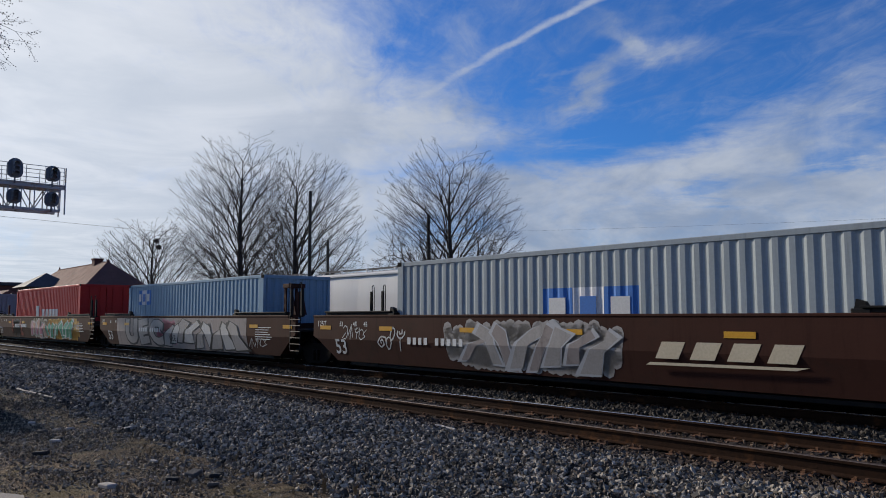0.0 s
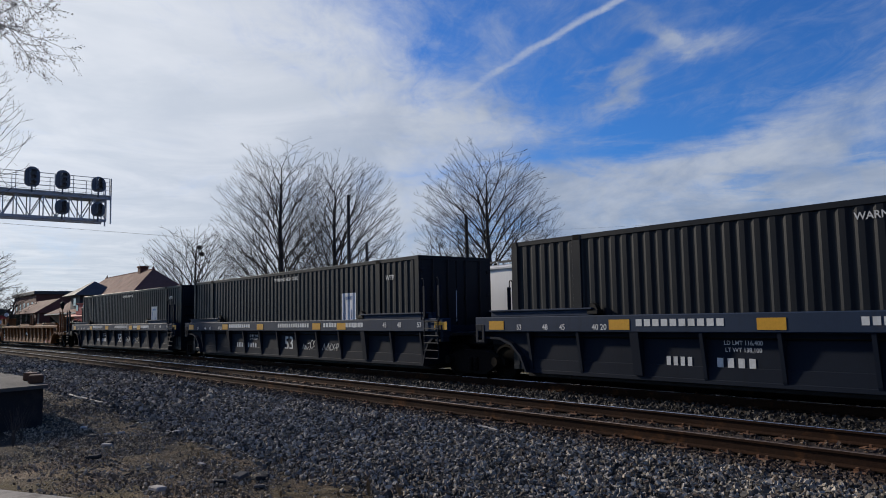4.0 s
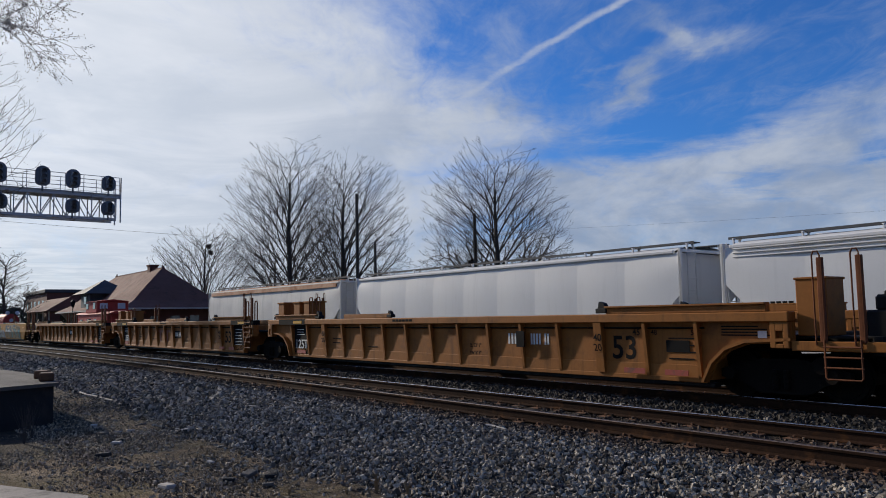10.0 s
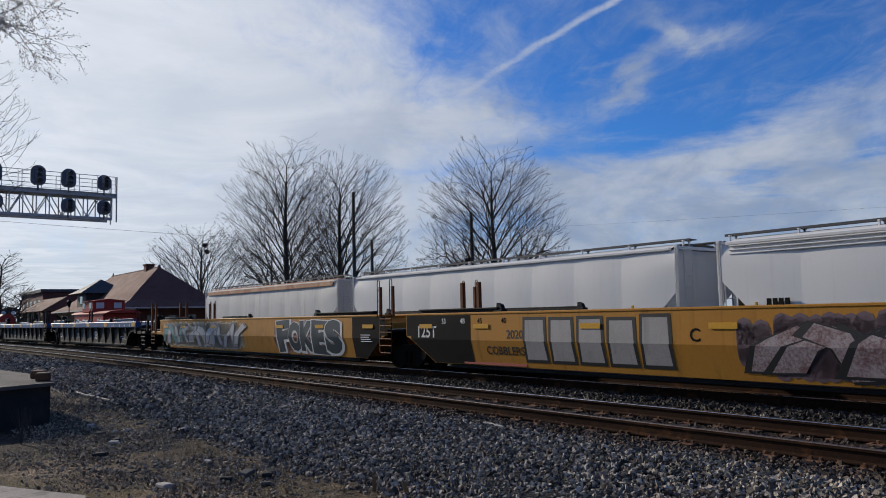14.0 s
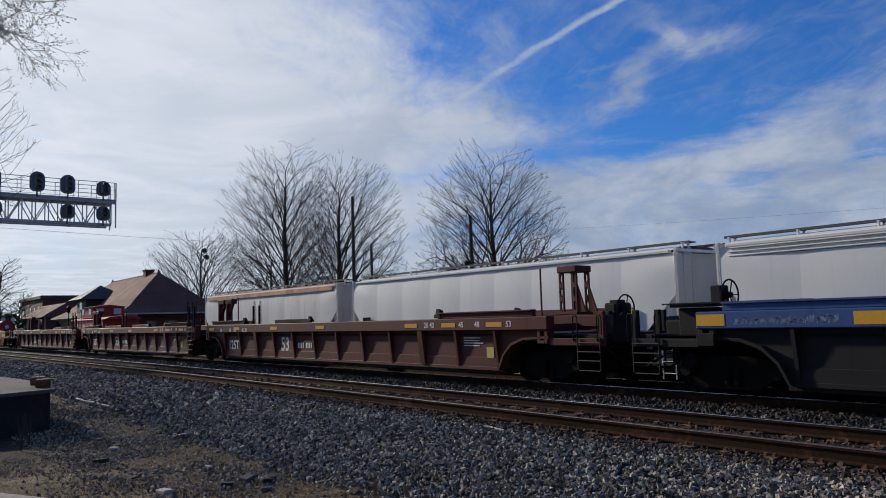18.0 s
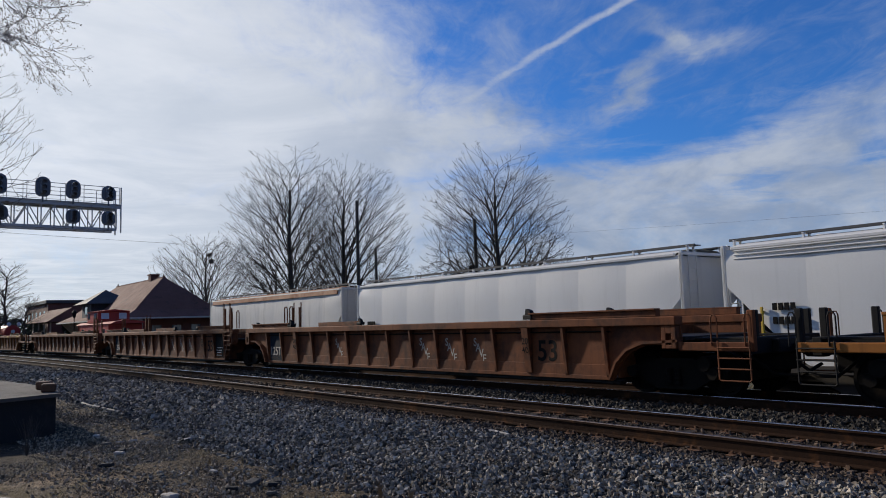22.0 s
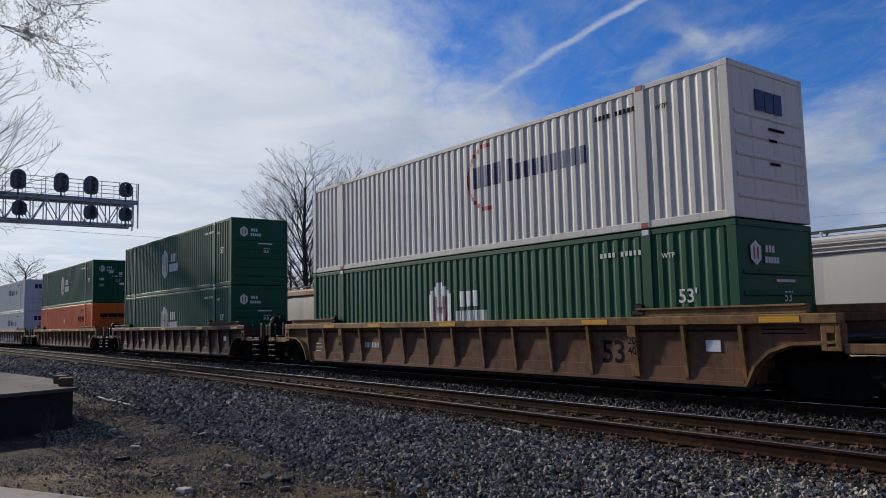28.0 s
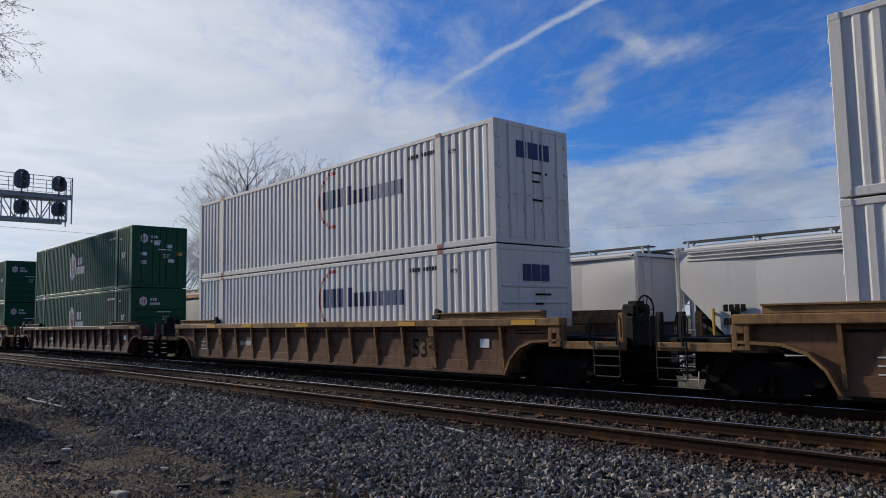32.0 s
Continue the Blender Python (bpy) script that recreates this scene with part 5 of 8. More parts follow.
P_INKG = material("ink_blue_spray", (0.012, 0.03, 0.045), 0.55, bump=0.03)
M_REDG2 = material("faded_red_blocks", (0.20, 0.045, 0.022), 0.6, bump=0.02, streaks=0.3)
P_MAUVE2 = material("dark_mauve_spray", (0.15, 0.10, 0.11), 0.5, bump=0.03)


def black_end(car, x0, x1):
    """Black painted end of a slab side, down over the fold."""
    lo, hi = min(x0, x1), max(x0, x1)
    g = G().quad((lo, -1.5035, 0.96), (hi, -1.5035, 0.96), (hi, -1.5035, 1.49), (lo, -1.5035, 1.49))
    a, b = (lo + 0.2, hi) if x0 < 0 else (lo, hi - 0.2)
    g.quad((a, -1.5035, 0.88), (b, -1.5035, 0.88), (b, -1.5035, 0.96), (a, -1.5035, 0.96))
    a2, b2 = (lo + 1.1, hi) if x0 < 0 else (lo, hi - 1.1)
    g.quad((a2, -1.3685, 0.29), (b2, -1.3685, 0.29), (b, -1.5035, 0.88), (a, -1.5035, 0.88))
    return part("black_end", g.mesh("black_end", M_PLATE, fix=False), None, car, "black painted end")


TRAIN = []
BOX_Z = 0.31


def load(label, u_front, colour, level=0, **kw):
    c = box53(label, u_front, BOX_Z + (0 if level == 0 else 2.93), colour, **kw)
    TRAIN.append(c)
    return c


def unit(*a, **kw):
    c = well_unit(*a, **kw)
    TRAIN.append(c)
    return c


def big53(car, x, z=0.82, mat=None, y=None, h=0.46, text="53"):
    lettering("capacity_number", text, h, mat or M_DARKTXT, car, x, (sheet_y(car) - 0.002) if y is None else y, z)


def marks20_40(car, mat, y=-1.5225, upper="20", lower="40"):
    for x in (rib_x(car, 2), rib_x(car, -3)):
        lettering("length_mark", upper, 0.15, mat, car, x, y + 0.047, 1.03)
        lettering("length_mark", lower, 0.15, mat, car, x, y + 0.065, 0.83)


def consist():
    Y = M_WHITE
    # brown slab-sided three-unit wagon, heavily sprayed
    e = [1.4, -19.83, -38.5, -59.7]
    for i, (u1, u0) in enumerate(zip(e, e[1:])):
        c = unit("oxide-brown slab-sided well wagon covered in silver graffiti", u0, u1, ("ac", "aa", "ca")[i], P_BROWN if i != 1 else P_BROWN, ribbed=False,
                 furniture=[("post+", -0.55, -1.0, P_BROWN), ("bracket+", -1.0, -0.9, P_BROWN)] if i < 2 else [("post-", -0.5, -0.9, P_BROWN)])
        c0, c1 = c["c0"], c["c1"]
        big53(c, c0 + 1.3, 0.66, M_WHITE, -1.508, 0.42)
        lettering("truck_capacity", "125T", 0.16, M_WHITE, c, c0 + 0.35, -1.506, 1.30)
        for x, tx in ((c0 + 1.35, "53"), (c0 + 2.0, "48"), (c0 + 2.5, "45")):
            lettering("length_mark", tx, 0.13, M_WHITE, c, x, -1.506, 1.30)
        reflectors(c, [c0 + 0.55, c0 + 3.4, c0 + 6.5, c0 + 9.5, c0 + 13.0, c1 - 2.5, c1 - 0.35], 1.20, -1.507)
        stencil(c, c1 - 2.4, c1 - 1.3, 0.75, 1.2, 6, M_WHITE, -1.502)
        if i == 0:
            tag_scrawl(c, c0 + 1.4, c0 + 2.5, 0.85, 1.3, P_WHITEG, 2)
            number_bars(c, c0 + 4.3, c0 + 6.4, 0.82, 0.99, M_WHITE, -1.503)
            sprayed_field(c, c0 + 5.9, c0 + 10.6, P_GRAFPALE, 12)
            shards(c, c0 + 6.4, c0 + 10.4, 0.33, 1.44, 8, (P_GRAFGREY, P_GRAFPALE), P_SILVERG, 12, thick=1.2)
            tag_scrawl(c, c0 + 3.0, c0 + 4.2, 0.6, 1.25, P_WHITEG, 13, t=0.025)
            # owner's wordmark as plain slanted blocks over a long bar
            g = G()
            for k in range(4):
                x = c0 + 11.4 + k * 0.68
                g.prism([(x, 0.76), (x + 0.46, 0.76), (x + 0.60, 1.06), (x + 0.14, 1.06)], -1.506, -1.5)
            g.prism([(c0 + 11.2, 0.64), (c0 + 13.9, 0.66), (c0 + 14.1, 0.71), (c0 + 11.3, 0.69)], -1.506, -1.5)
            part("wordmark", g, material("cream_lettering", (0.55, 0.47, 0.33), 0.6, bump=0.0), c, "cream slanted blocks over a long stripe")
        elif i == 1:
            part("sprayed_field", G().quad((c0 + 2.2, -1.504, 0.88), (c1 - 3.0, -1.504, 0.88), (c1 - 3.0, -1.504, 1.46), (c0 + 2.2, -1.504, 1.46)).quad((c0 + 2.2, -1.368, 0.285), (c1 - 3.0, -1.368, 0.285), (c1 - 3.0, -1.504, 0.88), (c0 + 2.2, -1.504, 0.88)),
                 P_GRAFGREY, c, "grey sprayed background")
            sprayed_field(c, c0 + 6.9, c0 + 8.6, P_PINKG, 71, -1.506)
            sprayed_word(c, "UEC", c0 + 3.3, c0 + 7.4, 0.32, 1.44, P_GRAFPALE, P_BLACKG, 5, fat=0.07, rim=0.05)
            shards(c, c0 + 7.6, c1 - 3.3, 0.32, 1.44, 9, (P_GRAFPALE, P_CHALKG), P_BLACKG, 9, thick=1.9)
            lettering("tag", "VILE", 0.24, P_BLACKG, c, c0 + 8.3, -1.512, 0.66, label="black handwritten word")
            number_bars(c, c0 + 4.9, c0 + 7.3, 0.90, 1.06, M_WHITE, -1.522)
            tag_scrawl(c, c1 - 2.9, c1 - 1.7, 0.45, 1.0, P_WHITEG, 8)
        else:
            sprayed_field(c, c0 + 4.3, c0 + 5.9, P_BLACKG, 3, -1.5035)
            g, rnd = G(), random.Random(8)
            for k in range(22):
                x, z = c0 + rnd.choice((rnd.uniform(3.9, 4.4), rnd.uniform(5.7, 6.3))), rnd.uniform(0.4, 1.4)
                stroke(g, [(x, z), (x + 0.04, z + 0.02)], rnd.uniform(0.04, 0.15), -1.506, 0.32, 1.45)
            tagged(part("graffiti", g.mesh("graffiti", P_SALMONG, fix=False), None, c, "salmon sprayed spots"), kind="stuff")
            number_bars(c, c0 + 4.8, c0 + 7.3, 0.9, 1.1, M_WHITE, -1.515)
            sprayed_field(c, c0 + 8.3, c0 + 11.4, P_CREAMG, 21)
            sprayed_field(c, c0 + 11.2, c1 - 2.0, P_YELG, 22)
            shards(c, c0 + 8.3, c0 + 11.0, 0.32, 1.44, 6, (P_PINKG, P_PALEREDG), P_WHITEG, 21, thick=1.3)
            shards(c, c0 + 11.0, c1 - 2.9, 0.32, 1.44, 9, (P_GREENG,), P_WHITEG, 31, thick=1.4)
            tag_scrawl(c, c1 - 3.1, c1 - 2.2, 0.7, 1.2, P_WHITEG, 18)
    b = load("grey corrugated shipping container with a blue panel", -3.39, C_GREY, length=12.192, height=2.591, front="corrugated")
    wall_marks("blue_panel", [(-1.15, -0.36, 1.05, 1.78), (0.42, 1.2, 1.05, 1.78)], M_BLUE, b, 12.192)
    wall_marks("panel_mark", [(-0.35, 0.41, 1.05, 1.78)], M_PANEL, b, 12.192)
    for x in (-0.76, 0.8):
        part("panel_block", G().box(x - 0.22, x + 0.22, -1.297, -1.29, 1.22, 1.58), M_WHITE, b)
    part("panel_block", G().box(-0.17, 0.23, -1.297, -1.29, 1.22, 1.6), M_BLUE, b)
    b = load("faded blue corrugated shipping container, rusted at one end", -22.7, C_BLUE, length=12.192, height=2.591, front="corrugated")
    wall_marks("blue_panel", [(-5.0, -4.55, 1.72, 2.34), (-4.1, -3.62, 1.72, 2.34)], M_BLUE, b, 12.192)
    wall_marks("panel_mark", [(-4.55, -4.1, 1.72, 2.34)], M_PANEL, b, 12.192)
    for x, m in ((-4.78, M_WHITE), (-4.32, M_BLUE), (-3.86, M_WHITE)):
        part("panel_block", G().box(x - 0.13, x + 0.13, -1.297, -1.29, 1.86, 2.18), m, b)
    b = load("red corrugated shipping container with white lettering blocks", -41.7, C_RED, length=12.192, front="doors")
    wall_marks("white_wordmark", [(-1.8, -1.2, 1.15, 1.85)] + word(-0.6, 2.5, 1.15, 1.65, 5), M_WHITE, b, 12.192)
    # weathered golden single wagon with the silver container
    c = unit("weathered golden-brown ribbed well wagon with a silver container", -82.5, -59.7, "cc", P_TTX, standalone=True, panel=P_TTXRUST, low_ends=False, ladder_mat=P_TTXRUST)
    ends_marks(c, 1)
    b = load("silver-grey container with a navy and gold badge", -63.2, C_SWIFT, front="doors")
    def shield(grow):
        rows = []
        for k in range(16):
            z = 1.10 + grow + (1.06 - 2 * grow) * k / 16
            f = (k + 0.5) / 16
            hw = (0.70 - grow) * min(1.0, 0.55 + 0.9 * f) * (1.0 if f < 0.86 else 1.05)
            rows.append((-1.42 - hw, -1.42 + hw, z, z + (1.06 - 2 * grow) / 16 + 0.001))
        return rows
    wall_marks("badge", shield(0.0), M_NAVY, b)
    wall_marks("badge_field", [(max(x0, -1.55 + (z0 - 1.1) * 0.55), x1, z0 + 0.001, z1) for x0, x1, z0, z1 in shield(0.10) if max(x0, -1.55 + (z0 - 1.1) * 0.55) < x1], M_GOLD, b, lift=0.003)
    wall_marks("badge_swoosh", [(-1.75 + (z0 - 1.2) * 0.55, -1.45 + (z0 - 1.2) * 0.60, z0, z1) for x0, x1, z0, z1 in shield(0.10)], M_PANEL, b, lift=0.006)
    wall_marks("navy_wordmark", word(-0.5, 2.6, 1.3, 1.9, 5, 0.12), M_NAVY, b)
    # navy three-unit wagon with black containers
    e = [-82.5, -104.3, -123.4, -143.5]
    for i, (u1, u0) in enumerate(zip(e, e[1:])):
        c = unit("dark navy ribbed well wagon carrying a black container", u0, u1, ("ac", "aa", "ca")[i], P_NAVY, chord=P_NAVYTOP, chord_h=0.34, ribs=12, gear=True,
                 furniture=[("bracket+", 0.3, -0.9, P_NAVY)] if i == 0 else [("bracket-", -0.9, -0.9, P_NAVY)] if i == 2 else [], ladder_mat=P_NAVY)
        c0, c1 = c["c0"], c["c1"]
        big53(c, bay(c, 5), 0.72, M_WHITE)
        number_bars(c, bay(c, 2) - 0.1, bay(c, 2) + 0.5, 0.55, 0.72, M_WHITE, -1.366, 4)
        number_bars(c, bay(c, 3) - 0.5, bay(c, 3) + 0.5, 0.55, 0.72, M_WHITE, -1.366, 5)
        g = G()
        for x0, x1, n in ((4.7, 6.6, 10), (8.8, 11.0, 14), (11.9, 14.2, 14)):
            for k in range(n):
                w = (x1 - x0) / n
                g.box(c0 + x0 + k * w, c0 + x0 + (k + 0.72) * w, -1.536, -1.528, 1.28, 1.28 + (0.13 if n < 15 else 0.17))
        tagged(part("wordmark", g, M_WHITE, c, "white lettering blocks along the top chord"), kind="stuff")
        for z, tx in ((0.98, "LD LMT 116,400"), (0.86, "LT WT 138,100")):
            lettering("load_mark", tx, 0.075, M_WHITE, c, bay(c, 3), -1.363, z)
        for x, tx in ((c0 + 1.5, "53"), (c0 + 2.3, "48"), (c0 + 2.8, "45"), (c0 + 3.8, "40 20")):
            lettering("length_mark", tx, 0.12, M_WHITE, c, x, -1.534, 1.26)
        for x, tx in ((c1 - 4.0, "20 40"), (c1 - 2.6, "45"), (c1 - 1.9, "48"), (c1 - 1.0, "53")):
            lettering("length_mark", tx, 0.14, M_WHITE, c, x, -1.534, 1.33)
        reflectors(c, [c0 + 0.75, c0 + 4.3, c0 + 7.4, c0 + 11.45, c1 - 4.9, c1 - 0.1], 1.31, -1.534, 0.5, 0.20)
        tag_scrawl(c, bay(c, 6) - 0.4, bay(c, 6) + 0.4, 0.5, 0.9, P_WHITEG, 3 + i, -1.37)
        tag_scrawl(c, bay(c, 7) - 0.5, bay(c, 7) + 0.5, 0.5, 0.9, P_WHITEG, 7 + i, -1.37)
        uf = (-86.45, -106.2, -123.85)[i]
        b = load("black corrugated container with a white sticker panel", uf, C_BLACK, front="doors" if i == 1 else "panel")
        wall_marks("white_sticker", [(4.1, 4.9, 1.1, 2.0)], M_PANEL, b)
        wall_marks("sticker_ring", [(4.2, 4.3, 1.2, 1.9), (4.3, 4.7, 1.8, 1.9), (4.6, 4.7, 1.2, 1.5)], M_BLUE, b)
        lettering("warning", "WARNING HIGH CUBE", 0.12, M_WHITE, b, 0.4, -1.292, 2.62)
        plate("end_sticker", -0.5, 0.35, 1.1, 1.95, 8.06, M_PANEL, b, "", "front")
        lettering("wide_mark", "WTP", 0.14, M_WHITE, b, 6.7, -1.292, 2.35)
    # golden three-unit ribbed wagons, empty
    def golden(e, body, seed, dark_ends=True, extra=""):
        late = extra == "logo"
        for i, (u1, u0) in enumerate(zip(e, e[1:])):
            fur = [("hoop+", -0.9, -1.36, P_TTXRUST), ("hoop+", -0.13, -1.36, P_TTXRUST)]
            if i == 0:
                fur = []
            if i < 2:
                fur += [("crate-", -0.6, -1.0, body), ("crate-", -1.6, -0.9, body), ("crate-", -2.35, -0.9, body), ("hoop-", -2.95, -1.36, P_TTXRUST), ("hoop-", -3.45, -1.36, P_TTXRUST)]
            c = unit("golden-yellow ribbed well wagon, empty, with dirt streaks", u0, u1, ("ac", "aa", "ca")[i], body, furniture=fur, ladder_mat=P_TTXRUST)
            c0, c1 = c["c0"], c["c1"]
            if ("ac", "aa", "ca")[i][1] == "a":
                plate("black_panel", bay(c, -1) - 0.5, bay(c, -1) + 0.5, 0.3, 1.32, -1.368, M_PLATE, c)
                stencil(c, bay(c, -1) - 0.35, bay(c, -1) + 0.3, 0.5, 1.2, 6, M_WHITE, -1.378)
                part("black_chord_end", G().box(bay(c, -1) - 0.5, c1 + 0.004, -1.534, -1.266, 1.326, 1.504), M_PLATE, c)
                reflectors(c, [bay(c, -1) + 0.5], 1.41, -1.538, 0.6, 0.09)
            else:
                stencil(c, c1 - 2.4, c1 - 1.7, 0.6, 1.1, 4, M_DARKTXT, -1.37)
                plate("data_plate", c1 - 2.45, c1 - 1.95, 0.78, 1.0, -1.37, M_PLATE, c)
            if ("ac", "aa", "ca")[i][0] == "a":
                plate("black_panel", bay(c, 0) - 0.5, bay(c, 0) + 0.5, 0.3, 1.32, -1.368, M_PLATE, c)
                lettering("truck_capacity", "125T", 0.30, M_WHITE, c, bay(c, 0), -1.378, 0.66)
                stencil(c, bay(c, 0) - 0.3, bay(c, 0) + 0.3, 0.95, 1.2, 3, M_WHITE, -1.378)
                part("black_chord_end", G().box(c0 + 0.9, bay(c, 0) + 0.5, -1.534, -1.266, 1.326, 1.504), M_PLATE, c)
                reflectors(c, [bay(c, 0)], 1.41, -1.538, 0.6, 0.09)
                plate("warning_plate", bay(c, 0) - 0.3, bay(c, 0) + 0.3, 0.36, 0.48, -1.38, M_REDCAST, c)
            if i == 0:
                part("equipment_box", G().box(c1 + 0.0, c1 + 0.50, -1.24, -0.62, 1.10, 2.02, 0.015).box(c1 - 0.02, c1 + 0.52, -1.26, -0.60, 2.01, 2.05, 0.01), body, c, "open golden steel box")
                stencil(c, c1 - 1.3, c1 - 0.4, 1.08, 1.28, 4, M_DARKTXT, -1.365, 5)
                plate("notice", c1 - 0.62, c1 - 0.46, 1.06, 1.18, -1.366, M_WHITE, c)
                lettering("length_mark", "48", 0.10, M_DARKTXT, c, bay(c, -1) - 0.42, -1.363, 1.14)
                lettering("length_mark", "53", 0.10, M_DARKTXT, c, bay(c, -1) + 0.45, -1.363, 1.14)
            big53(c, bay(c, -2))
            lettering("length_mark", "45", 0.13, M_DARKTXT, c, bay(c, -2) + 0.3, -1.363, 1.14)
            xm = bay(c, -6 if late else -3)
            lettering("size_mark", "IL 53' 1\"", 0.09, M_DARKTXT, c, xm, -1.363, 0.80)
            lettering("size_mark", "IW 8' 9\"", 0.09, M_DARKTXT, c, xm, -1.363, 0.62)
            marks20_40(c, M_DARKTXT, upper="40", lower="20")
            if late and i == 0:
                xm = rib_x(c, -5) + 0.1
                part("number_panel", G().box(xm - 0.2, xm + 0.06, -1.524, -1.5, 0.80, 1.16, 0.004), M_PLATE, c, "black paint patch over a rib")
                number_bars(c, xm - 0.62, xm - 0.08, 0.86, 1.10, M_WHITE, -1.366, 5)
                number_bars(c, xm + 0.12, xm + 0.72, 0.86, 1.10, M_WHITE, -1.366, 7)
            else:
                number_bars(c, bay(c, 7) - 0.4, bay(c, 7) + 0.4, 0.82, 1.0, M_WHITE, -1.37, 9, M_PLATE)
            stencil(c, c0 + 4.4, c0 + 5.0, 0.7, 0.95, 2, M_DARKTXT, -1.37, seed)
            stencil(c, c0 + 6.5, c0 + 7.2, 0.45, 0.75, 2, M_DARKTXT, -1.37, seed)
            g = G()
            for k in range(6):
                g.box(c0 + 8 + k * 0.16, c0 + 8.12 + k * 0.16, -1.536, -1.528, 1.40, 1.46)
            tagged(part("number_mark", g, M_DARKTXT, c), kind="stuff")
            for x in (c1 - 3.15, c1 - 2.2):
                plate("warning_plate", x - 0.25, x + 0.25, 0.36, 0.46, -1.445, M_REDCAST, c)
            if extra == "logo" and i == 1:
                g = G().box(c0 + 7.3, c0 + 8.1, -1.376, -1.37, 1.0, 1.12).box(c0 + 7.6, c0 + 7.8, -1.376, -1.37, 0.55, 1.0).box(c0 + 8.3, c0 + 9.0, -1.376, -1.37, 1.0, 1.12).box(c0 + 8.55, c0 + 8.75, -1.376, -1.37, 0.55, 1.0)
                part("logo_mark", g, M_REDG2, c, "faded red block letters")
    golden([-143.5, -165.5, -184.6, -206.0], P_TTX, 3, extra="")
    # low orange single wagon
    c = unit("faded orange low slab-sided well wagon with graffiti", -229.1, -206.0, "cc", P_ORANGE, ribbed=False, standalone=True, low=True,
             furniture=[("hoop+", 0.2, -1.2, M_BLACK)])
    slab_marks(c, M_WHITE)
    sprayed_field(c, c["c0"] + 9.6, c["c0"] + 15.0, P_BLACKG, 43)
    shards(c, c["c0"] + 9.4, c["c0"] + 15.2, 0.33, 1.41, 17, (P_BLACKG, P_SALMONG, P_SALMONG), P_WHITEG, 44)
    blobs = G()
    rnd = random.Random(5)
    for k in range(64):
        x, z = c["c0"] + rnd.uniform(8.0, 17.4), rnd.uniform(0.42, 1.34)
        if not 9.5 < x - c["c0"] < 15.0:
            stroke(blobs, [(x, z), (x + 0.05, z + 0.02)], rnd.uniform(0.04, 0.11), -1.508, 0.32, 1.4)
    tagged(part("graffiti", blobs.mesh("graffiti", P_CREAMG, fix=False), None, c, "cream sprayed dots"), kind="stuff")
    golden([-229.1, -250.9, -270.6, -291.3], P_TTXNEW, 5, extra="logo")
    # yellow slab-sided three-unit wagon, sprayed end to end
    e = [-291.3, -312.6, -331.9, -353.2]
    for i, (u1, u0) in enumerate(zip(e, e[1:])):
        c = unit("yellow slab-sided well wagon with large silver graffiti", u0, u1, ("ac", "aa", "ca")[i], P_SLABY, ribbed=False,
                 ladder_mat=P_TTXRUST, furniture=[("post-", -2.1, -1.3, P_TTXRUST), ("post-", -2.6, -1.2, P_TTXRUST)])
        c0, c1, mid = c["c0"], c["c1"], c["u"]
        if i < 2:
            black_end(c, c0 - 0.08, c0 + 2.6)
            plate("red_sill_mark", c0 + 2.2, c0 + 4.4, 0.30, 0.36, -1.375, M_REDCAST, c)
            lettering("truck_capacity", "125T", 0.30, M_WHITE, c, c0 + 0.80, -1.512, 1.06)
        if i > 0:
            black_end(c, c1 - 1.67, c1 + 0.08)
            stencil(c, c1 - 1.2, c1 - 0.6, 0.75, 1.0, 4, M_WHITE, -1.512)
        for x, tx, mt in ((c0 + 1.55, "53", M_WHITE), (c0 + 2.3, "48", M_WHITE), (c0 + 2.95, "45", M_DARKTXT), (c0 + 3.8, "40", M_DARKTXT)):
            lettering("length_mark", tx, 0.13, mt, c, x, -1.512, 1.34)
        reflectors(c, [c0 + 0.8, c0 + 3.0, c0 + 6.4, c0 + 9.4, c0 + 12.4, c0 + 15.2, c1 - 0.8], 1.22, -1.518)
        if i == 0:
            sprayed_field(c, -307.9 - mid, -302.6 - mid, P_HAZEG, 61)
            sprayed_word(c, "SCRIBE", -307.7 - mid, -303.1 - mid, 0.34, 1.44, P_BUBBLEG, P_BLACKG, 61, fat=0.07, rim=0.06, lap=1.1)
            sprayed_field(c, -302.9 - mid, -301.1 - mid, P_HAZEG, 62, z1=1.05)
            sprayed_word(c, "KUR", -302.95 - mid, -301.1 - mid, 0.36, 1.0, P_BUBBLEG, P_NAVYG, 62, fat=0.06, rim=0.05)
            sprayed_field(c, -300.9 - mid, c1 - 1.9, P_HAZEG, 63)
            shards(c, -300.4 - mid, c1 - 2.0, 0.32, 1.40, 8, (P_HAZEG, P_TEALG), P_BLACKG, 64, y=-1.506)
            sprayed_word(c, "BIG T", -300.7 - mid, -296.9 - mid, 0.92, 1.46, P_SLATEG, P_BLACKG, 63, y=-1.517, fat=0.05, rim=0.05)
            number_bars(c, c0 + 11.3, c0 + 13.6, 0.85, 1.05, M_WHITE, -1.518)
            big53(c, -303.55 - mid, 1.10, M_DARKTXT, -1.518, 0.26)
        elif i == 1:
            blocks(c, -326.9 - mid, -322.9 - mid, 0.40, 1.45, 5, P_GRAFPALE, P_BLACKG, 64)
            lettering("tag", "2020,", 0.2, P_BLACKG, c, -327.1 - mid, -1.512, 1.02, label="black handwritten number")
            lettering("tag", "COBBLERS", 0.2, P_BLACKG, c, -327.5 - mid, -1.465, 0.64, label="black handwritten word")
            sprayed_field(c, -321.5 - mid, -315.9 - mid, P_MAUVE2, 65)
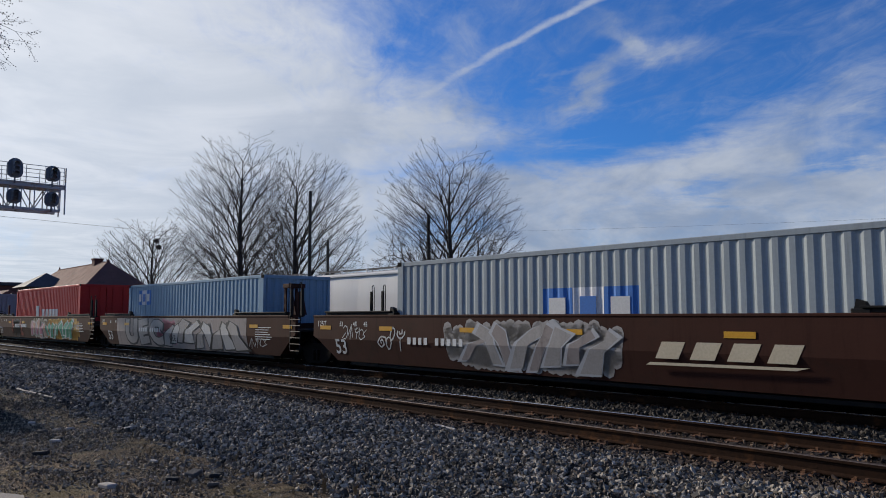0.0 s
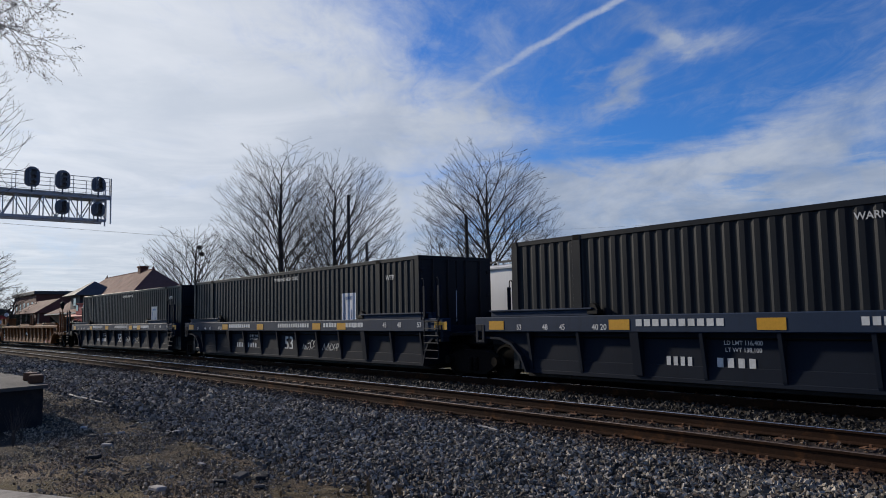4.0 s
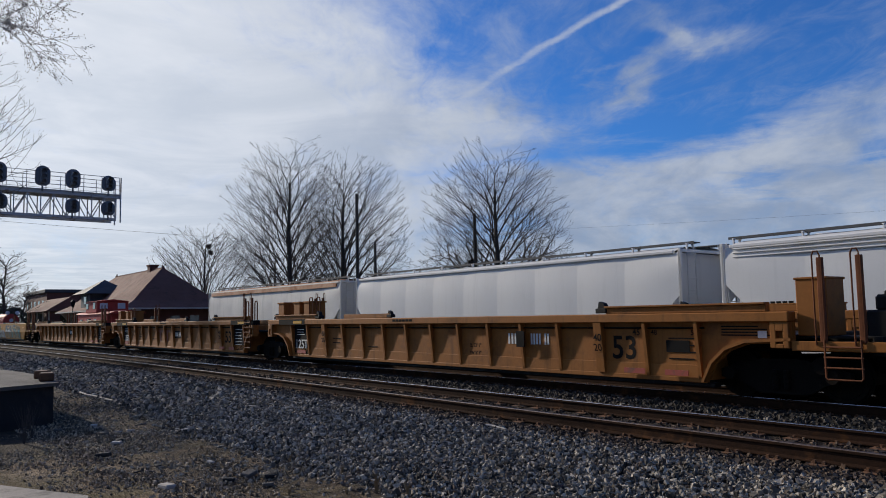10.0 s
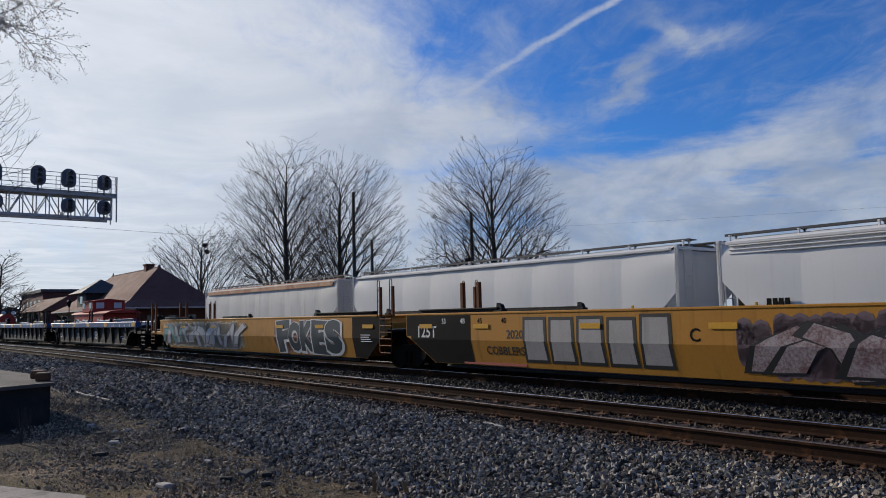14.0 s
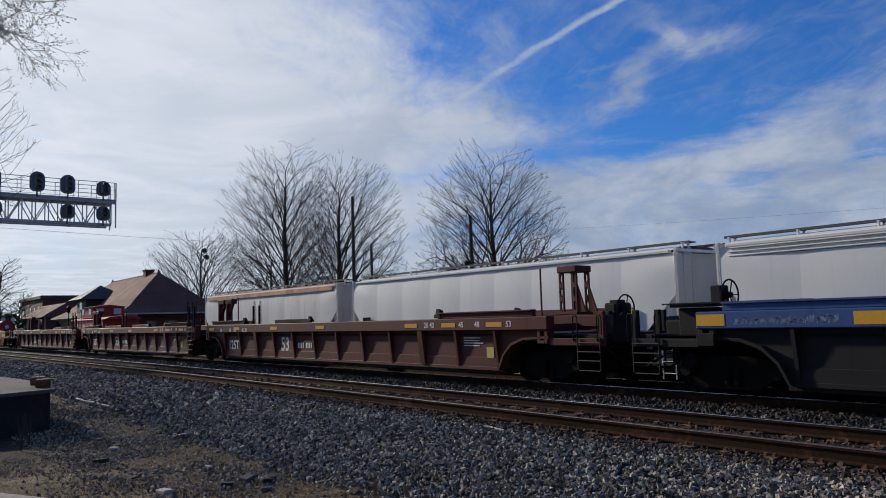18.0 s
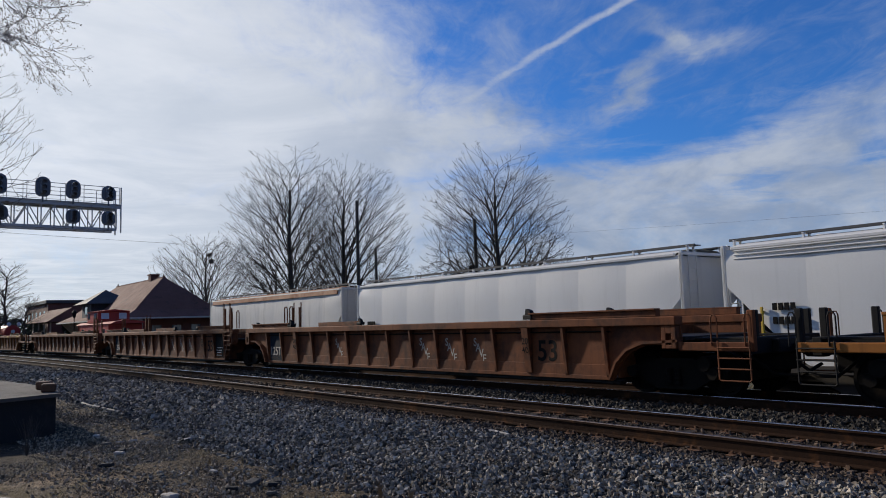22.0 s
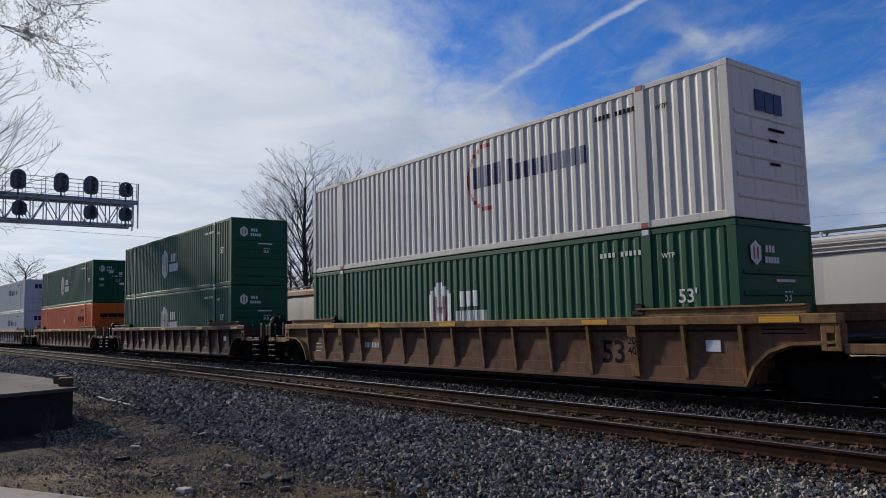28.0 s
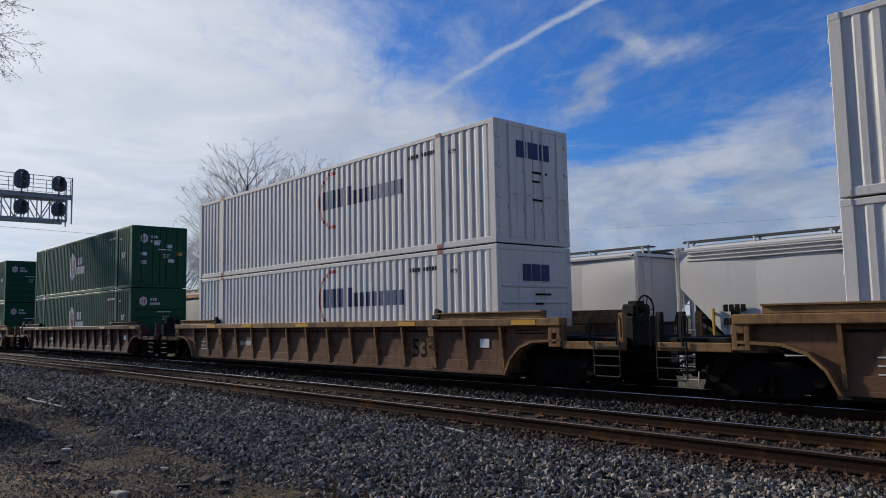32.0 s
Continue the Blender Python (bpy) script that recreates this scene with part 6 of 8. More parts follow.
            shards(c, -321.3 - mid, -316.0 - mid, 0.32, 1.45, 9, (P_MAUVEPALE,), P_BLACKG, 65, thick=1.7)
            big53(c, -322.45 - mid, 1.04, M_DARKTXT, -1.506, 0.24, "C")
            lettering("tag", "LISTEN.", 0.2, P_BLACKG, c, c1 - 2.27, -1.512, 1.10, label="black handwritten word")
            lettering("tag", "PERSONAL-SPACE.", 0.16, P_BLACKG, c, c1 - 2.40, -1.508, 0.80, label="black handwritten words")
            lettering("tag", "KPS-2020", 0.15, P_BLACKG, c, c1 - 2.56, -1.425, 0.50, label="black handwritten mark")
        else:
            sprayed_field(c, c0 + 0.6, c0 + 9.4, P_CREAMG, 66)
            sprayed_field(c, -339.3 - mid, -334.8 - mid, P_PALEREDG, 67)
            shards(c, c0 + 0.6, c0 + 3.4, 0.35, 1.42, 6, (P_TEALG, P_SILVERG), P_PURPLEG, 66)
            shards(c, c0 + 3.9, c0 + 9.2, 0.32, 1.42, 9, (P_CHALKG, P_SILVERG), P_PURPLEG, 67, thick=1.4)
            sprayed_word(c, "FOKES", -339.1 - mid, -334.9 - mid, 0.32, 1.44, P_INKG, P_WHITEG, 68, fat=0.07, rim=0.05, lap=1.2)
            number_bars(c, c0 + 3.3, c0 + 4.6, 1.1, 1.26, M_WHITE, -1.518)
    # slate three-unit wagon with blue chord
    e = [-353.2, -374.0, -393.1, -414.1]
    for i, (u1, u0) in enumerate(zip(e, e[1:])):
        c = unit("slate-grey ribbed well wagon with a blue top chord, empty", u0, u1, ("ac", "aa", "ca")[i], P_SLATE, chord=P_BLUETOP, chord_h=0.30, ribs=12, gear=True, low_ends=True, furniture=[("hoop+", -0.9, -1.2, M_BLACK), ("wheel-", -0.2, -0.7, M_BLACK)])
        c0, c1 = c["c0"], c["c1"]
        big53(c, bay(c, 6), 0.72, M_WHITE)
        if i < 2:
            lettering("truck_capacity", "125-T", 0.3, M_WHITE, c, bay(c, 0), -1.372, 0.7)
        else:
            tag_scrawl(c, bay(c, -1) - 0.5, bay(c, -1) + 0.5, 0.45, 1.0, P_WHITEG, 75, -1.37)
        for x, tx in ((c1 - 3.9, "20 / 40"), (c1 - 2.7, "45"), (c1 - 1.9, "48"), (c1 - 1.0, "53")):
            lettering("length_mark", tx, 0.12, M_WHITE, c, x, -1.534, 1.30)
        reflectors(c, [c0 + 0.3, c0 + 3.0, c0 + 6.2, c0 + 9.4, c0 + 13.0, c1 - 0.4], 1.35, -1.534, 0.55, 0.2)
        stencil(c, c1 - 3.1, c1 - 2.3, 0.4, 0.75, 4, M_WHITE, -1.37)
        if i < 2:
            sprayed_field(c, bay(c, 0) + 0.75, bay(c, 6 if i == 0 else 4), P_DUSKG, 70 + i, -1.3625, 0.30, 1.18)
            for k in range(1, 5):
                tag_scrawl(c, bay(c, k) - 0.45, bay(c, k) + 0.35, 0.5, 1.0, P_INKG, 72 + k + 9 * i, -1.3655, 0.03)
        tag_scrawl(c, c0 + 0.75, c0 + 2.5, 1.26, 1.42, P_BLUEG, 71 + i, -1.532, 0.012)
    # red oxide three-unit wagon
    e = [-414.1, -436.1, -455.9, -477.3]
    for i, (u1, u0) in enumerate(zip(e, e[1:])):
        c = unit("red-oxide ribbed well wagon, empty, with white markings", u0, u1, ("ac", "aa", "ca")[i], P_OXIDE, chord=P_OXIDE, chord_h=0.30, ribs=12, low_ends=True,
                 furniture=([("hook+", 0.37, -0.5, P_OXIDE), ("pole+", -0.2, -1.2, P_OXIDE), ("pole+", -0.75, -1.2, P_OXIDE)] if i else [("bracket+", 0.46, -1.1, P_OXIDE), ("pole+", -0.45, -1.2, P_OXIDE)])
                 + ([("hook-", 0.07, -0.5, P_OXIDE), ("pole-", -1.9, -1.2, P_OXIDE), ("pole-", -2.5, -1.2, P_OXIDE)] if i < 2 else [("hook-", -1.6, -0.5, P_OXIDE), ("post-", -2.4, -0.9, P_OXIDE)]))
        c0, c1 = c["c0"], c["c1"]
        big53(c, bay(c, 3), 0.76, M_WHITE)
        if i < 2:
            lettering("truck_capacity", "125T", 0.34, M_WHITE, c, bay(c, 0), -1.372, 0.7)
            for dx, tx in ((-0.9, "53"), (0.0, "48"), (0.45, "45"), (1.35, "40 20")):
                lettering("length_mark", tx, 0.14, M_WHITE, c, bay(c, 0) + dx, -1.536, 1.28)
        number_bars(c, bay(c, 4) - 0.5, bay(c, 4) + 0.5, 0.66, 0.84, M_WHITE, -1.37, 9)
        for x, tx in ((c1 - 4.2, "20 40"), (c1 - 2.9, "45"), (c1 - 2.3, "48"), (c1 - 1.2, "53")):
            lettering("length_mark", tx, 0.14, M_WHITE, c, x, -1.534, 1.34)
        reflectors(c, [c0 + 0.6, c0 + 3.1, c0 + 6.3, c0 + 9.6, c1 - 5.0, c1 - 3.4, c1 - 1.7], 1.34, -1.534)
        stencil(c, c1 - 3.0, c1 - 2.2, 0.8, 1.05, 4, M_WHITE, -1.37)
        plate("notice", c1 - 2.15, c1 - 1.9, 0.55, 0.8, -1.37, M_YELLOWP, c)
    # low yellow single wagon
    c = unit("yellow low slab-sided well wagon with silver graffiti", -500.8, -477.3, "cc", P_TTXNEW, ribbed=False, standalone=True, low=True)
    slab_marks(c, M_DARKTXT)
    mid = c["u"]
    sprayed_field(c, -492.0 - mid, -488.6 - mid, P_SILVERG, 81)
    sprayed_word(c, "LRIX", -491.9 - mid, -487.9 - mid, 0.34, 1.38, P_BLACKG, P_WHITEG, 81, fat=0.05, rim=0.05)
    lettering("tag", "2021", 0.17, P_BLACKG, c, -487.6 - mid, -1.49, 0.70, label="black handwritten number")
    # the owner's faded red mark: a long bar, two slanted legs and crossed chevrons
    g = G()
    for pts in (((-487.2, 1.10), (-485.9, 1.10), (-485.85, 0.92), (-487.15, 0.92)), ((-486.95, 0.92), (-486.7, 0.92), (-486.62, 0.885), (-486.87, 0.885)), ((-486.3, 0.92), (-486.05, 0.92), (-486.0, 0.885), (-486.25, 0.885)),
                ((-485.85, 1.10), (-485.62, 1.10), (-485.3, 0.885), (-485.55, 0.885)), ((-485.15, 1.10), (-484.95, 1.10), (-485.3, 0.885), (-485.5, 0.885))):
        g.v += [(a - mid, -1.506, b) for a, b in pts]
        g.f.append(tuple(range(len(g.v) - 4, len(g.v))))
    for pts in (((-486.87, 0.875), (-486.62, 0.875), (-486.5, 0.5), (-486.75, 0.5)), ((-486.25, 0.875), (-486.0, 0.875), (-485.88, 0.5), (-486.13, 0.5)), ((-485.5, 0.875), (-485.3, 0.875), (-484.95, 0.5), (-485.2, 0.5)), ((-485.55, 0.875), (-485.3, 0.875), (-485.65, 0.5), (-485.9, 0.5))):
        g.v += [(a - mid, skin(b, -1.507), b) for a, b in pts]
        g.f.append(tuple(range(len(g.v) - 4, len(g.v))))
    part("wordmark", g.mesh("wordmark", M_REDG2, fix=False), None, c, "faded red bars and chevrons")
    # rusted three-unit wagon
    e = [-500.8, -522.5, -542.1, -563.2]
    for i, (u1, u0) in enumerate(zip(e, e[1:])):
        c = unit("rust-brown ribbed well wagon, empty, heavily weathered", u0, u1, ("ac", "aa", "ca")[i], P_TTXRUST, low_ends=True, brake=i > 0, ladder_mat=P_TTXRUST, furniture=([("hoop-", -3.1, -1.36, P_TTXRUST), ("hoop-", -3.5, -1.36, P_TTXRUST)] if i < 2 else []) + ([("hoop+", -0.5, -1.36, P_TTXRUST), ("hoop+", 0.14, -1.36, P_TTXRUST)] if i else []))
        c0, c1 = c["c0"], c["c1"]
        big53(c, bay(c, -2), 0.8)
        marks20_40(c, M_DARKTXT)
        if i < 2:
            plate("black_panel", bay(c, 0) - 0.45, bay(c, 0) + 0.45, 0.3, 1.32, -1.368, P_NAVY, c)
            lettering("truck_capacity", "125T", 0.30, P_MUTED, c, bay(c, 0), -1.378, 0.66)
        if i == 1:
            plate("black_panel", bay(c, -1) - 0.5, bay(c, -1) + 0.5, 0.3, 1.32, -1.368, M_PLATE, c)
            stencil(c, bay(c, -1) - 0.35, bay(c, -1) + 0.3, 0.4, 0.8, 4, M_WHITE, -1.378)
        if i == 2:
            lettering("tag", "9 26", 0.22, P_MUTED, c, bay(c, 0), -1.363, 0.86, label="white chalked number")
            lettering("tag", "10 4", 0.22, P_MUTED, c, bay(c, 1), -1.363, 0.86, label="white chalked number")
        for q in (4, 8, 9, 10):
            for k, ch in enumerate("SAVE"):
                lettering("tag", ch, 0.20, P_MUTED, c, bay(c, q) - 0.20 + 0.11 * k, -1.363, 1.0 - 0.13 * k, label="white sprayed letter")
    c = unit("weathered golden-brown ribbed well wagon, empty", -586.65, -563.2, "cc", P_TTX, standalone=True, panel=P_TTXRUST)
    ends_marks(c, 2)
    xr, st = rib_x(c, -4), c["step"]
    part("logo_panel", G().box(xr - 1.62 * st, xr - 0.04, -1.376, -1.36, 0.55, 1.17), P_TTXNEW, c, "yellow panel")
    g = G()
    for k in (1.22, 0.74):
        x = xr - k * st
        g.box(x, x + 0.40 * st, -1.384, -1.376, 1.0, 1.10).box(x + 0.14 * st, x + 0.26 * st, -1.384, -1.376, 0.64, 1.0)
    for k in (0.32, 0.20):
        x = xr - k * st
        g.prism([(x, 1.10), (x + 0.08, 1.10), (x + 0.22, 0.87), (x + 0.08, 0.64), (x, 0.64), (x + 0.14, 0.87)], -1.384, -1.376)
    part("logo_mark", g, M_REDCAST, c, "dark red bars and chevrons")
    # single wagons with stacked containers
    cuts = [-586.65, -609.9, -632.85, -656.4, -680.0, -703.55, -727.1, -750.7, -774.3, -797.9]
    fronts = [-590.3, -613.2, -636.5, -660.1, -683.75, -707.3, -730.9, -754.4, -778.0]
    stacks = [("W", "A", "weathered"), ("Wd", "O", "weathered"), ("C", "G", "weathered"), ("G", "G", "maroon"), ("Gd", "Od", "weathered"), ("W", "W", "sprayed"), ("Wd", "W", "weathered"), ("Gd", "G", "maroon"), ("G", "G", "weathered")]
    names = {"W": ("white", C_WHITE), "A": ("faded amber", C_AMBER), "O": ("orange", C_ORANGE), "C": ("stained white", C_CREAM), "G": ("dark green", C_GREEN)}
    for i, (top, bot, look_) in enumerate(stacks):
        u1, u0 = cuts[i], cuts[i + 1]
        body = P_MAROON if look_ == "maroon" else P_TTXOLD
        c = unit("maroon ribbed well wagon with stacked containers" if body is P_MAROON else "weathered tan ribbed well wagon with stacked containers", u0, u1, "cc", body, standalone=True, panel=P_MAROON if body is P_MAROON else P_OLDPANEL)
        ends_marks(c, 10 + i)
        if look_ == "sprayed":
            graffiti(c, c["c0"] + 5.5, c["c0"] + 14.5, 0.34, 1.28, 12, P_SILVERG, P_BLACKG, 77, y=-1.378, shade=P_WHITEG)
        uf = fronts[i]
        for lev, k in ((0, bot), (1, top)):
            nm, mat = names[k[0]]
            cast = M_REDCAST if k[0] in "WC" else M_PANEL if k[0] == "G" else M_TRUCK
            b = load(nm + " corrugated 53-foot container " + ("stacked on another" if lev else "in the well"), uf, mat, lev, front="doors" if k.endswith("d") else "panel", castings=cast, pitch=0.27)
            stack_marks(b, k[0], k.endswith("d"))


M_YELLOWP = material("yellow_notice", (0.5, 0.42, 0.10), 0.5, bump=0.0)


def ends_marks(c, seed):
    """Stencils and chord reflectors of the ribbed single wagons."""
    c0, c1 = c["c0"], c["c1"]
    big53(c, bay(c, -3), 0.78, M_DARKTXT)
    marks20_40(c, M_DARKTXT)
    reflectors(c, [c0 + 3.4, c0 + 6.2, c0 + 9.8, c1 - 5.0, c1 - 1.0], 1.41, -1.533, 0.7, 0.10)
    plate("data_plate", c1 - 2.5, c1 - 2.2, 0.85, 1.05, -1.37, M_PLATE if seed == 2 else M_PANEL, c)
    number_bars(c, bay(c, 3) - 0.4, bay(c, 3) + 0.4, 0.75, 0.9, M_WHITE, -1.37, 10, M_PLATE if seed == 2 else None)
    stencil(c, c0 + 2.2, c0 + 2.7, 0.4, 0.9, 4, M_WHITE, -1.37, seed)
    stencil(c, c1 - 1.4, c1 - 0.5, 1.14, 1.28, 2, M_DARKTXT, -1.365, seed)


def slab_marks(c, mat):
    c0, c1 = c["c0"], c["c1"]
    big53(c, c1 - 3.3, 0.70, mat, -1.508, 0.40)
    plate("data_plate", c1 - 2.75, c1 - 2.05, 0.62, 0.88, -1.502, M_PLATE, c)
    number_bars(c, c0 + 3.0, c0 + 4.6, 0.88, 1.04, M_WHITE, -1.503, 10, M_PLATE)
    reflectors(c, [c0 + 0.4, c0 + 3.2, c0 + 6.2, c0 + 9.6, c0 + 12.8, c1 - 4.8], 1.14, -1.507, 0.5, 0.12)
    reflectors(c, [c1 - 0.75], 1.12, -1.507, 0.6, 0.24)
    plate("notice", c1 - 0.25, c1 - 0.02, 0.98, 1.22, -1.503, M_PANEL, c)
    for x, tx in ((c1 - 3.9, "45"), (c1 - 3.4, "48"), (c1 - 2.1, "53")):
        lettering("length_mark", tx, 0.11, M_WHITE, c, x, -1.506, 1.28)
    stencil(c, c1 - 4.6, c1 - 3.9, 0.6, 1.2, 6, M_WHITE, -1.503)
    ys = skin(0.52, -1.5)
    g = G().box(c0 + 1.8, c0 + 4.2, ys - 0.006, ys + 0.01, 0.52, 0.532).box(c1 - 4.4, c1 - 2.0, ys - 0.006, ys + 0.01, 0.52, 0.532)
    part("paint_line", g, M_WHITE, c)


def stack_marks(b, k, doors):
    if k in "WC":
        wall_marks("navy_wordmark", word(0.75, 1.9, 1.6, 2.15, 3, 0.22) + word(2.05, 4.7, 1.6, 2.15, 9, 0.32, (0,)), M_NAVY, b, pitch=0.27)
        wall_marks("red_arc", ring_marks(1.35, 1.85, 0.85, 0.07, 0, 0), M_RED, b, pitch=0.27)
        wide = 0.34 if doors else 0.27
        for q in range(3):
            y = (q - 1) * wide * 1.2
            part("end_mark", G().box(8.088, 8.098, y - wide / 2, y + wide / 2, 2.06, 2.46), M_NAVY, b)
        for z, w in ((1.72, 0.5), (1.5, 0.22), (1.05, 0.3)):
            plate("end_notice", -0.05, w, z, z + 0.05, 8.09, M_DARKTXT, b, "", "front")
    elif k == "G":
        wall_marks("white_hexagon", hexagon(-0.8, 1.5, 1.0, 1.45), M_WHITE, b, pitch=0.27)
        wall_marks("red_mark", [(-1.1, -0.92, 1.1, 1.85), (-0.68, -0.5, 1.1, 1.85), (-0.92, -0.68, 1.4, 1.56)], M_RED, b, pitch=0.27)
        wall_marks("white_wordmark", word(0.05, 0.85, 1.55, 1.95, 3, 0.2) + word(-0.1, 1.2, 1.05, 1.45, 5, 0.2), M_WHITE, b, pitch=0.27)
        logo = G()
        hexa = [(-0.75 + 0.2 * math.sin(1.0472 * k), 2.3 + 0.23 * math.cos(1.0472 * k)) for k in range(6)]
        logo.v += [(8.094, y, z) for y, z in hexa]
        logo.f.append((0, 5, 4, 3, 2, 1))
        part("end_logo", logo.mesh("end_logo", M_WHITE, fix=False), None, b, "white hexagon")
        plate("end_logo_mark", -0.83, -0.79, 2.19, 2.41, 8.095, M_RED, b, "", "front")
        plate("end_logo_mark", -0.71, -0.67, 2.19, 2.41, 8.095, M_RED, b, "", "front")
        for q in range(3):
            plate("end_wordmark", -0.42 + q * 0.11, -0.35 + q * 0.11, 2.32, 2.45, 8.09, M_WHITE, b, "", "front")
        for q in range(5):
            plate("end_wordmark", -0.45 + q * 0.1, -0.38 + q * 0.1, 2.12, 2.24, 8.09, M_WHITE, b, "", "front")
        plate("end_notice", -0.1, 0.55, 1.78, 1.83, 8.09, M_WHITE, b, "", "front")
        lettering("length_number", "53'", 0.26, M_WHITE, b, 7.0, -1.292, 1.55)
        lettering("length_number", "53'", 0.2, M_WHITE, b, 8.09, 0.3, 1.5, "front")
        if doors:
            for y, z in ((-0.9, 1.5), (-0.9, 1.1), (0.3, 1.9), (0.4, 1.2), (0.8, 1.55), (-0.3, 2.0)):
                plate("door_sticker", y, y + 0.28, z, z + 0.16, 8.08, M_PANEL if y < 0.7 else M_GOLD, b, "", "front")
    else:
        wall_marks("dark_wordmark", word(4.2, 5.9, 1.75, 2.05, 9, 0.15) + [(4.2, 5.9, 1.66, 1.70)], M_DARKTXT, b, pitch=0.27)
        plate("end_mark", -0.85, 0.85, 1.95, 2.2, 8.09, M_DARKTXT, b, "", "front")
        plate("end_mark", -0.85, 0.85, 1.85, 1.89, 8.09, M_DARKTXT, b, "", "front")
        g = G().prism([(-0.2, 1.8), (0, 2.05), (0.2, 1.8), (0, 1.55)], -1.296, -1.29)
        part("warning_diamond", g, M_PANEL, b)
    number_bars(b, 4.9, 6.0, 2.42, 2.52, M_WHITE if k in "G" else M_DARKTXT, -1.29, 10)
    lettering("wide_mark", "WTP", 0.1, M_WHITE if k == "G" else M_DARKTXT, b, 6.6, -1.292, 2.35)


consist()

# ---- standing hopper wagons ----
H_WHITE = material("hopper_white_paint", (0.64, 0.63, 0.605), 0.5, 0.0, (0.60, 0.59, 0.565), 5.0, 0.6, 0.04, stain=(0.45, 0.42, 0.38), stain_lo=0.72, stain_hi=0.92, streaks=0.10, spec=0.25)
H_RUSTY = paint("hopper_rusted_roof", (0.44, 0.25, 0.15), 0.75, 1.0, (0.22, 0.075, 0.028), stain_scale=0.9)
H_AGED = paint("hopper_aged_white", (0.62, 0.60, 0.56), 0.6, 0.25, (0.42, 0.28, 0.14), stain_scale=0.35)
# grime together with the shade below the body, put into one dark colour
H_GRIMESHADE = material("hopper_grime_and_shade", (0.03, 0.028, 0.026), 0.85, 0.0, (0.05, 0.042, 0.035))
H_WALK = material("dark_galvanised_grating", (0.035, 0.037, 0.042), 0.7, 0.0, (0.06, 0.06, 0.062))
H_DARK = material("hopper_shadow_grey", (0.16, 0.17, 0.18), 0.6, 0.0, (0.10, 0.10, 0.11))


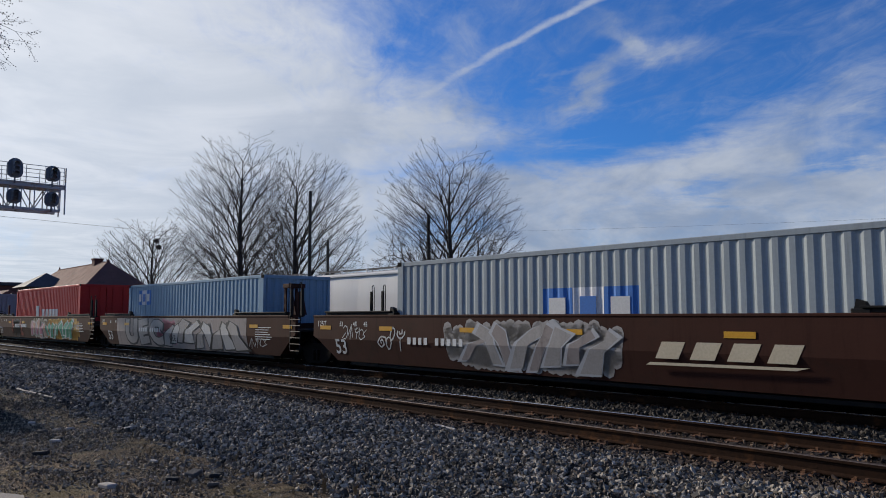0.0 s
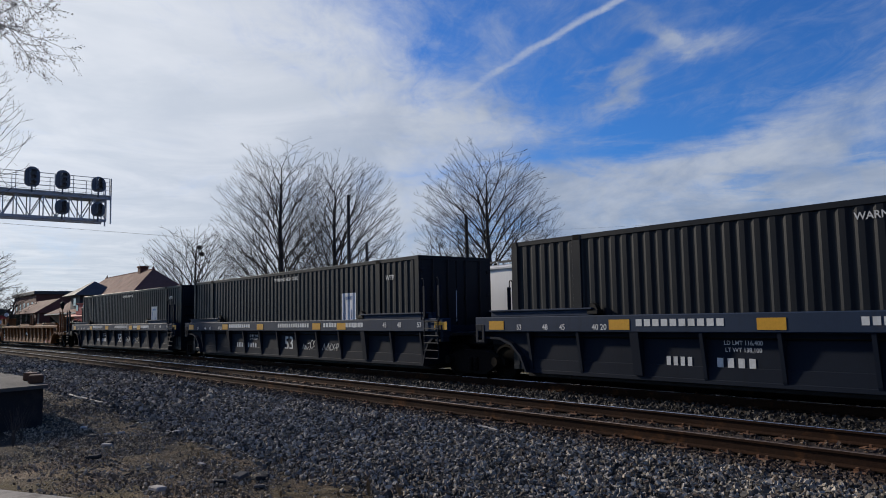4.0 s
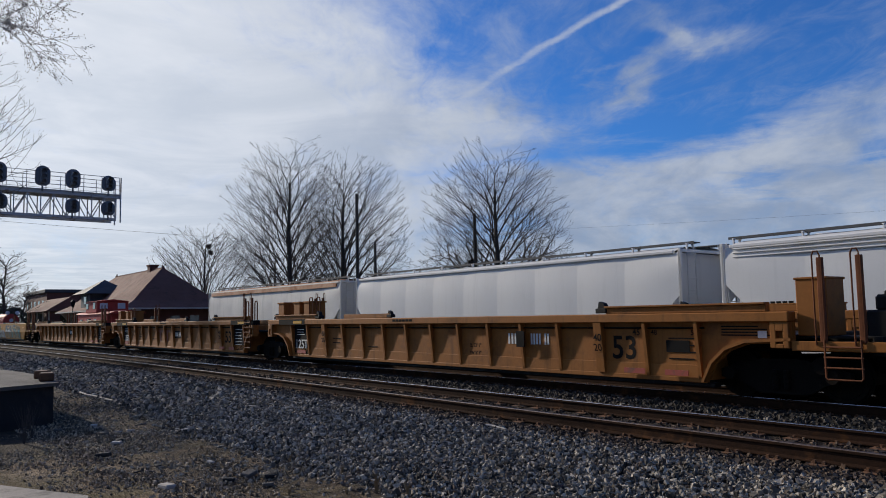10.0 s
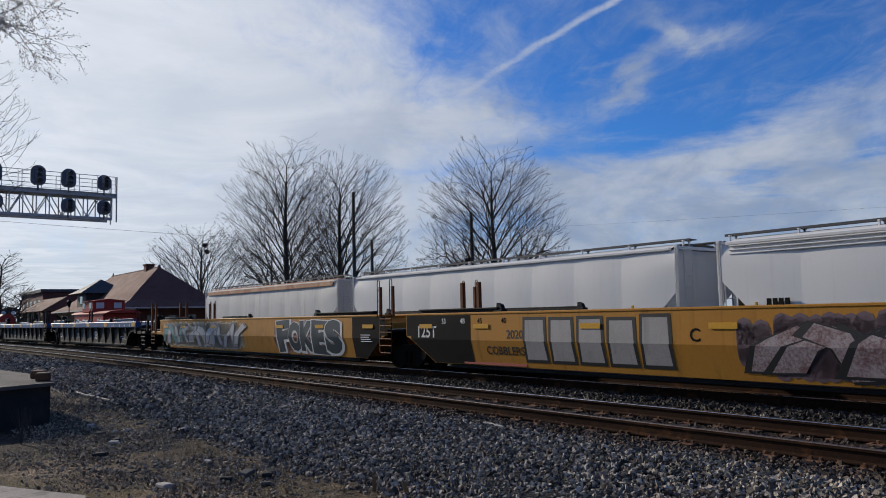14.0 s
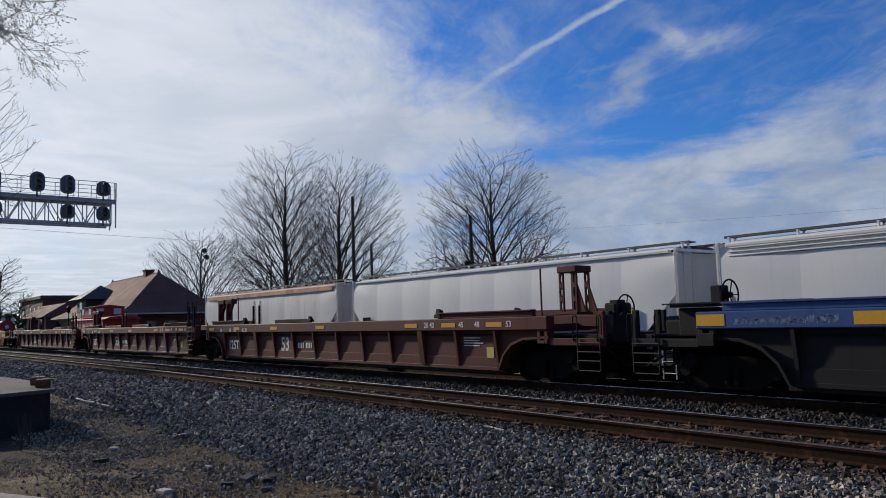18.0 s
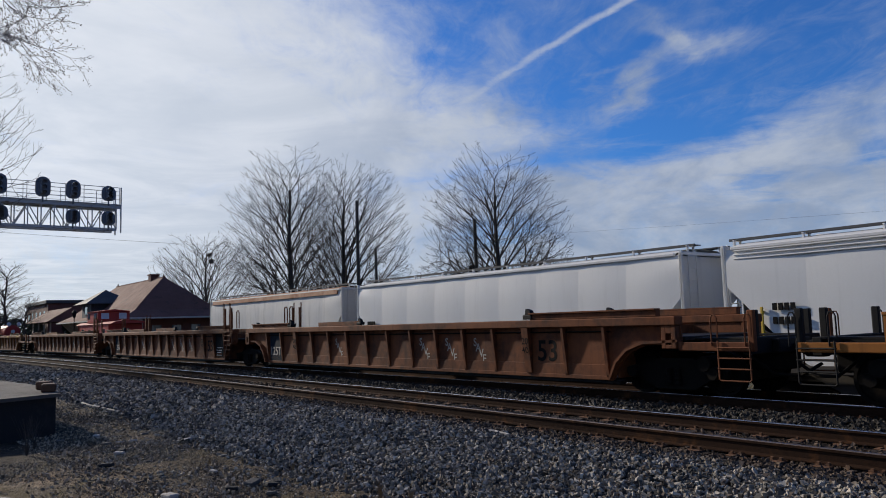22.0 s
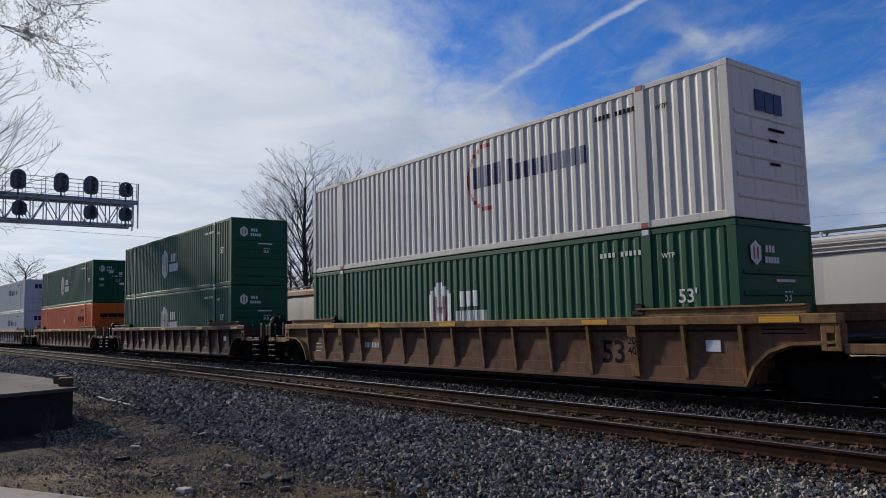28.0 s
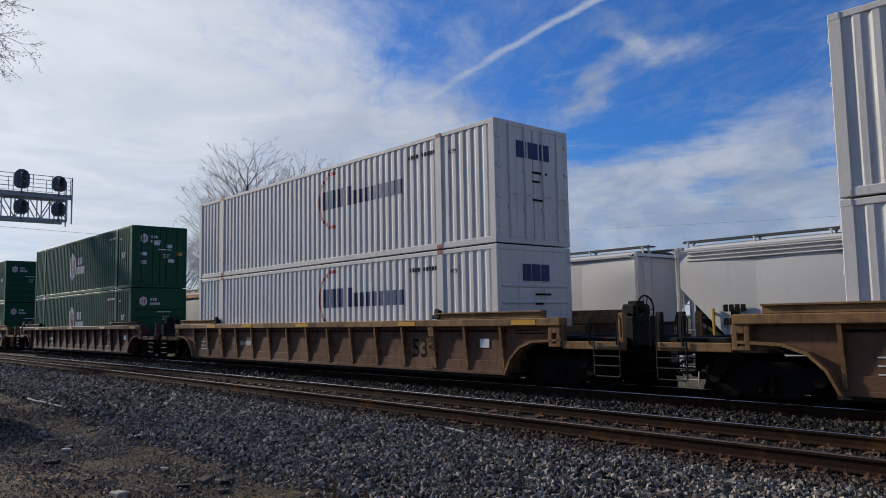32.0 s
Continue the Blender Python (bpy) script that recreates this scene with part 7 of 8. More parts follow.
def hopper(x_left, x_right, body, roof, label, ribbed_roof=False, panels=9):
    L = x_right - x_left
    mid = (x_left + x_right) / 2
    car = thing("hopper_wagon", label, "hopper wagon", group="wagons on the siding", at=on_track(SIDING_Y, mid, SIDING_Z))
    a, b, w = -L / 2, L / 2, 1.57
    zr, ze = 4.58, 4.34
    # bowed side panels between the eave and the sill
    for s in (-1, 1):
        n = panels
        for k in range(n):
            x0, x1 = a + 0.14 + (L - 0.28) * k / n, a + 0.14 + (L - 0.28) * (k + 1) / n
            g = G()
            cols, rows = 10, 6
            for i in range(cols + 1):
                f = i / cols
                x = x0 + (x1 - x0) * f
                bow = 0.016 * math.sin(math.pi * f)
                for j in range(rows + 1):
                    h = j / rows
                    cut = max(0.0, (2.3 if ribbed_roof else 2.05) - min(x - a, b - x))
                    z = 1.15 + cut + (ze - 1.15 - cut) * h
                    y = w - 0.03 + bow - (0.10 * (h - 0.75) / 0.25 if h > 0.75 else 0) ** 1.0 * (1 if h > 0.75 else 0)
                    g.v.append((x, s * y, z))
            for i in range(cols):
                for j in range(rows):
                    q = i * (rows + 1) + j
                    g.f.append((q, q + rows + 1, q + rows + 2, q + 1))
            part("side_panel", g.mesh("side_panel", body, smooth=True), None, car)
        part("side_sill", G().box(a + 0.1, b - 0.1, s * 1.52 - 0.09, s * 1.52 + 0.09, 0.98, 1.2, 0.02), H_GRIMESHADE, car)
        part("eave_rail", G().box(a + 0.3, b - 0.3, s * 1.47 - 0.06, s * 1.47 + 0.06, ze - 0.03, ze + 0.07, 0.02), body, car)
        for e, x in ((-1, a), (1, b)):
            part("corner_post", G().box(x - 0.05 + (0.08 if e < 0 else -0.08), x + 0.05 + (0.08 if e < 0 else -0.08), s * 1.5 - 0.05, s * 1.5 + 0.05, 0.98, ze + 0.05, 0.01), body, car)
            part("ladder", shape(("hopper_ladder",), body, ladder_shape(0.45, 0.6, 2.3, 5)), None, car, "", pose(x - e * 0.42, s * 1.62, 0))
    # roof: shallow pitch in strips
    prof = [(-1.50, ze + 0.02), (-1.2, ze + 0.13), (-0.75, zr - 0.03), (0, zr), (0.75, zr - 0.03), (1.2, ze + 0.13), (1.50, ze + 0.02)]
    g = G()
    for x in (a + 0.3, b - 0.3):
        for y, z in prof:
            g.v.append((x, y, z))
    for j in range(len(prof) - 1):
        g.f.append((j, j + 1, j + 8, j + 7))
    part("roof", g, roof, car)
    if ribbed_roof:
        for k in range(3):
            part("roof_rib", G().box(a + 0.4, b - 0.4, -1.55, -1.45, ze - 0.08 - 0.11 * k, ze - 0.04 - 0.11 * k, 0.012), body, car)
    if roof is not body:
        for s in (-1, 1):
            part("eave_band", G().prism([(s * 1.56, ze - 0.2), (s * 1.525, ze + 0.05), (s * 1.40, ze + 0.05), (s * 1.45, ze - 0.2)], a + 0.5, b - 0.5, "x"), roof, car, "rusted band under the eave")
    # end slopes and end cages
    for e in (-1, 1):
        x = a if e < 0 else b
        part("end_sheet", G().box(*sorted((x - e * 0.50, x - e * 0.56)), -1.46, 1.46, 2.35, ze + 0.03, 0.01), body, car)
        # slope carries its shadow as colour; the block below is added to close the gap
        part("end_slope", G().prism([(x - e * 0.52, 2.45), (x - e * 0.52, 2.35), (x - e * 2.6, 1.15), (x - e * 2.8, 1.15)], -1.46, 1.46), H_GRIMESHADE, car)
        part("end_frame", G().prism([(x - e * 0.62, 1.15), (x - e * 0.62, 2.30), (x - e * 2.55, 1.15)], -1.30, 1.30).box(*sorted((x - e * 0.3, x - e * 2.4)), -1.1, 1.1, 0.75, 1.16, 0.02), H_GRIMESHADE, car)
        for y in (-1.5, 1.5):
            part("end_post", G().box(*sorted((x - e * 0.02, x - e * 0.12)), y - 0.05, y + 0.05, 1.1, ze + 0.12, 0.01), body, car)
        part("end_beam", G().box(*sorted((x - e * 0.02, x - e * 0.12)), -1.5, 1.5, ze, ze + 0.10, 0.01), body, car)
        part("side_ladder", shape("end_ladder", body, ladder_shape(0.42, 1.2, 4.5, 9)), None, car, "", pose(x - e * 0.03, -1.0, 0, 0, 0, 90))
        part("end_platform", G().box(*sorted((x + e * 0.1, x - e * 1.2)), -1.4, 1.4, 1.12, 1.17, 0.008), H_DARK, car)
        truck(car, x - e * 1.6)
        coupler(car, x + e * 0.05, e)
    # roof walk with stanchions
    for y in (-0.78, 0.78):
        part("running_board", G().box(a - 0.05, b + 0.05, y - 0.16, y + 0.16, zr + 0.05, zr + 0.08, 0.004), H_WALK, car)
        part("walk_edge", G().box(a - 0.05, b + 0.05, y * 1.22 - 0.02, y * 1.22 + 0.02, zr + 0.03, zr + 0.10), H_WALK, car)
        for k in range(int(L / 1.9) + 1):
            x = a + 0.15 + (L - 0.3) * k / int(L / 1.9)
            part("walk_bracket", shape("walk_bracket", body, lambda: G().box(-0.022, 0.022, -0.20, -0.14, -0.26, 0.0, 0.004).box(-0.022, 0.022, 0.1, 0.16, -0.26, 0.0, 0.004).box(-0.03, 0.03, -0.22, 0.2, -0.03, 0.0, 0.004)), None, car, "", pose(x, y * 1.1, zr + 0.055))
    for k in range(4):
        x = a + L * (k + 0.5) / 4
        part("roof_hatch", shape("roof_hatch", roof, lambda: G().lathe([(-0.06, 0.36), (0.02, 0.36), (0.05, 0.3)], (0, 0, 0), "z", 18)), None, car, "", pose(x, 0, zr - 0.01))
    for k in range(3):
        x = a + 3.6 + (L - 7.2) * k / 2
        part("discharge_bay", G().prism([(x - 1.9, 1.15), (x + 1.9, 1.15), (x + 0.4, 0.35), (x - 0.4, 0.35)], -1.2, 1.2), H_GRIMESHADE, car)
    return car


HOPPERS = [
    hopper(-49.6, -32.75, H_AGED, H_RUSTY, "aged white covered hopper wagon with a rusty roof"),
    hopper(-31.4, -13.3, H_WHITE, H_WHITE, "clean white covered hopper wagon on the siding"),
    hopper(-12.05, 6.2, H_WHITE, H_WHITE, "white covered hopper wagon with ribbed eaves", True, 8),
]


def hopper_marks(car, x, z):
    """Owner's mark and number as two rows of plain bars."""
    g = G()
    for row, n in ((0, 4), (1, 5)):
        for k in range(n):
            a, b = x + 0.165 * k, z - 0.36 * row
            g.box(a, a + 0.115, -1.64, -1.60, b, b + 0.19)
    tagged(part("number_mark", g, M_DARKTXT, car), kind="stuff")


M_HANDLE = material("yellow_handle_paint", (0.55, 0.36, 0.03), 0.55, streaks=0.3)
for car, x in ((HOPPERS[1], 7.40), (HOPPERS[2], -7.95)):
    part("grab_handle", G().box(x - 0.035, x + 0.035, -1.66, -1.60, 1.9, 2.72, 0.01).box(x - 0.03, x + 0.03, -1.62, -1.54, 2.0, 2.06).box(x - 0.03, x + 0.03, -1.62, -1.54, 2.55, 2.61), M_HANDLE, car, "yellow vertical grab handle")
hopper_marks(HOPPERS[1], -8.0, 2.52)
hopper_marks(HOPPERS[2], -7.65, 2.62)

# ---- red caboose on the siding ----
M_CABRED = paint("caboose_red_paint", (0.40, 0.045, 0.035), 0.55, 0.25)
M_GLASS = material("dark_window_glass", (0.05, 0.06, 0.07), 0.08, 0.0, bump=0.0, spec=0.8)


def caboose():
    car = thing("caboose", "bright red display caboose with a cupola", "caboose", at=on_track(SIDING_Y, -77.0, SIDING_Z))
    part("body", G().box(-4.6, 4.6, -1.5, 1.5, 1.1, 3.35, 0.03), M_CABRED, car)
    part("roof", G().prism([(-1.62, 3.35), (1.62, 3.35), (1.2, 3.55), (0, 3.66), (-1.2, 3.55)], -5.6, 5.6, "x"), M_CABRED, car)
    cup = part("cupola", G().box(-2.2, 1.2, -1.45, 1.45, 3.5, 4.55, 0.03), M_CABRED, car)
    part("cupola_roof", G().prism([(-1.6, 4.55), (1.6, 4.55), (0, 4.75)], -2.4, 1.4, "x"), M_CABRED, cup)
    for x in (-1.7, 0.5):
        part("window", G().box(x - 0.35, x + 0.35, -1.475, -1.45, 3.85, 4.4, 0.01), M_GLASS, cup)
    for y in (-0.8, 0.8):
        part("window", G().box(1.2, 1.225, y - 0.35, y + 0.35, 3.85, 4.4, 0.01), M_PANEL, cup)
    for x in (-3.4, -1.2, 1.0, 3.2):
        part("window", G().box(x - 0.35, x + 0.35, -1.525, -1.5, 2.1, 2.9, 0.01), M_GLASS, car)
    for e in (-1, 1):
        part("platform", G().box(*sorted((e * 4.6, e * 5.6)), -1.4, 1.4, 0.95, 1.1, 0.01), M_BLACK, car)
        part("end_railing", ladder_shape(2.6, 1.1, 2.0, 3)(), M_CABRED, car, "", pose(e * 5.55, 0, 0, 0, 0, 90))
        for y in (-1.35, 1.35):
            part("roof_post", G().tube([(e * 5.5, y, 1.1), (e * 5.5, y, 3.4)], 0.03, 6), M_CABRED, car)
        truck(car, e * 3.4)


caboose()


def red_tank():
    """Round red end with a white cradle and two lamps, far down the siding."""
    t = thing("display_locomotive", "round red front of an old display locomotive with white trim", "locomotive", at=on_track(SIDING_Y, -118, SIDING_Z))
    part("boiler", G().lathe([(-5, 1.0), (0, 1.0), (0.15, 0.85), (0.2, 0.4)], (0, 0, 3.0), "x", 22), M_CABRED, t)
    part("cradle", G().box(-5, 0.3, -1.1, 1.1, 1.2, 1.9, 0.04).prism([(-0.8, 1.9), (0.8, 1.9), (1.0, 2.6), (-1.0, 2.6)], -4, -0.2, "x"), M_PANEL, t, "white painted saddle")
    for y in (-0.5, 0.7):
        part("lamp", G().lathe([(0, 0.22), (0.25, 0.26), (0.3, 0.1)], (0, y, 4.1), "x", 12).tube([(0.1, y, 3.8), (0.1, y, 4.1)], 0.05, 6), M_PANEL, t)
    part("badge", G().lathe([(0.2, 0.25), (0.22, 0.25)], (0, 0, 3.1), "x", 12), M_PANEL, t)
    truck(t, -3.6)
    truck(t, -1.2)


red_tank()

# ---- signal gantry ----
M_GANTRY = material("galvanised_steel", (0.42, 0.44, 0.46), 0.55, 0.0, (0.34, 0.355, 0.37), stain=(0.16, 0.11, 0.08))


# black heads; the blue-grey veil of glare is mixed into their base colour
M_SIGNAL = material("hazed_black_signal", (0.12, 0.14, 0.165), 0.7, 0.0, (0.15, 0.17, 0.195), bump=0.05)


def gantry():
    x0 = -48.6
    t = thing("signal_gantry", "grey steel cantilever signal bridge over the tracks", "signal gantry", at=pose(x0, 0, 0))
    ya, yb, zb, zt = 3.1, 11.95, 7.62, 8.98
    for xx in (-0.55, 0.55):
        for z, h in ((zb, 0.16), (zt, 0.22)):
            part("chord", G().box(xx - 0.08, xx + 0.08, ya, yb + (0.25 if z == zt else 0), z, z + h, 0.01), M_GANTRY, t)
        n = 13
        for k in range(n + 1):
            y = ya + (yb - ya) * k / n
            part("web_post", G().box(xx - 0.03, xx + 0.03, y - 0.03, y + 0.03, zb + 0.1, zt + 0.05), M_GANTRY, t)
            if k < n:
                y2 = ya + (yb - ya) * (k + 1) / n
                p = [(xx, y, zb + 0.1), (xx, y2, zt)] if k % 2 else [(xx, y, zt), (xx, y2, zb + 0.1)]
                part("web_diagonal", G().tube(p, 0.032, 5), M_GANTRY, t)
    part("walkway", G().box(-0.7, 0.7, ya, yb + 0.2, zt + 0.22, zt + 0.26), M_GANTRY, t)
    for xx in (-0.68, 0.68):
        rail = part("railing", G().tube([(xx, ya, zt + 1.28), (xx, yb + 0.15, zt + 1.28)], 0.022, 5), M_GANTRY, t)
        for z in (0.55, 0.8, 1.04):
            part("railing_bar", G().tube([(xx, ya, zt + z), (xx, yb + 0.15, zt + z)], 0.014, 4), M_GANTRY, rail)
        for k in range(10):
            y = ya + (yb + 0.15 - ya) * k / 9
            part("railing_post", G().tube([(xx, y, zt + 0.2), (xx, y, zt + 1.28)], 0.02, 5), M_GANTRY, rail)
    part("end_post", G().box(-0.7, -0.62, yb + 0.2, yb + 0.27, zb - 0.1, zt + 1.3).box(0.62, 0.7, yb + 0.2, yb + 0.27, zb - 0.1, zt + 1.3), M_GANTRY, t)
    part("mast", G().tube([(0, 3.1, -0.5), (0, 3.1, 9.4)], 0.32, 14), M_GANTRY, t)
    part("foundation", G().box(-0.9, 0.9, 2.3, 3.9, -0.9, -0.35, 0.03), material("old_concrete", (0.34, 0.33, 0.31), 0.85, bump=0.3, stain=(0.18, 0.17, 0.15)), t)
    # signal heads: rounded hoods over three lenses on a backplate
    def head(y, z, w=0.62, h=1.02):
        w, h = w * 1.1, h * 1.08
        pts = [(y - w / 2, z + 0.26), (y - w * 0.42, z + 0.10), (y - w * 0.24, z), (y + w * 0.24, z), (y + w * 0.42, z + 0.10), (y + w / 2, z + 0.26)] + [(y + w / 2 * math.cos(a), z + h - w / 2 + w / 2 * math.sin(a)) for a in [math.pi * k / 10 for k in range(11)]]
        hd = part("signal_head", G().prism(pts, 0.70, 0.80, "x"), M_SIGNAL, t, "black rounded signal head")
        part("case", G().box(0.80, 1.02, y - 0.16, y + 0.16, z + 0.12, z + h - 0.12, 0.02), M_SIGNAL, hd)
        for k in range(3):
            zz = z + 0.2 + k * (h - 0.36) / 2.6
            ring = [(1.02, y + 0.14 * math.cos(a), zz + 0.14 * math.sin(a)) for a in [math.pi * q / 8 for q in range(-1, 10)]]
            g = G()
            for (xa, yy, zq) in ring:
                g.v += [(1.02, yy, zq), (1.30, yy, zq - 0.02)]
            for q in range(len(ring) - 1):
                g.f.append((2 * q, 2 * q + 1, 2 * q + 3, 2 * q + 2))
            part("hood", g, M_SIGNAL, hd)
        part("bracket", G().tube([(0.75, y, z - 0.3), (0.75, y, z + 0.1)], 0.05, 6), M_SIGNAL, hd)
    for y, up in ((11.45, 0.80), (9.5, 0.98), (7.9, 1.02), (5.7, 1.02), (3.9, 1.02)):
        head(y, zt + 0.42, 0.72, up + 0.05)
    for y in (11.45, 9.5, 5.8):
        head(y, zb + 0.30, 0.70, 0.80)


gantry()

# ---- station ----
M_ROOF = material("brown_shingle", (0.17, 0.085, 0.068), 0.85, 0.0, (0.12, 0.062, 0.05), bump=0.5, grain=4, stain=(0.09, 0.055, 0.045), spec=0.15)
M_SLATE = material("grey_slate", (0.05, 0.053, 0.06), 0.7, 0.0, (0.035, 0.037, 0.042), bump=0.4)
M_BRICK = material("red_brick", (0.12, 0.045, 0.034), 0.85, 0.0, (0.09, 0.036, 0.028), bump=0.4, grain=5)
M_TRIMW = material("pale_trim", (0.5, 0.48, 0.44), 0.6)


def station():
    t = thing("station_building", "brick railway station with a broad flared brown hip roof", "station", at=pose(0, 0, 0))
    base = -1.2
    x1, x0, y0, y1 = -88.3, -125.0, 22.9, 35.8
    part("wall", G().box(x0 + 2.2, x1 - 2.2, y0 + 2.2, y1 - 2.2, base, 3.2), M_BRICK, t)
    for k in range(9):
        x = x1 - 5 - k * 3.4
        w = part("window", G().box(x - 0.6, x + 0.6, y0 + 2.16, y0 + 2.2, 0.2, 2.2, 0.01), M_GLASS, t)
        part("sill", G().box(x - 0.75, x + 0.75, y0 + 2.08, y0 + 2.2, 0.05, 0.2, 0.01), M_TRIMW, w)
    for k in range(3):
        y = y0 + 4.2 + k * 2.3
        w = part("window", G().box(x1 - 2.2, x1 - 2.16, y - 0.55, y + 0.55, 0.2, 2.2, 0.01), M_GLASS, t)
        part("sill", G().box(x1 - 2.2, x1 - 2.08, y - 0.7, y + 0.7, 0.05, 0.2, 0.01), M_TRIMW, w)
    # flared hip roof: lower skirt, upper slopes
    ym = (y0 + y1) / 2
    rx1, rx0, rz = -95.3, -116.5, 8.2
    def ring(f, z):
        return [(x1 + (rx1 - x1) * f, y0 + (ym - y0) * f, z), (x1 + (rx1 - x1) * f, y1 + (ym - y1) * f, z), (x0 + (rx0 - x0) * f, y1 + (ym - y1) * f, z), (x0 + (rx0 - x0) * f, y0 + (ym - y0) * f, z)]
    rings = [ring(0, 3.0), ring(0.0, 3.14), ring(0.25, 4.0), ring(0.55, 5.75), ring(0.97, 8.05), ring(0.97, 8.2)]
    g = G()
    for r in rings:
        g.v += r
    for j in range(len(rings) - 1):
        for k in range(4):
            g.f.append((4 * j + k, 4 * j + (k + 1) % 4, 4 * j + 4 + (k + 1) % 4, 4 * j + 4 + k))
    g.f.append((0, 1, 2, 3))
    g.f.append((20, 21, 22, 23))
    part("roof", g, M_ROOF, t)
    part("gutter", G().box(x0, x1 + 0.08, y0 - 0.08, y0, 2.95, 3.12).box(x1, x1 + 0.08, y0, y1, 2.95, 3.12), M_TRIMW, t)
    for k in range(9):
        x = x1 - 0.8 - k * 4.4
        part("roof_bracket", G().prism([(y0 + 0.5, 2.95), (y0 + 2.2, 2.95), (y0 + 2.2, 1.3), (y0 + 2.05, 1.3)], x - 0.09, x + 0.09, "x"), M_TRIMW, t)
    part("chimney", G().box(-100.0, -98.9, ym - 0.5, ym + 0.5, 7.2, 8.75, 0.03).box(-100.1, -98.8, ym - 0.6, ym + 0.6, 8.6, 8.78, 0.02), M_BRICK, t)
    for x in (rx1, rx0):
        part("finial", G().lathe([(0, 0.16), (0.2, 0.1), (0.45, 0.02)], (x, ym, 8.15), "z", 8), M_ROOF, t)
    # cross dormer tower with its own hip roof
    part("tower", G().box(-112.5, -107.3, y0 + 0.8, y0 + 5.4, 3.0, 5.5), M_SLATE, t)
    cx, cy = -109.9, y0 + 3.1
    g = G()
    for px, py in ((-113.6, y0 - 0.1), (-106.2, y0 - 0.1), (-106.2, y0 + 6.3), (-113.6, y0 + 6.3)):
        g.v.append((px, py, 5.35))
    g.v.append((cx - 0.4, cy, 7.3))
    g.v.append((cx + 0.4, cy, 7.3))
    g.f += [(0, 1, 5, 4), (1, 2, 5), (2, 3, 4, 5), (3, 0, 4), (0, 3, 2, 1)]
    part("tower_roof", g, M_SLATE, t)
    part("tower_window", G().box(-110.6, -109.2, y0 + 0.76, y0 + 0.8, 4.0, 5.0, 0.01), M_GLASS, t)
    # far building in pink-grey brick
    h = thing("brick_house", "two-storey pale brick building with a flat roofline", "building", at=pose(0, 0, 0))
    part("wall", G().box(-172, -150, 26.0, 42, -1.3, 7.0), M_BRICK, h)
    part("roof", G().box(-172.4, -149.6, 25.6, 42.4, 7.0, 7.6, 0.05), M_SLATE, h)
    for k in range(5):
        for z in (0.5, 4.0):
            part("window", G().box(-170 + k * 4, -168.6 + k * 4, 25.96, 26.0, z, z + 1.7, 0.01), M_GLASS, h)
    h2 = thing("low_canopy", "low brown-roofed platform canopy", "canopy", at=pose(0, 0, 0))
    part("roof", G().prism([(22.0, 3.4), (29.0, 3.4), (25.5, 5.6)], -147, -128, "x"), M_ROOF, h2)
    for k in range(4):
        for y in (23.0, 28.0):
            part("post", G().box(-145.6 + k * 5, -145.4 + k * 5, y - 0.1, y + 0.1, -1.3, 3.45), M_TRIMW, h2)
    # old street lamp by the station
    l = thing("street_lamp", "black cast-iron street lamp beside the station", "street lamp", at=pose(-100.5, 20.3, -1.2))
    part("post", G().lathe([(0, 0.2), (0.4, 0.12), (0.5, 0.07), (4.6, 0.05)], (0, 0, 0), "z", 10), M_BLACK, l)
    part("lantern", G().lathe([(4.6, 0.1), (4.75, 0.16), (5.2, 0.26), (5.3, 0.3), (5.55, 0.05)], (0, 0, 0), "z", 8), M_BLACK, l)


station()

# ---- poles and wire ----
M_POLE = material("weathered_pole_wood", (0.06, 0.05, 0.042), 0.85, 0.0, (0.09, 0.075, 0.06), bump=0.4)


def pole(x, y, top, r, label, extra=False):
    p = thing("utility_pole", label, "utility pole", at=pose(x, y, -1.4))
    part("post", G().tube([(0, 0, 0), (0.06, 0, (top + 1.4) * 0.5), (0, 0, top + 1.4)], r, 8, r * 0.7), M_POLE, p)
    if extra:
        part("transformer", G().lathe([(0, 0.2), (0.9, 0.2), (0.95, 0.1)], (-0.42, -0.1, top + 1.4 - 4.3), "z", 12), M_BLACK, p)
        part("bracket", G().box(-0.42, 0, -0.05, 0.05, top + 1.4 - 3.6, top + 1.4 - 3.5), M_BLACK, p)


pole(-58.2, 35.0, 12.7, 0.2, "tall bare wooden utility pole")
pole(-55.2, 35.0, 8.05, 0.16, "short wooden utility pole")
pole(-41.75, 35.0, 8.95, 0.17, "wooden utility pole with a transformer can", True)


def wire(a, b, sag, r=0.02):
    a, b = Vector(a), Vector(b)
    pts = [a.lerp(b, k / 16) - Vector((0, 0, sag * 4 * (k / 16) * (1 - k / 16))) for k in range(17)]
    solo("overhead_wire", G().tube(pts, r, 4), M_BLACK, "thin black overhead wire", "cable")


wire((-60, 2.0, 8.85), (-60.0, 35.0, 8.15), 0.12, 0.012)
wire((-41.75, 35.0, 7.55), (20.0, 35.0, 4.3), 0.35, 0.004)

# ---- trees ----
M_BARK = material("bare_tree_bark", (0.055, 0.047, 0.041), 0.9, 0.0, (0.038, 0.033, 0.029), bump=0.4)
M_PALEBARK = material("pale_budding_bark", (0.42, 0.39, 0.36), 0.9, 0.0, (0.30, 0.28, 0.26), bump=0.0)
M_TWIG = material("fine_twigs", (0.070, 0.059, 0.052), 0.9, 0.0, (0.05, 0.043, 0.038), bump=0.0)
M_EVERGREEN = material("dark_evergreen_leaves", (0.030, 0.045, 0.028), 0.8, 0.0, (0.05, 0.06, 0.035), bump=0.2)


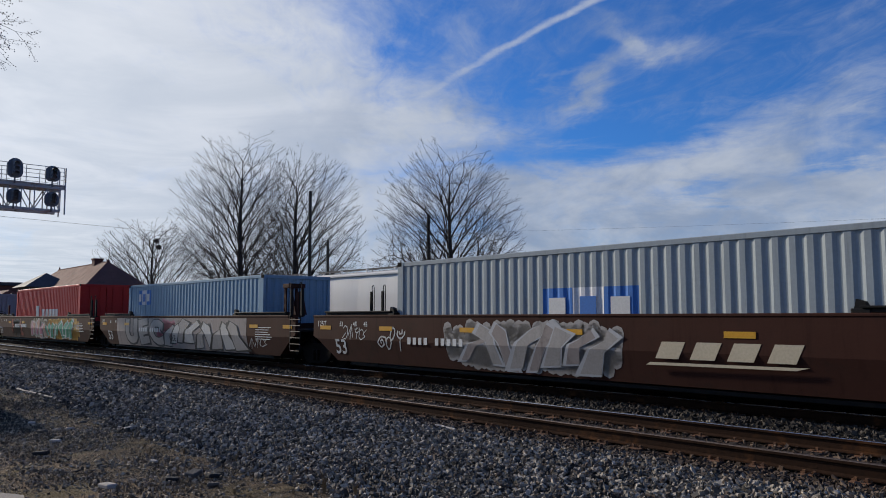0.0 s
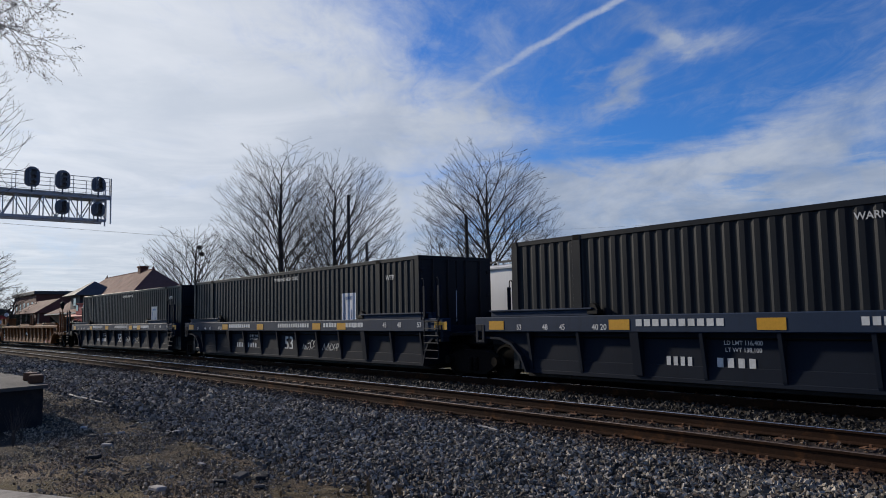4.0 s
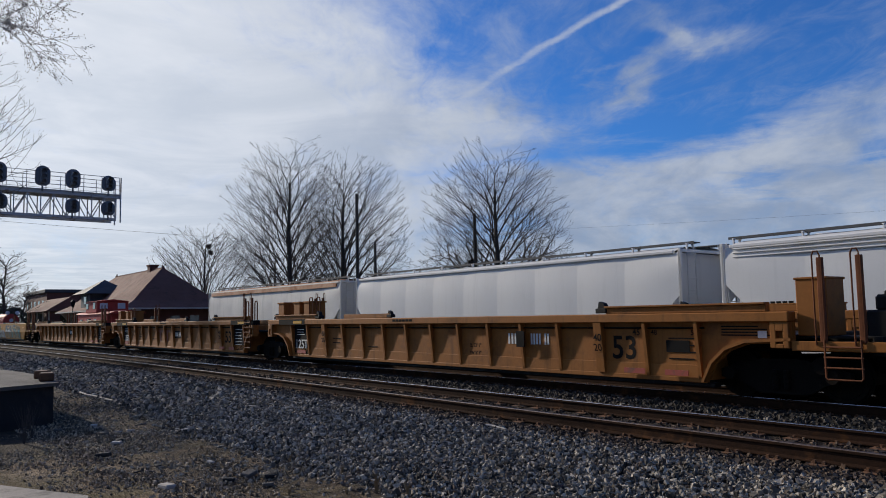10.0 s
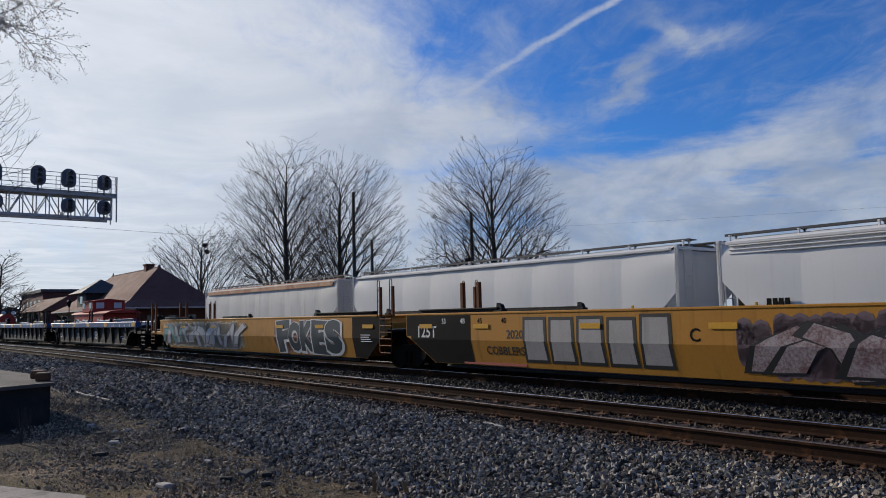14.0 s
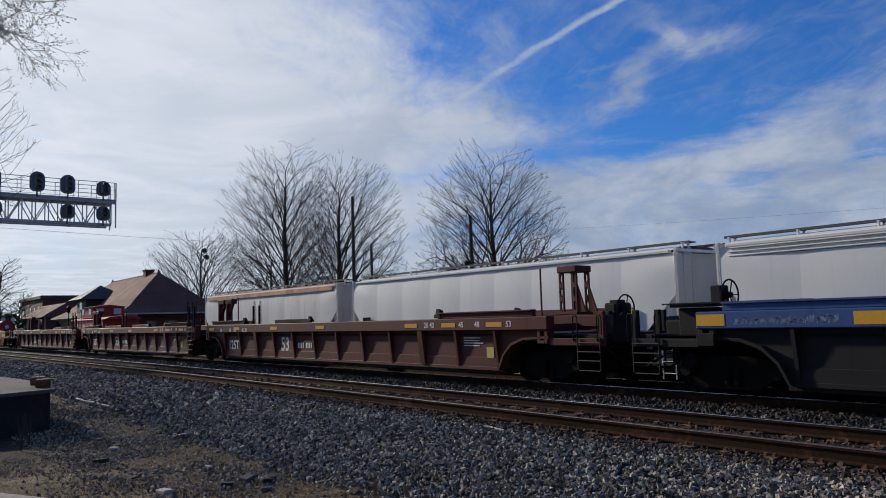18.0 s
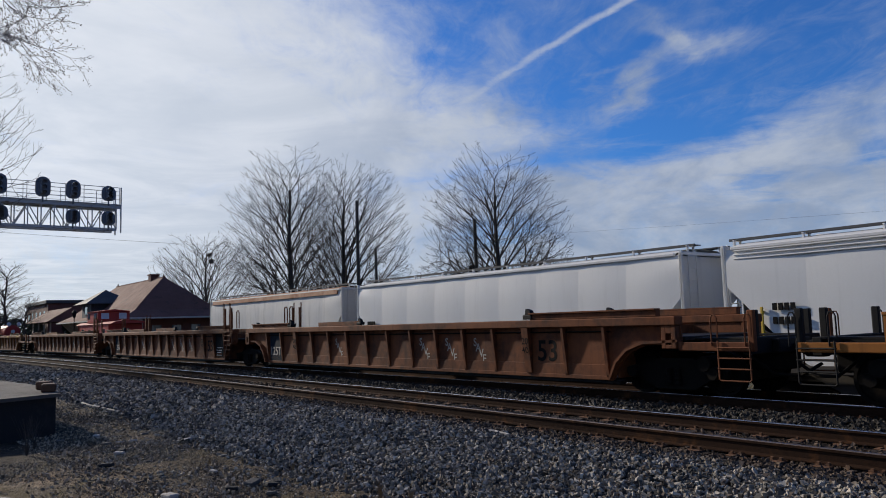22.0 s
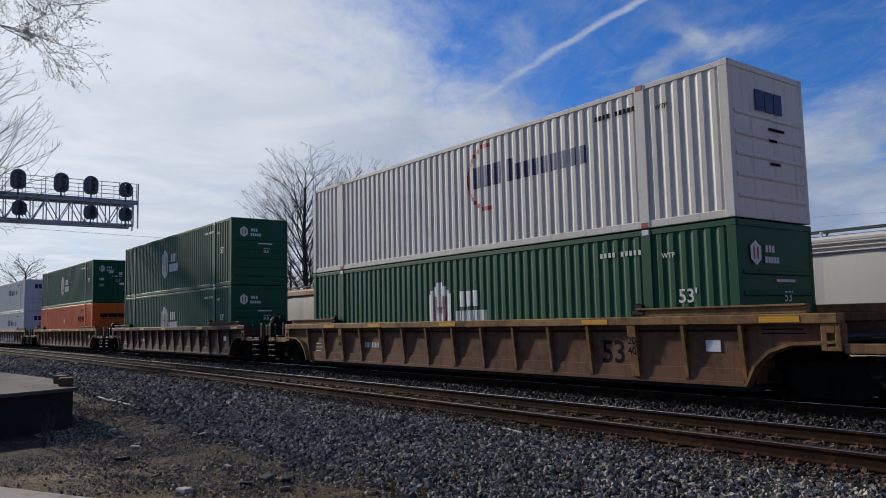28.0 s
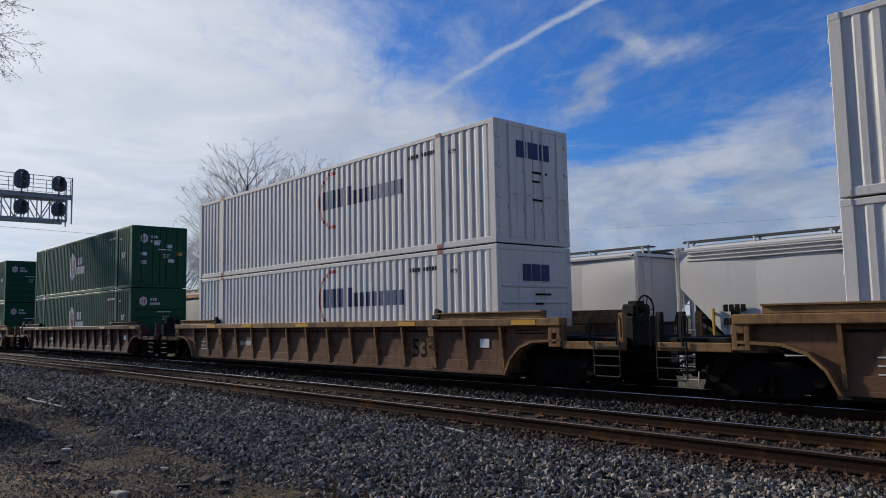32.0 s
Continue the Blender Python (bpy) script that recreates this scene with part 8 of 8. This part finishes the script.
def bare_tree(x, y, base, height, width, seed, label, bole=0.2, trunk_r=0.3, tips=700, widest=0.5, skirt=0.25, thin=1.0, lean=0.0, rise=0.8, nests=()):
    """A leafless tree: the crown's tips are spread through a dome, and the boughs fork again and again on their way to them."""
    rnd = random.Random(seed)
    t = thing("tree", label, "tree", at=pose(x, y, base))
    trunk, crown = G(), G()
    zw, zs = height * widest, height * skirt

    def tip():
        """A place in the dome, most often near its skin."""
        a, h = rnd.uniform(0, 6.2832), rnd.uniform(-0.62, 1.0)
        out = (1 - h * h) ** 0.5
        q = 0.25 + 0.75 * rnd.random() ** 0.5
        lump = 1 + 0.06 * math.sin(2 * a + 3 * h + seed) + 0.05 * math.sin(5 * a + 7 * h + seed)
        r = width / 2 * out ** 0.85 * q * lump
        z = zw + (height - zw if h > 0 else (zw - zs) * 1.33) * h * (q if h > 0 else 1.0) * lump
        return (r * math.cos(a) + lean * z / height, r * math.sin(a), max(z, zs * 0.9))

    def twig(p, d, l, r, kids):
        m = p + d * l * 0.5 + Vector((rnd.uniform(-1, 1), rnd.uniform(-1, 1), rnd.uniform(-0.6, 1))) * 0.09 * l
        q = p + d * l + Vector((0, 0, 0.10 * l))
        crown.tube([p, m, q], r, 3, r * 0.6, close=False)
        for _ in range(kids):
            nd = (d + Vector((rnd.gauss(0, 1), rnd.gauss(0, 1), rnd.gauss(0.15, 1))) * 0.42).normalized()
            twig(m.lerp(q, rnd.random()), nd, l * rnd.uniform(0.5, 0.8), r * 0.8, 0)

    fine = 0.0125 * thin

    def bough(p, d, tips_, lev):
        n = len(tips_)
        c = Vector(tips_.mean(axis=0))
        v = c - p
        l = max(v.length, 0.05)
        r = fine * n ** 0.55
        if n == 1:
            nd = (v / l * 0.85 + d * 0.15).normalized()
            q = p + nd * l
            crown.tube([p, p.lerp(q, 0.5) + d * 0.06 * l, q], r * 1.15, 3, r * 0.9, close=False)
            for _ in range(2):
                twig(q, (nd + Vector((rnd.gauss(0, 1), rnd.gauss(0, 1), rnd.gauss(0.2, 1))) * 0.3).normalized(), rnd.uniform(0.03, 0.05) * height * 0.6, r * 0.85, 2)
            return
        f = rnd.uniform(0.26, 0.40) if n > 3 else rnd.uniform(0.4, 0.6)
        nd = (v / l * 0.72 + d * 0.28).normalized()
        q = p + nd * l * f + Vector((rnd.uniform(-1, 1), rnd.uniform(-1, 1), rnd.uniform(-1, 1))) * 0.03 * l
        m = p.lerp(q, 0.5) + (d - nd) * 0.14 * l * f
        (trunk if lev < 2 else crown).tube([p, m, q], r * 1.08, 6 if lev < 2 else 4 if n > 6 else 3, r * 0.94, close=False)
        if n < 40:
            for _ in range(rnd.choice((0, 1, 1))):
                o = d.orthogonal().normalized()
                a = rnd.uniform(0, 6.28)
                sd = (nd * 0.6 + (o * math.cos(a) + d.cross(o) * math.sin(a)) * 0.8).normalized()
                twig(m, sd, rnd.uniform(0.025, 0.055) * height * 0.8, fine * 0.85, 1)
        w = tips_ - np.array(q)
        w = w / (np.linalg.norm(w, axis=1, keepdims=True) + 1e-6)
        g = w - w.mean(axis=0)
        axis = np.linalg.eigh(g.T @ g)[1][:, 2]
        order = np.argsort(g @ axis)
        k = min(n - 1, max(1, int(round(n * rnd.uniform(0.34, 0.66)))))
        for part_ in (order[:k], order[k:]):
            bough(q, nd, tips_[part_], lev + 1)

    pts = np.array([tip() for _ in range(tips)])
    top = 0.80
    spine = [Vector((0.13 * math.sin(k * 0.9 + seed) + lean * 0.06 * k * 0.5, 0.1 * math.cos(k + seed), height * top * k / 10)) for k in range(11)]
    trunk.tube(spine, trunk_r, 8, trunk_r * 0.25, close=False)
    # each tip springs from the trunk as far below it as its bough climbs
    foot = np.clip(pts[:, 2] - np.hypot(pts[:, 0], pts[:, 1]) * rise - 0.10 * height, bole * height, top * height)
    bins = np.round(foot / (height * top) * 10).astype(int)
    for b in sorted(set(bins.tolist())):
        here = pts[bins == b]
        az = np.arctan2(here[:, 1], here[:, 0]) + b * 1.1
        count = max(1, min(5, len(here) // 22))
        sector = np.floor((az % 6.2832) / 6.2832 * count).astype(int)
        for s_ in range(count):
            group = here[sector == s_]
            if len(group):
                d = (Vector(group.mean(axis=0)) - spine[b]).normalized()
                bough(spine[b], (d + Vector((0, 0, 0.35))).normalized(), group, 0)
    part("trunk", trunk, M_BARK, t)
    part("crown", crown.mesh("crown", M_TWIG, fix=False), None, t, "fine leafless twigs")
    for p in nests:
        g = G()
        for k in range(90):
            a, b = (Vector((rnd.gauss(0, 1), rnd.gauss(0, 1), rnd.gauss(0, 0.8))).normalized() * rnd.uniform(0.2, 0.45) for _ in range(2))
            g.tube([Vector(p) + a, Vector(p) + b], 0.03, 3, 0.02, close=False)
        part("twig_clump", g.mesh("twig_clump", M_BARK, fix=False), None, t, "dark round clump of twigs")
    return t


bare_tree(-73.8, 36.0, -1.5, 22.2, 14.2, 3, "tall leafless tree behind the siding", 0.20, 0.40, 1700, 0.50, 0.25, 0.82, rise=0.75)
bare_tree(-64.0, 36.5, -1.5, 18.3, 12.2, 8, "leafless tree behind the siding beside a taller one", 0.16, 0.34, 1400, 0.48, 0.22, 0.82, lean=3.2, rise=0.8)
bare_tree(-40.3, 35.8, -1.5, 15.1, 11.2, 21, "rounded leafless tree behind the white hopper wagons", 0.28, 0.29, 1600, 0.48, 0.30, 0.72, rise=0.65)
bare_tree(-104.5, 38.0, -1.5, 16.6, 15.4, 34, "broad leafless tree beside the station", 0.10, 0.30, 650, 0.62, 0.3, 1.2, rise=1.2, nests=((2.6, -0.5, 13.2), (4.4, -0.8, 12.2)))
bare_tree(-86.0, 40.0, -1.5, 12.0, 10.0, 36, "smaller leafless tree beside the station", 0.12, 0.2, 420, 0.5, 0.2, 1.1)
bare_tree(-121, 15.6, -1.2, 13.6, 8.0, 41, "distant leafless tree beyond the station", 0.2, 0.22, 260, 0.55, 0.3, 1.5)
bare_tree(-140, 21.0, -1.2, 9.5, 7.0, 42, "distant leafless tree beyond the station", 0.2, 0.15, 200, 0.5, 0.25, 1.6)
bare_tree(-35.0, 0.7, -0.5, 15.4, 9.6, 51, "leafless tree on the near side of the line", 0.3, 0.14, 420, 0.6, 0.35, 0.6)


def shrub(x, y, base, w, h, seed, label):
    """Evergreen mass: many small leaf clumps with gaps."""
    rnd = random.Random(seed)
    t = thing("evergreen_tree", label, "tree", at=pose(x, y, base))
    part("trunk", G().tube([(0, 0, 0), (0, 0, h * 0.7)], 0.2, 6, 0.08), M_BARK, t)
    g = G()
    for k in range(1500):
        a, f = rnd.uniform(0, 6.28), rnd.random()
        r = w / 2 * math.sqrt(rnd.random()) * math.sin(math.pi * min(1, 0.15 + f * 0.85)) ** 0.6 * (1 + 0.25 * math.sin(a * 3 + f * 9))
        c = Vector((r * math.cos(a), r * math.sin(a), 0.3 + f * h))
        s = rnd.uniform(0.12, 0.32)
        u, v = Vector((rnd.uniform(-1, 1), rnd.uniform(-1, 1), rnd.uniform(-1, 1))).normalized() * s, Vector((rnd.uniform(-1, 1), rnd.uniform(-1, 1), rnd.uniform(-1, 1))).normalized() * s
        g.quad(c - u, c + v, c + u, c - v)
    part("crown", g.mesh("crown", M_EVERGREEN, fix=False), None, t, "dense dark leaf clumps")


for i, (x, y, w, h) in enumerate(((-150, 17.5, 9, 6.5), (-158, 22, 9, 5.5), (-150, 12.5, 8, 6), (-165, 30, 6, 5), (-140, 28, 3.0, 6.5), (-152, 24.5, 4, 5))):
    shrub(x, y, -1.3, w, h, 60 + i, "distant dark evergreen trees beyond the station")


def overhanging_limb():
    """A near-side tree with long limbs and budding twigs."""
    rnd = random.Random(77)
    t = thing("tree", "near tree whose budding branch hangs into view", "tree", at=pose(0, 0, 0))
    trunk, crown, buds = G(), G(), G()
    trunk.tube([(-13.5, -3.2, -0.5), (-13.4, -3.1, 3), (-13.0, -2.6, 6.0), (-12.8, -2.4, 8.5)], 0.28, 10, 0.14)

    def grow(p, d, length, r, lev):
        pts = [p]
        for k in range(3):
            d = (d + Vector((rnd.uniform(-1, 1), rnd.uniform(-1, 1), rnd.uniform(-1.0, 0.8))) * 0.13).normalized()
            p = p + d * (length / 3)
            pts.append(p)
        crown.tube(pts, r, 4, r * 0.6, close=False)
        if lev >= 3:
            for q in pts[1:]:
                for _ in range(2):
                    c = q + Vector((rnd.uniform(-1, 1), rnd.uniform(-1, 1), rnd.uniform(-1, 1))) * 0.03
                    s = rnd.uniform(0.004, 0.010)
                    u = Vector((rnd.uniform(-1, 1), rnd.uniform(-1, 1), rnd.uniform(-1, 1))).normalized() * s
                    v = u.orthogonal().normalized() * s
                    buds.quad(c - u, c + v, c + u, c - v)
                    buds.quad(c - u, c + u.cross(v) / s, c + u, c - u.cross(v) / s)
        if lev >= 4:
            return
        for k in range(rnd.choice((3, 4))):
            q = pts[rnd.choice((1, 2, 3))]
            o = d.orthogonal().normalized()
            w = d.cross(o)
            a = rnd.uniform(0, 6.28)
            tl = rnd.uniform(0.35, 0.8)
            nd = (d * math.cos(tl) + (o * math.cos(a) + w * math.sin(a)) * math.sin(tl)).normalized()
            grow(q, nd, length * rnd.uniform(0.5, 0.75), max(0.0022, r * 0.55), lev + 1)
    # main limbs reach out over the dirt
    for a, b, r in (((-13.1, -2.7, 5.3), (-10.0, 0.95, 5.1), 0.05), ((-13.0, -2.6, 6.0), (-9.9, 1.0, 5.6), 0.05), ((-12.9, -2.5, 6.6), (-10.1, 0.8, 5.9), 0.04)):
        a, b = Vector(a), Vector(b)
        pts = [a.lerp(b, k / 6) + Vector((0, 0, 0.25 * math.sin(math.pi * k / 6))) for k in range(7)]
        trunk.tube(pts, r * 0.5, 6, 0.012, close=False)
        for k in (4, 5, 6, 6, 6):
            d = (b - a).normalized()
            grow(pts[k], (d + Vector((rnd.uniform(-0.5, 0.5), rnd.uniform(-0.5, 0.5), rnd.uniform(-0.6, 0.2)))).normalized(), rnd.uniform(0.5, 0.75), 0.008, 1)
    part("trunk", trunk, M_BARK, t)
    part("crown", crown.mesh("crown", M_PALEBARK, fix=False), None, t, "slender pale twigs")
    tagged(part("bud", buds.mesh("bud", M_PALEBARK, fix=False), None, t), kind="stuff")


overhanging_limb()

# ---- near ground: loading dock, slab, litter ----
M_CONC = material("pale_concrete", (0.105, 0.092, 0.078), 0.9, 0.0, (0.075, 0.066, 0.056), bump=0.4, stain=(0.045, 0.038, 0.033))
M_DARKWALL = material("blackish_wall", (0.012, 0.012, 0.013), 0.9, 0.0, (0.02, 0.019, 0.018), bump=0.5, stain=(0.03, 0.026, 0.022))


def dock():
    t = thing("loading_dock", "old loading dock with a pale top and sooty face", "dock", at=pose(0, 0, 0))
    out = [(-17.15, 3.15), (-16.6, 1.8), (-15.6, -1.5), (-18.0, -5.0), (-27.0, -4.0), (-27.5, 2.2), (-23.4, 2.9), (-19.8, 3.3)]
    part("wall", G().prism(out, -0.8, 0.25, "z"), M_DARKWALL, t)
    top = [(-17.05, 3.22), (-16.5, 1.8), (-15.5, -1.5), (-17.95, -5.1), (-27.1, -4.1), (-27.6, 2.3), (-23.4, 2.98), (-19.8, 3.39)]
    part("top_slab", G().prism(top, 0.25, 0.32, "z"), M_CONC, t, "pale worn slab")
    for x, y, a in ((-18.7, 3.2, -20), (-17.75, 3.12, -12)):
        part("block", G().box(-0.2, 0.2, -0.14, 0.14, 0.32, 0.49, 0.025), M_TIEPLATE, t, "rusty block", pose(x, y, 0, 0, 0, a))


dock()
solo("concrete_pad", G().prism([(-9.45, 2.12), (-11.8, 0.9), (-11.0, -5), (3, -5), (3, -1.2), (-4.0, 0.9)], -0.75, -0.44, "z"), material("pale_pad_concrete", (0.30, 0.27, 0.23), 0.9, 0.0, (0.22, 0.195, 0.165), bump=0.4, stain=(0.12, 0.10, 0.085)), "pale concrete pad at the edge of the dirt", "pad", kind="structure")


def litter():
    rnd = random.Random(15)
    M_STICK = material("bleached_wood", (0.42, 0.38, 0.33), 0.85, 0.0, (0.3, 0.26, 0.22), bump=0.3)
    def lie(x, y):
        return land(x, y) + 0.02
    def stick(x0, y0, x1, y1, r, label):
        pts = [(x0 + (x1 - x0) * k / 4, y0 + (y1 - y0) * k / 4 + rnd.uniform(-0.03, 0.03), lie(x0 + (x1 - x0) * k / 4, y0 + (y1 - y0) * k / 4) + 0.02) for k in range(5)]
        solo("stick", G().tube(pts, r, 6, r * 0.6), M_STICK, label, "stick")
    stick(-23.2, 4.9, -19.6, 5.05, 0.035, "long pale bleached stick lying on the dirt")
    stick(-9.0, 7.72, -8.5, 7.62, 0.025, "short pale splinter on the ballast")
    for i in range(26):
        x = rnd.uniform(-17, -8)
        y = rnd.uniform(2.2, 4.4) + (-x - 8) * 0.09
        s = rnd.uniform(0.03, 0.11)
        g = G().box(-s, s, -s * 0.7, s * 0.7, -s * 0.2, s * 0.35, s * 0.12)
        solo("stone", g, (M_CONC, M_DARKWALL, M_STICK)[i % 3], "loose flat stone on the dirt", "stone", "stones on the dirt", at=pose(x, y, lie(x, y), rnd.uniform(-8, 8), rnd.uniform(-8, 8), rnd.uniform(0, 180)))
    # dry weeds
    M_DRY = material("dry_grass", (0.24, 0.16, 0.075), 0.9, 0.0, (0.16, 0.11, 0.06), bump=0.0)
    def weed(x, y, h, n, mat=M_DRY, label="tuft of dry brown weeds"):
        g = G()
        for k in range(n):
            a, l = rnd.uniform(0, 6.28), rnd.uniform(0.05, 0.4) * h
            g.tube([(0, 0, 0), (l * 0.4 * math.cos(a), l * 0.4 * math.sin(a), h * rnd.uniform(0.4, 0.6)), (l * math.cos(a), l * math.sin(a), h * rnd.uniform(0.7, 1.0))], 0.004, 3, 0.001, close=False)
        solo("weed", g.mesh("weed", mat, fix=False), None, label, "weeds", "weeds on the dirt", "stuff", at=pose(x, y, lie(x, y) - 0.03))
    weed(-7.5, 4.75, 0.28, 26)
    weed(-7.1, 4.9, 0.2, 18)
    for i in range(14):
        x = rnd.uniform(-13, -7)
        weed(x, rnd.uniform(3.4, 5.0), rnd.uniform(0.06, 0.14), 16)
    weed(-14.6, 2.25, 0.75, 20, M_TWIG, "leafless weed stalks against the dock")
    weed(-15.4, 2.5, 0.6, 16, M_TWIG, "leafless weed stalks against the dock")


litter()


# ---- what moves ----
SPEED = 22.46


def motions():
    times = [0.0, 1 / 30] + [float(k) for k in range(1, 32)] + [32 - 1 / 30, 32.0]
    for ob in TRAIN:
        u, z = ob["u"], 0.0
        if "z" in ob:
            z = ob["z"]
        walk(ob, [(t, on_track(MAIN_Y, u + SPEED * t, z)) for t in times])


motions()
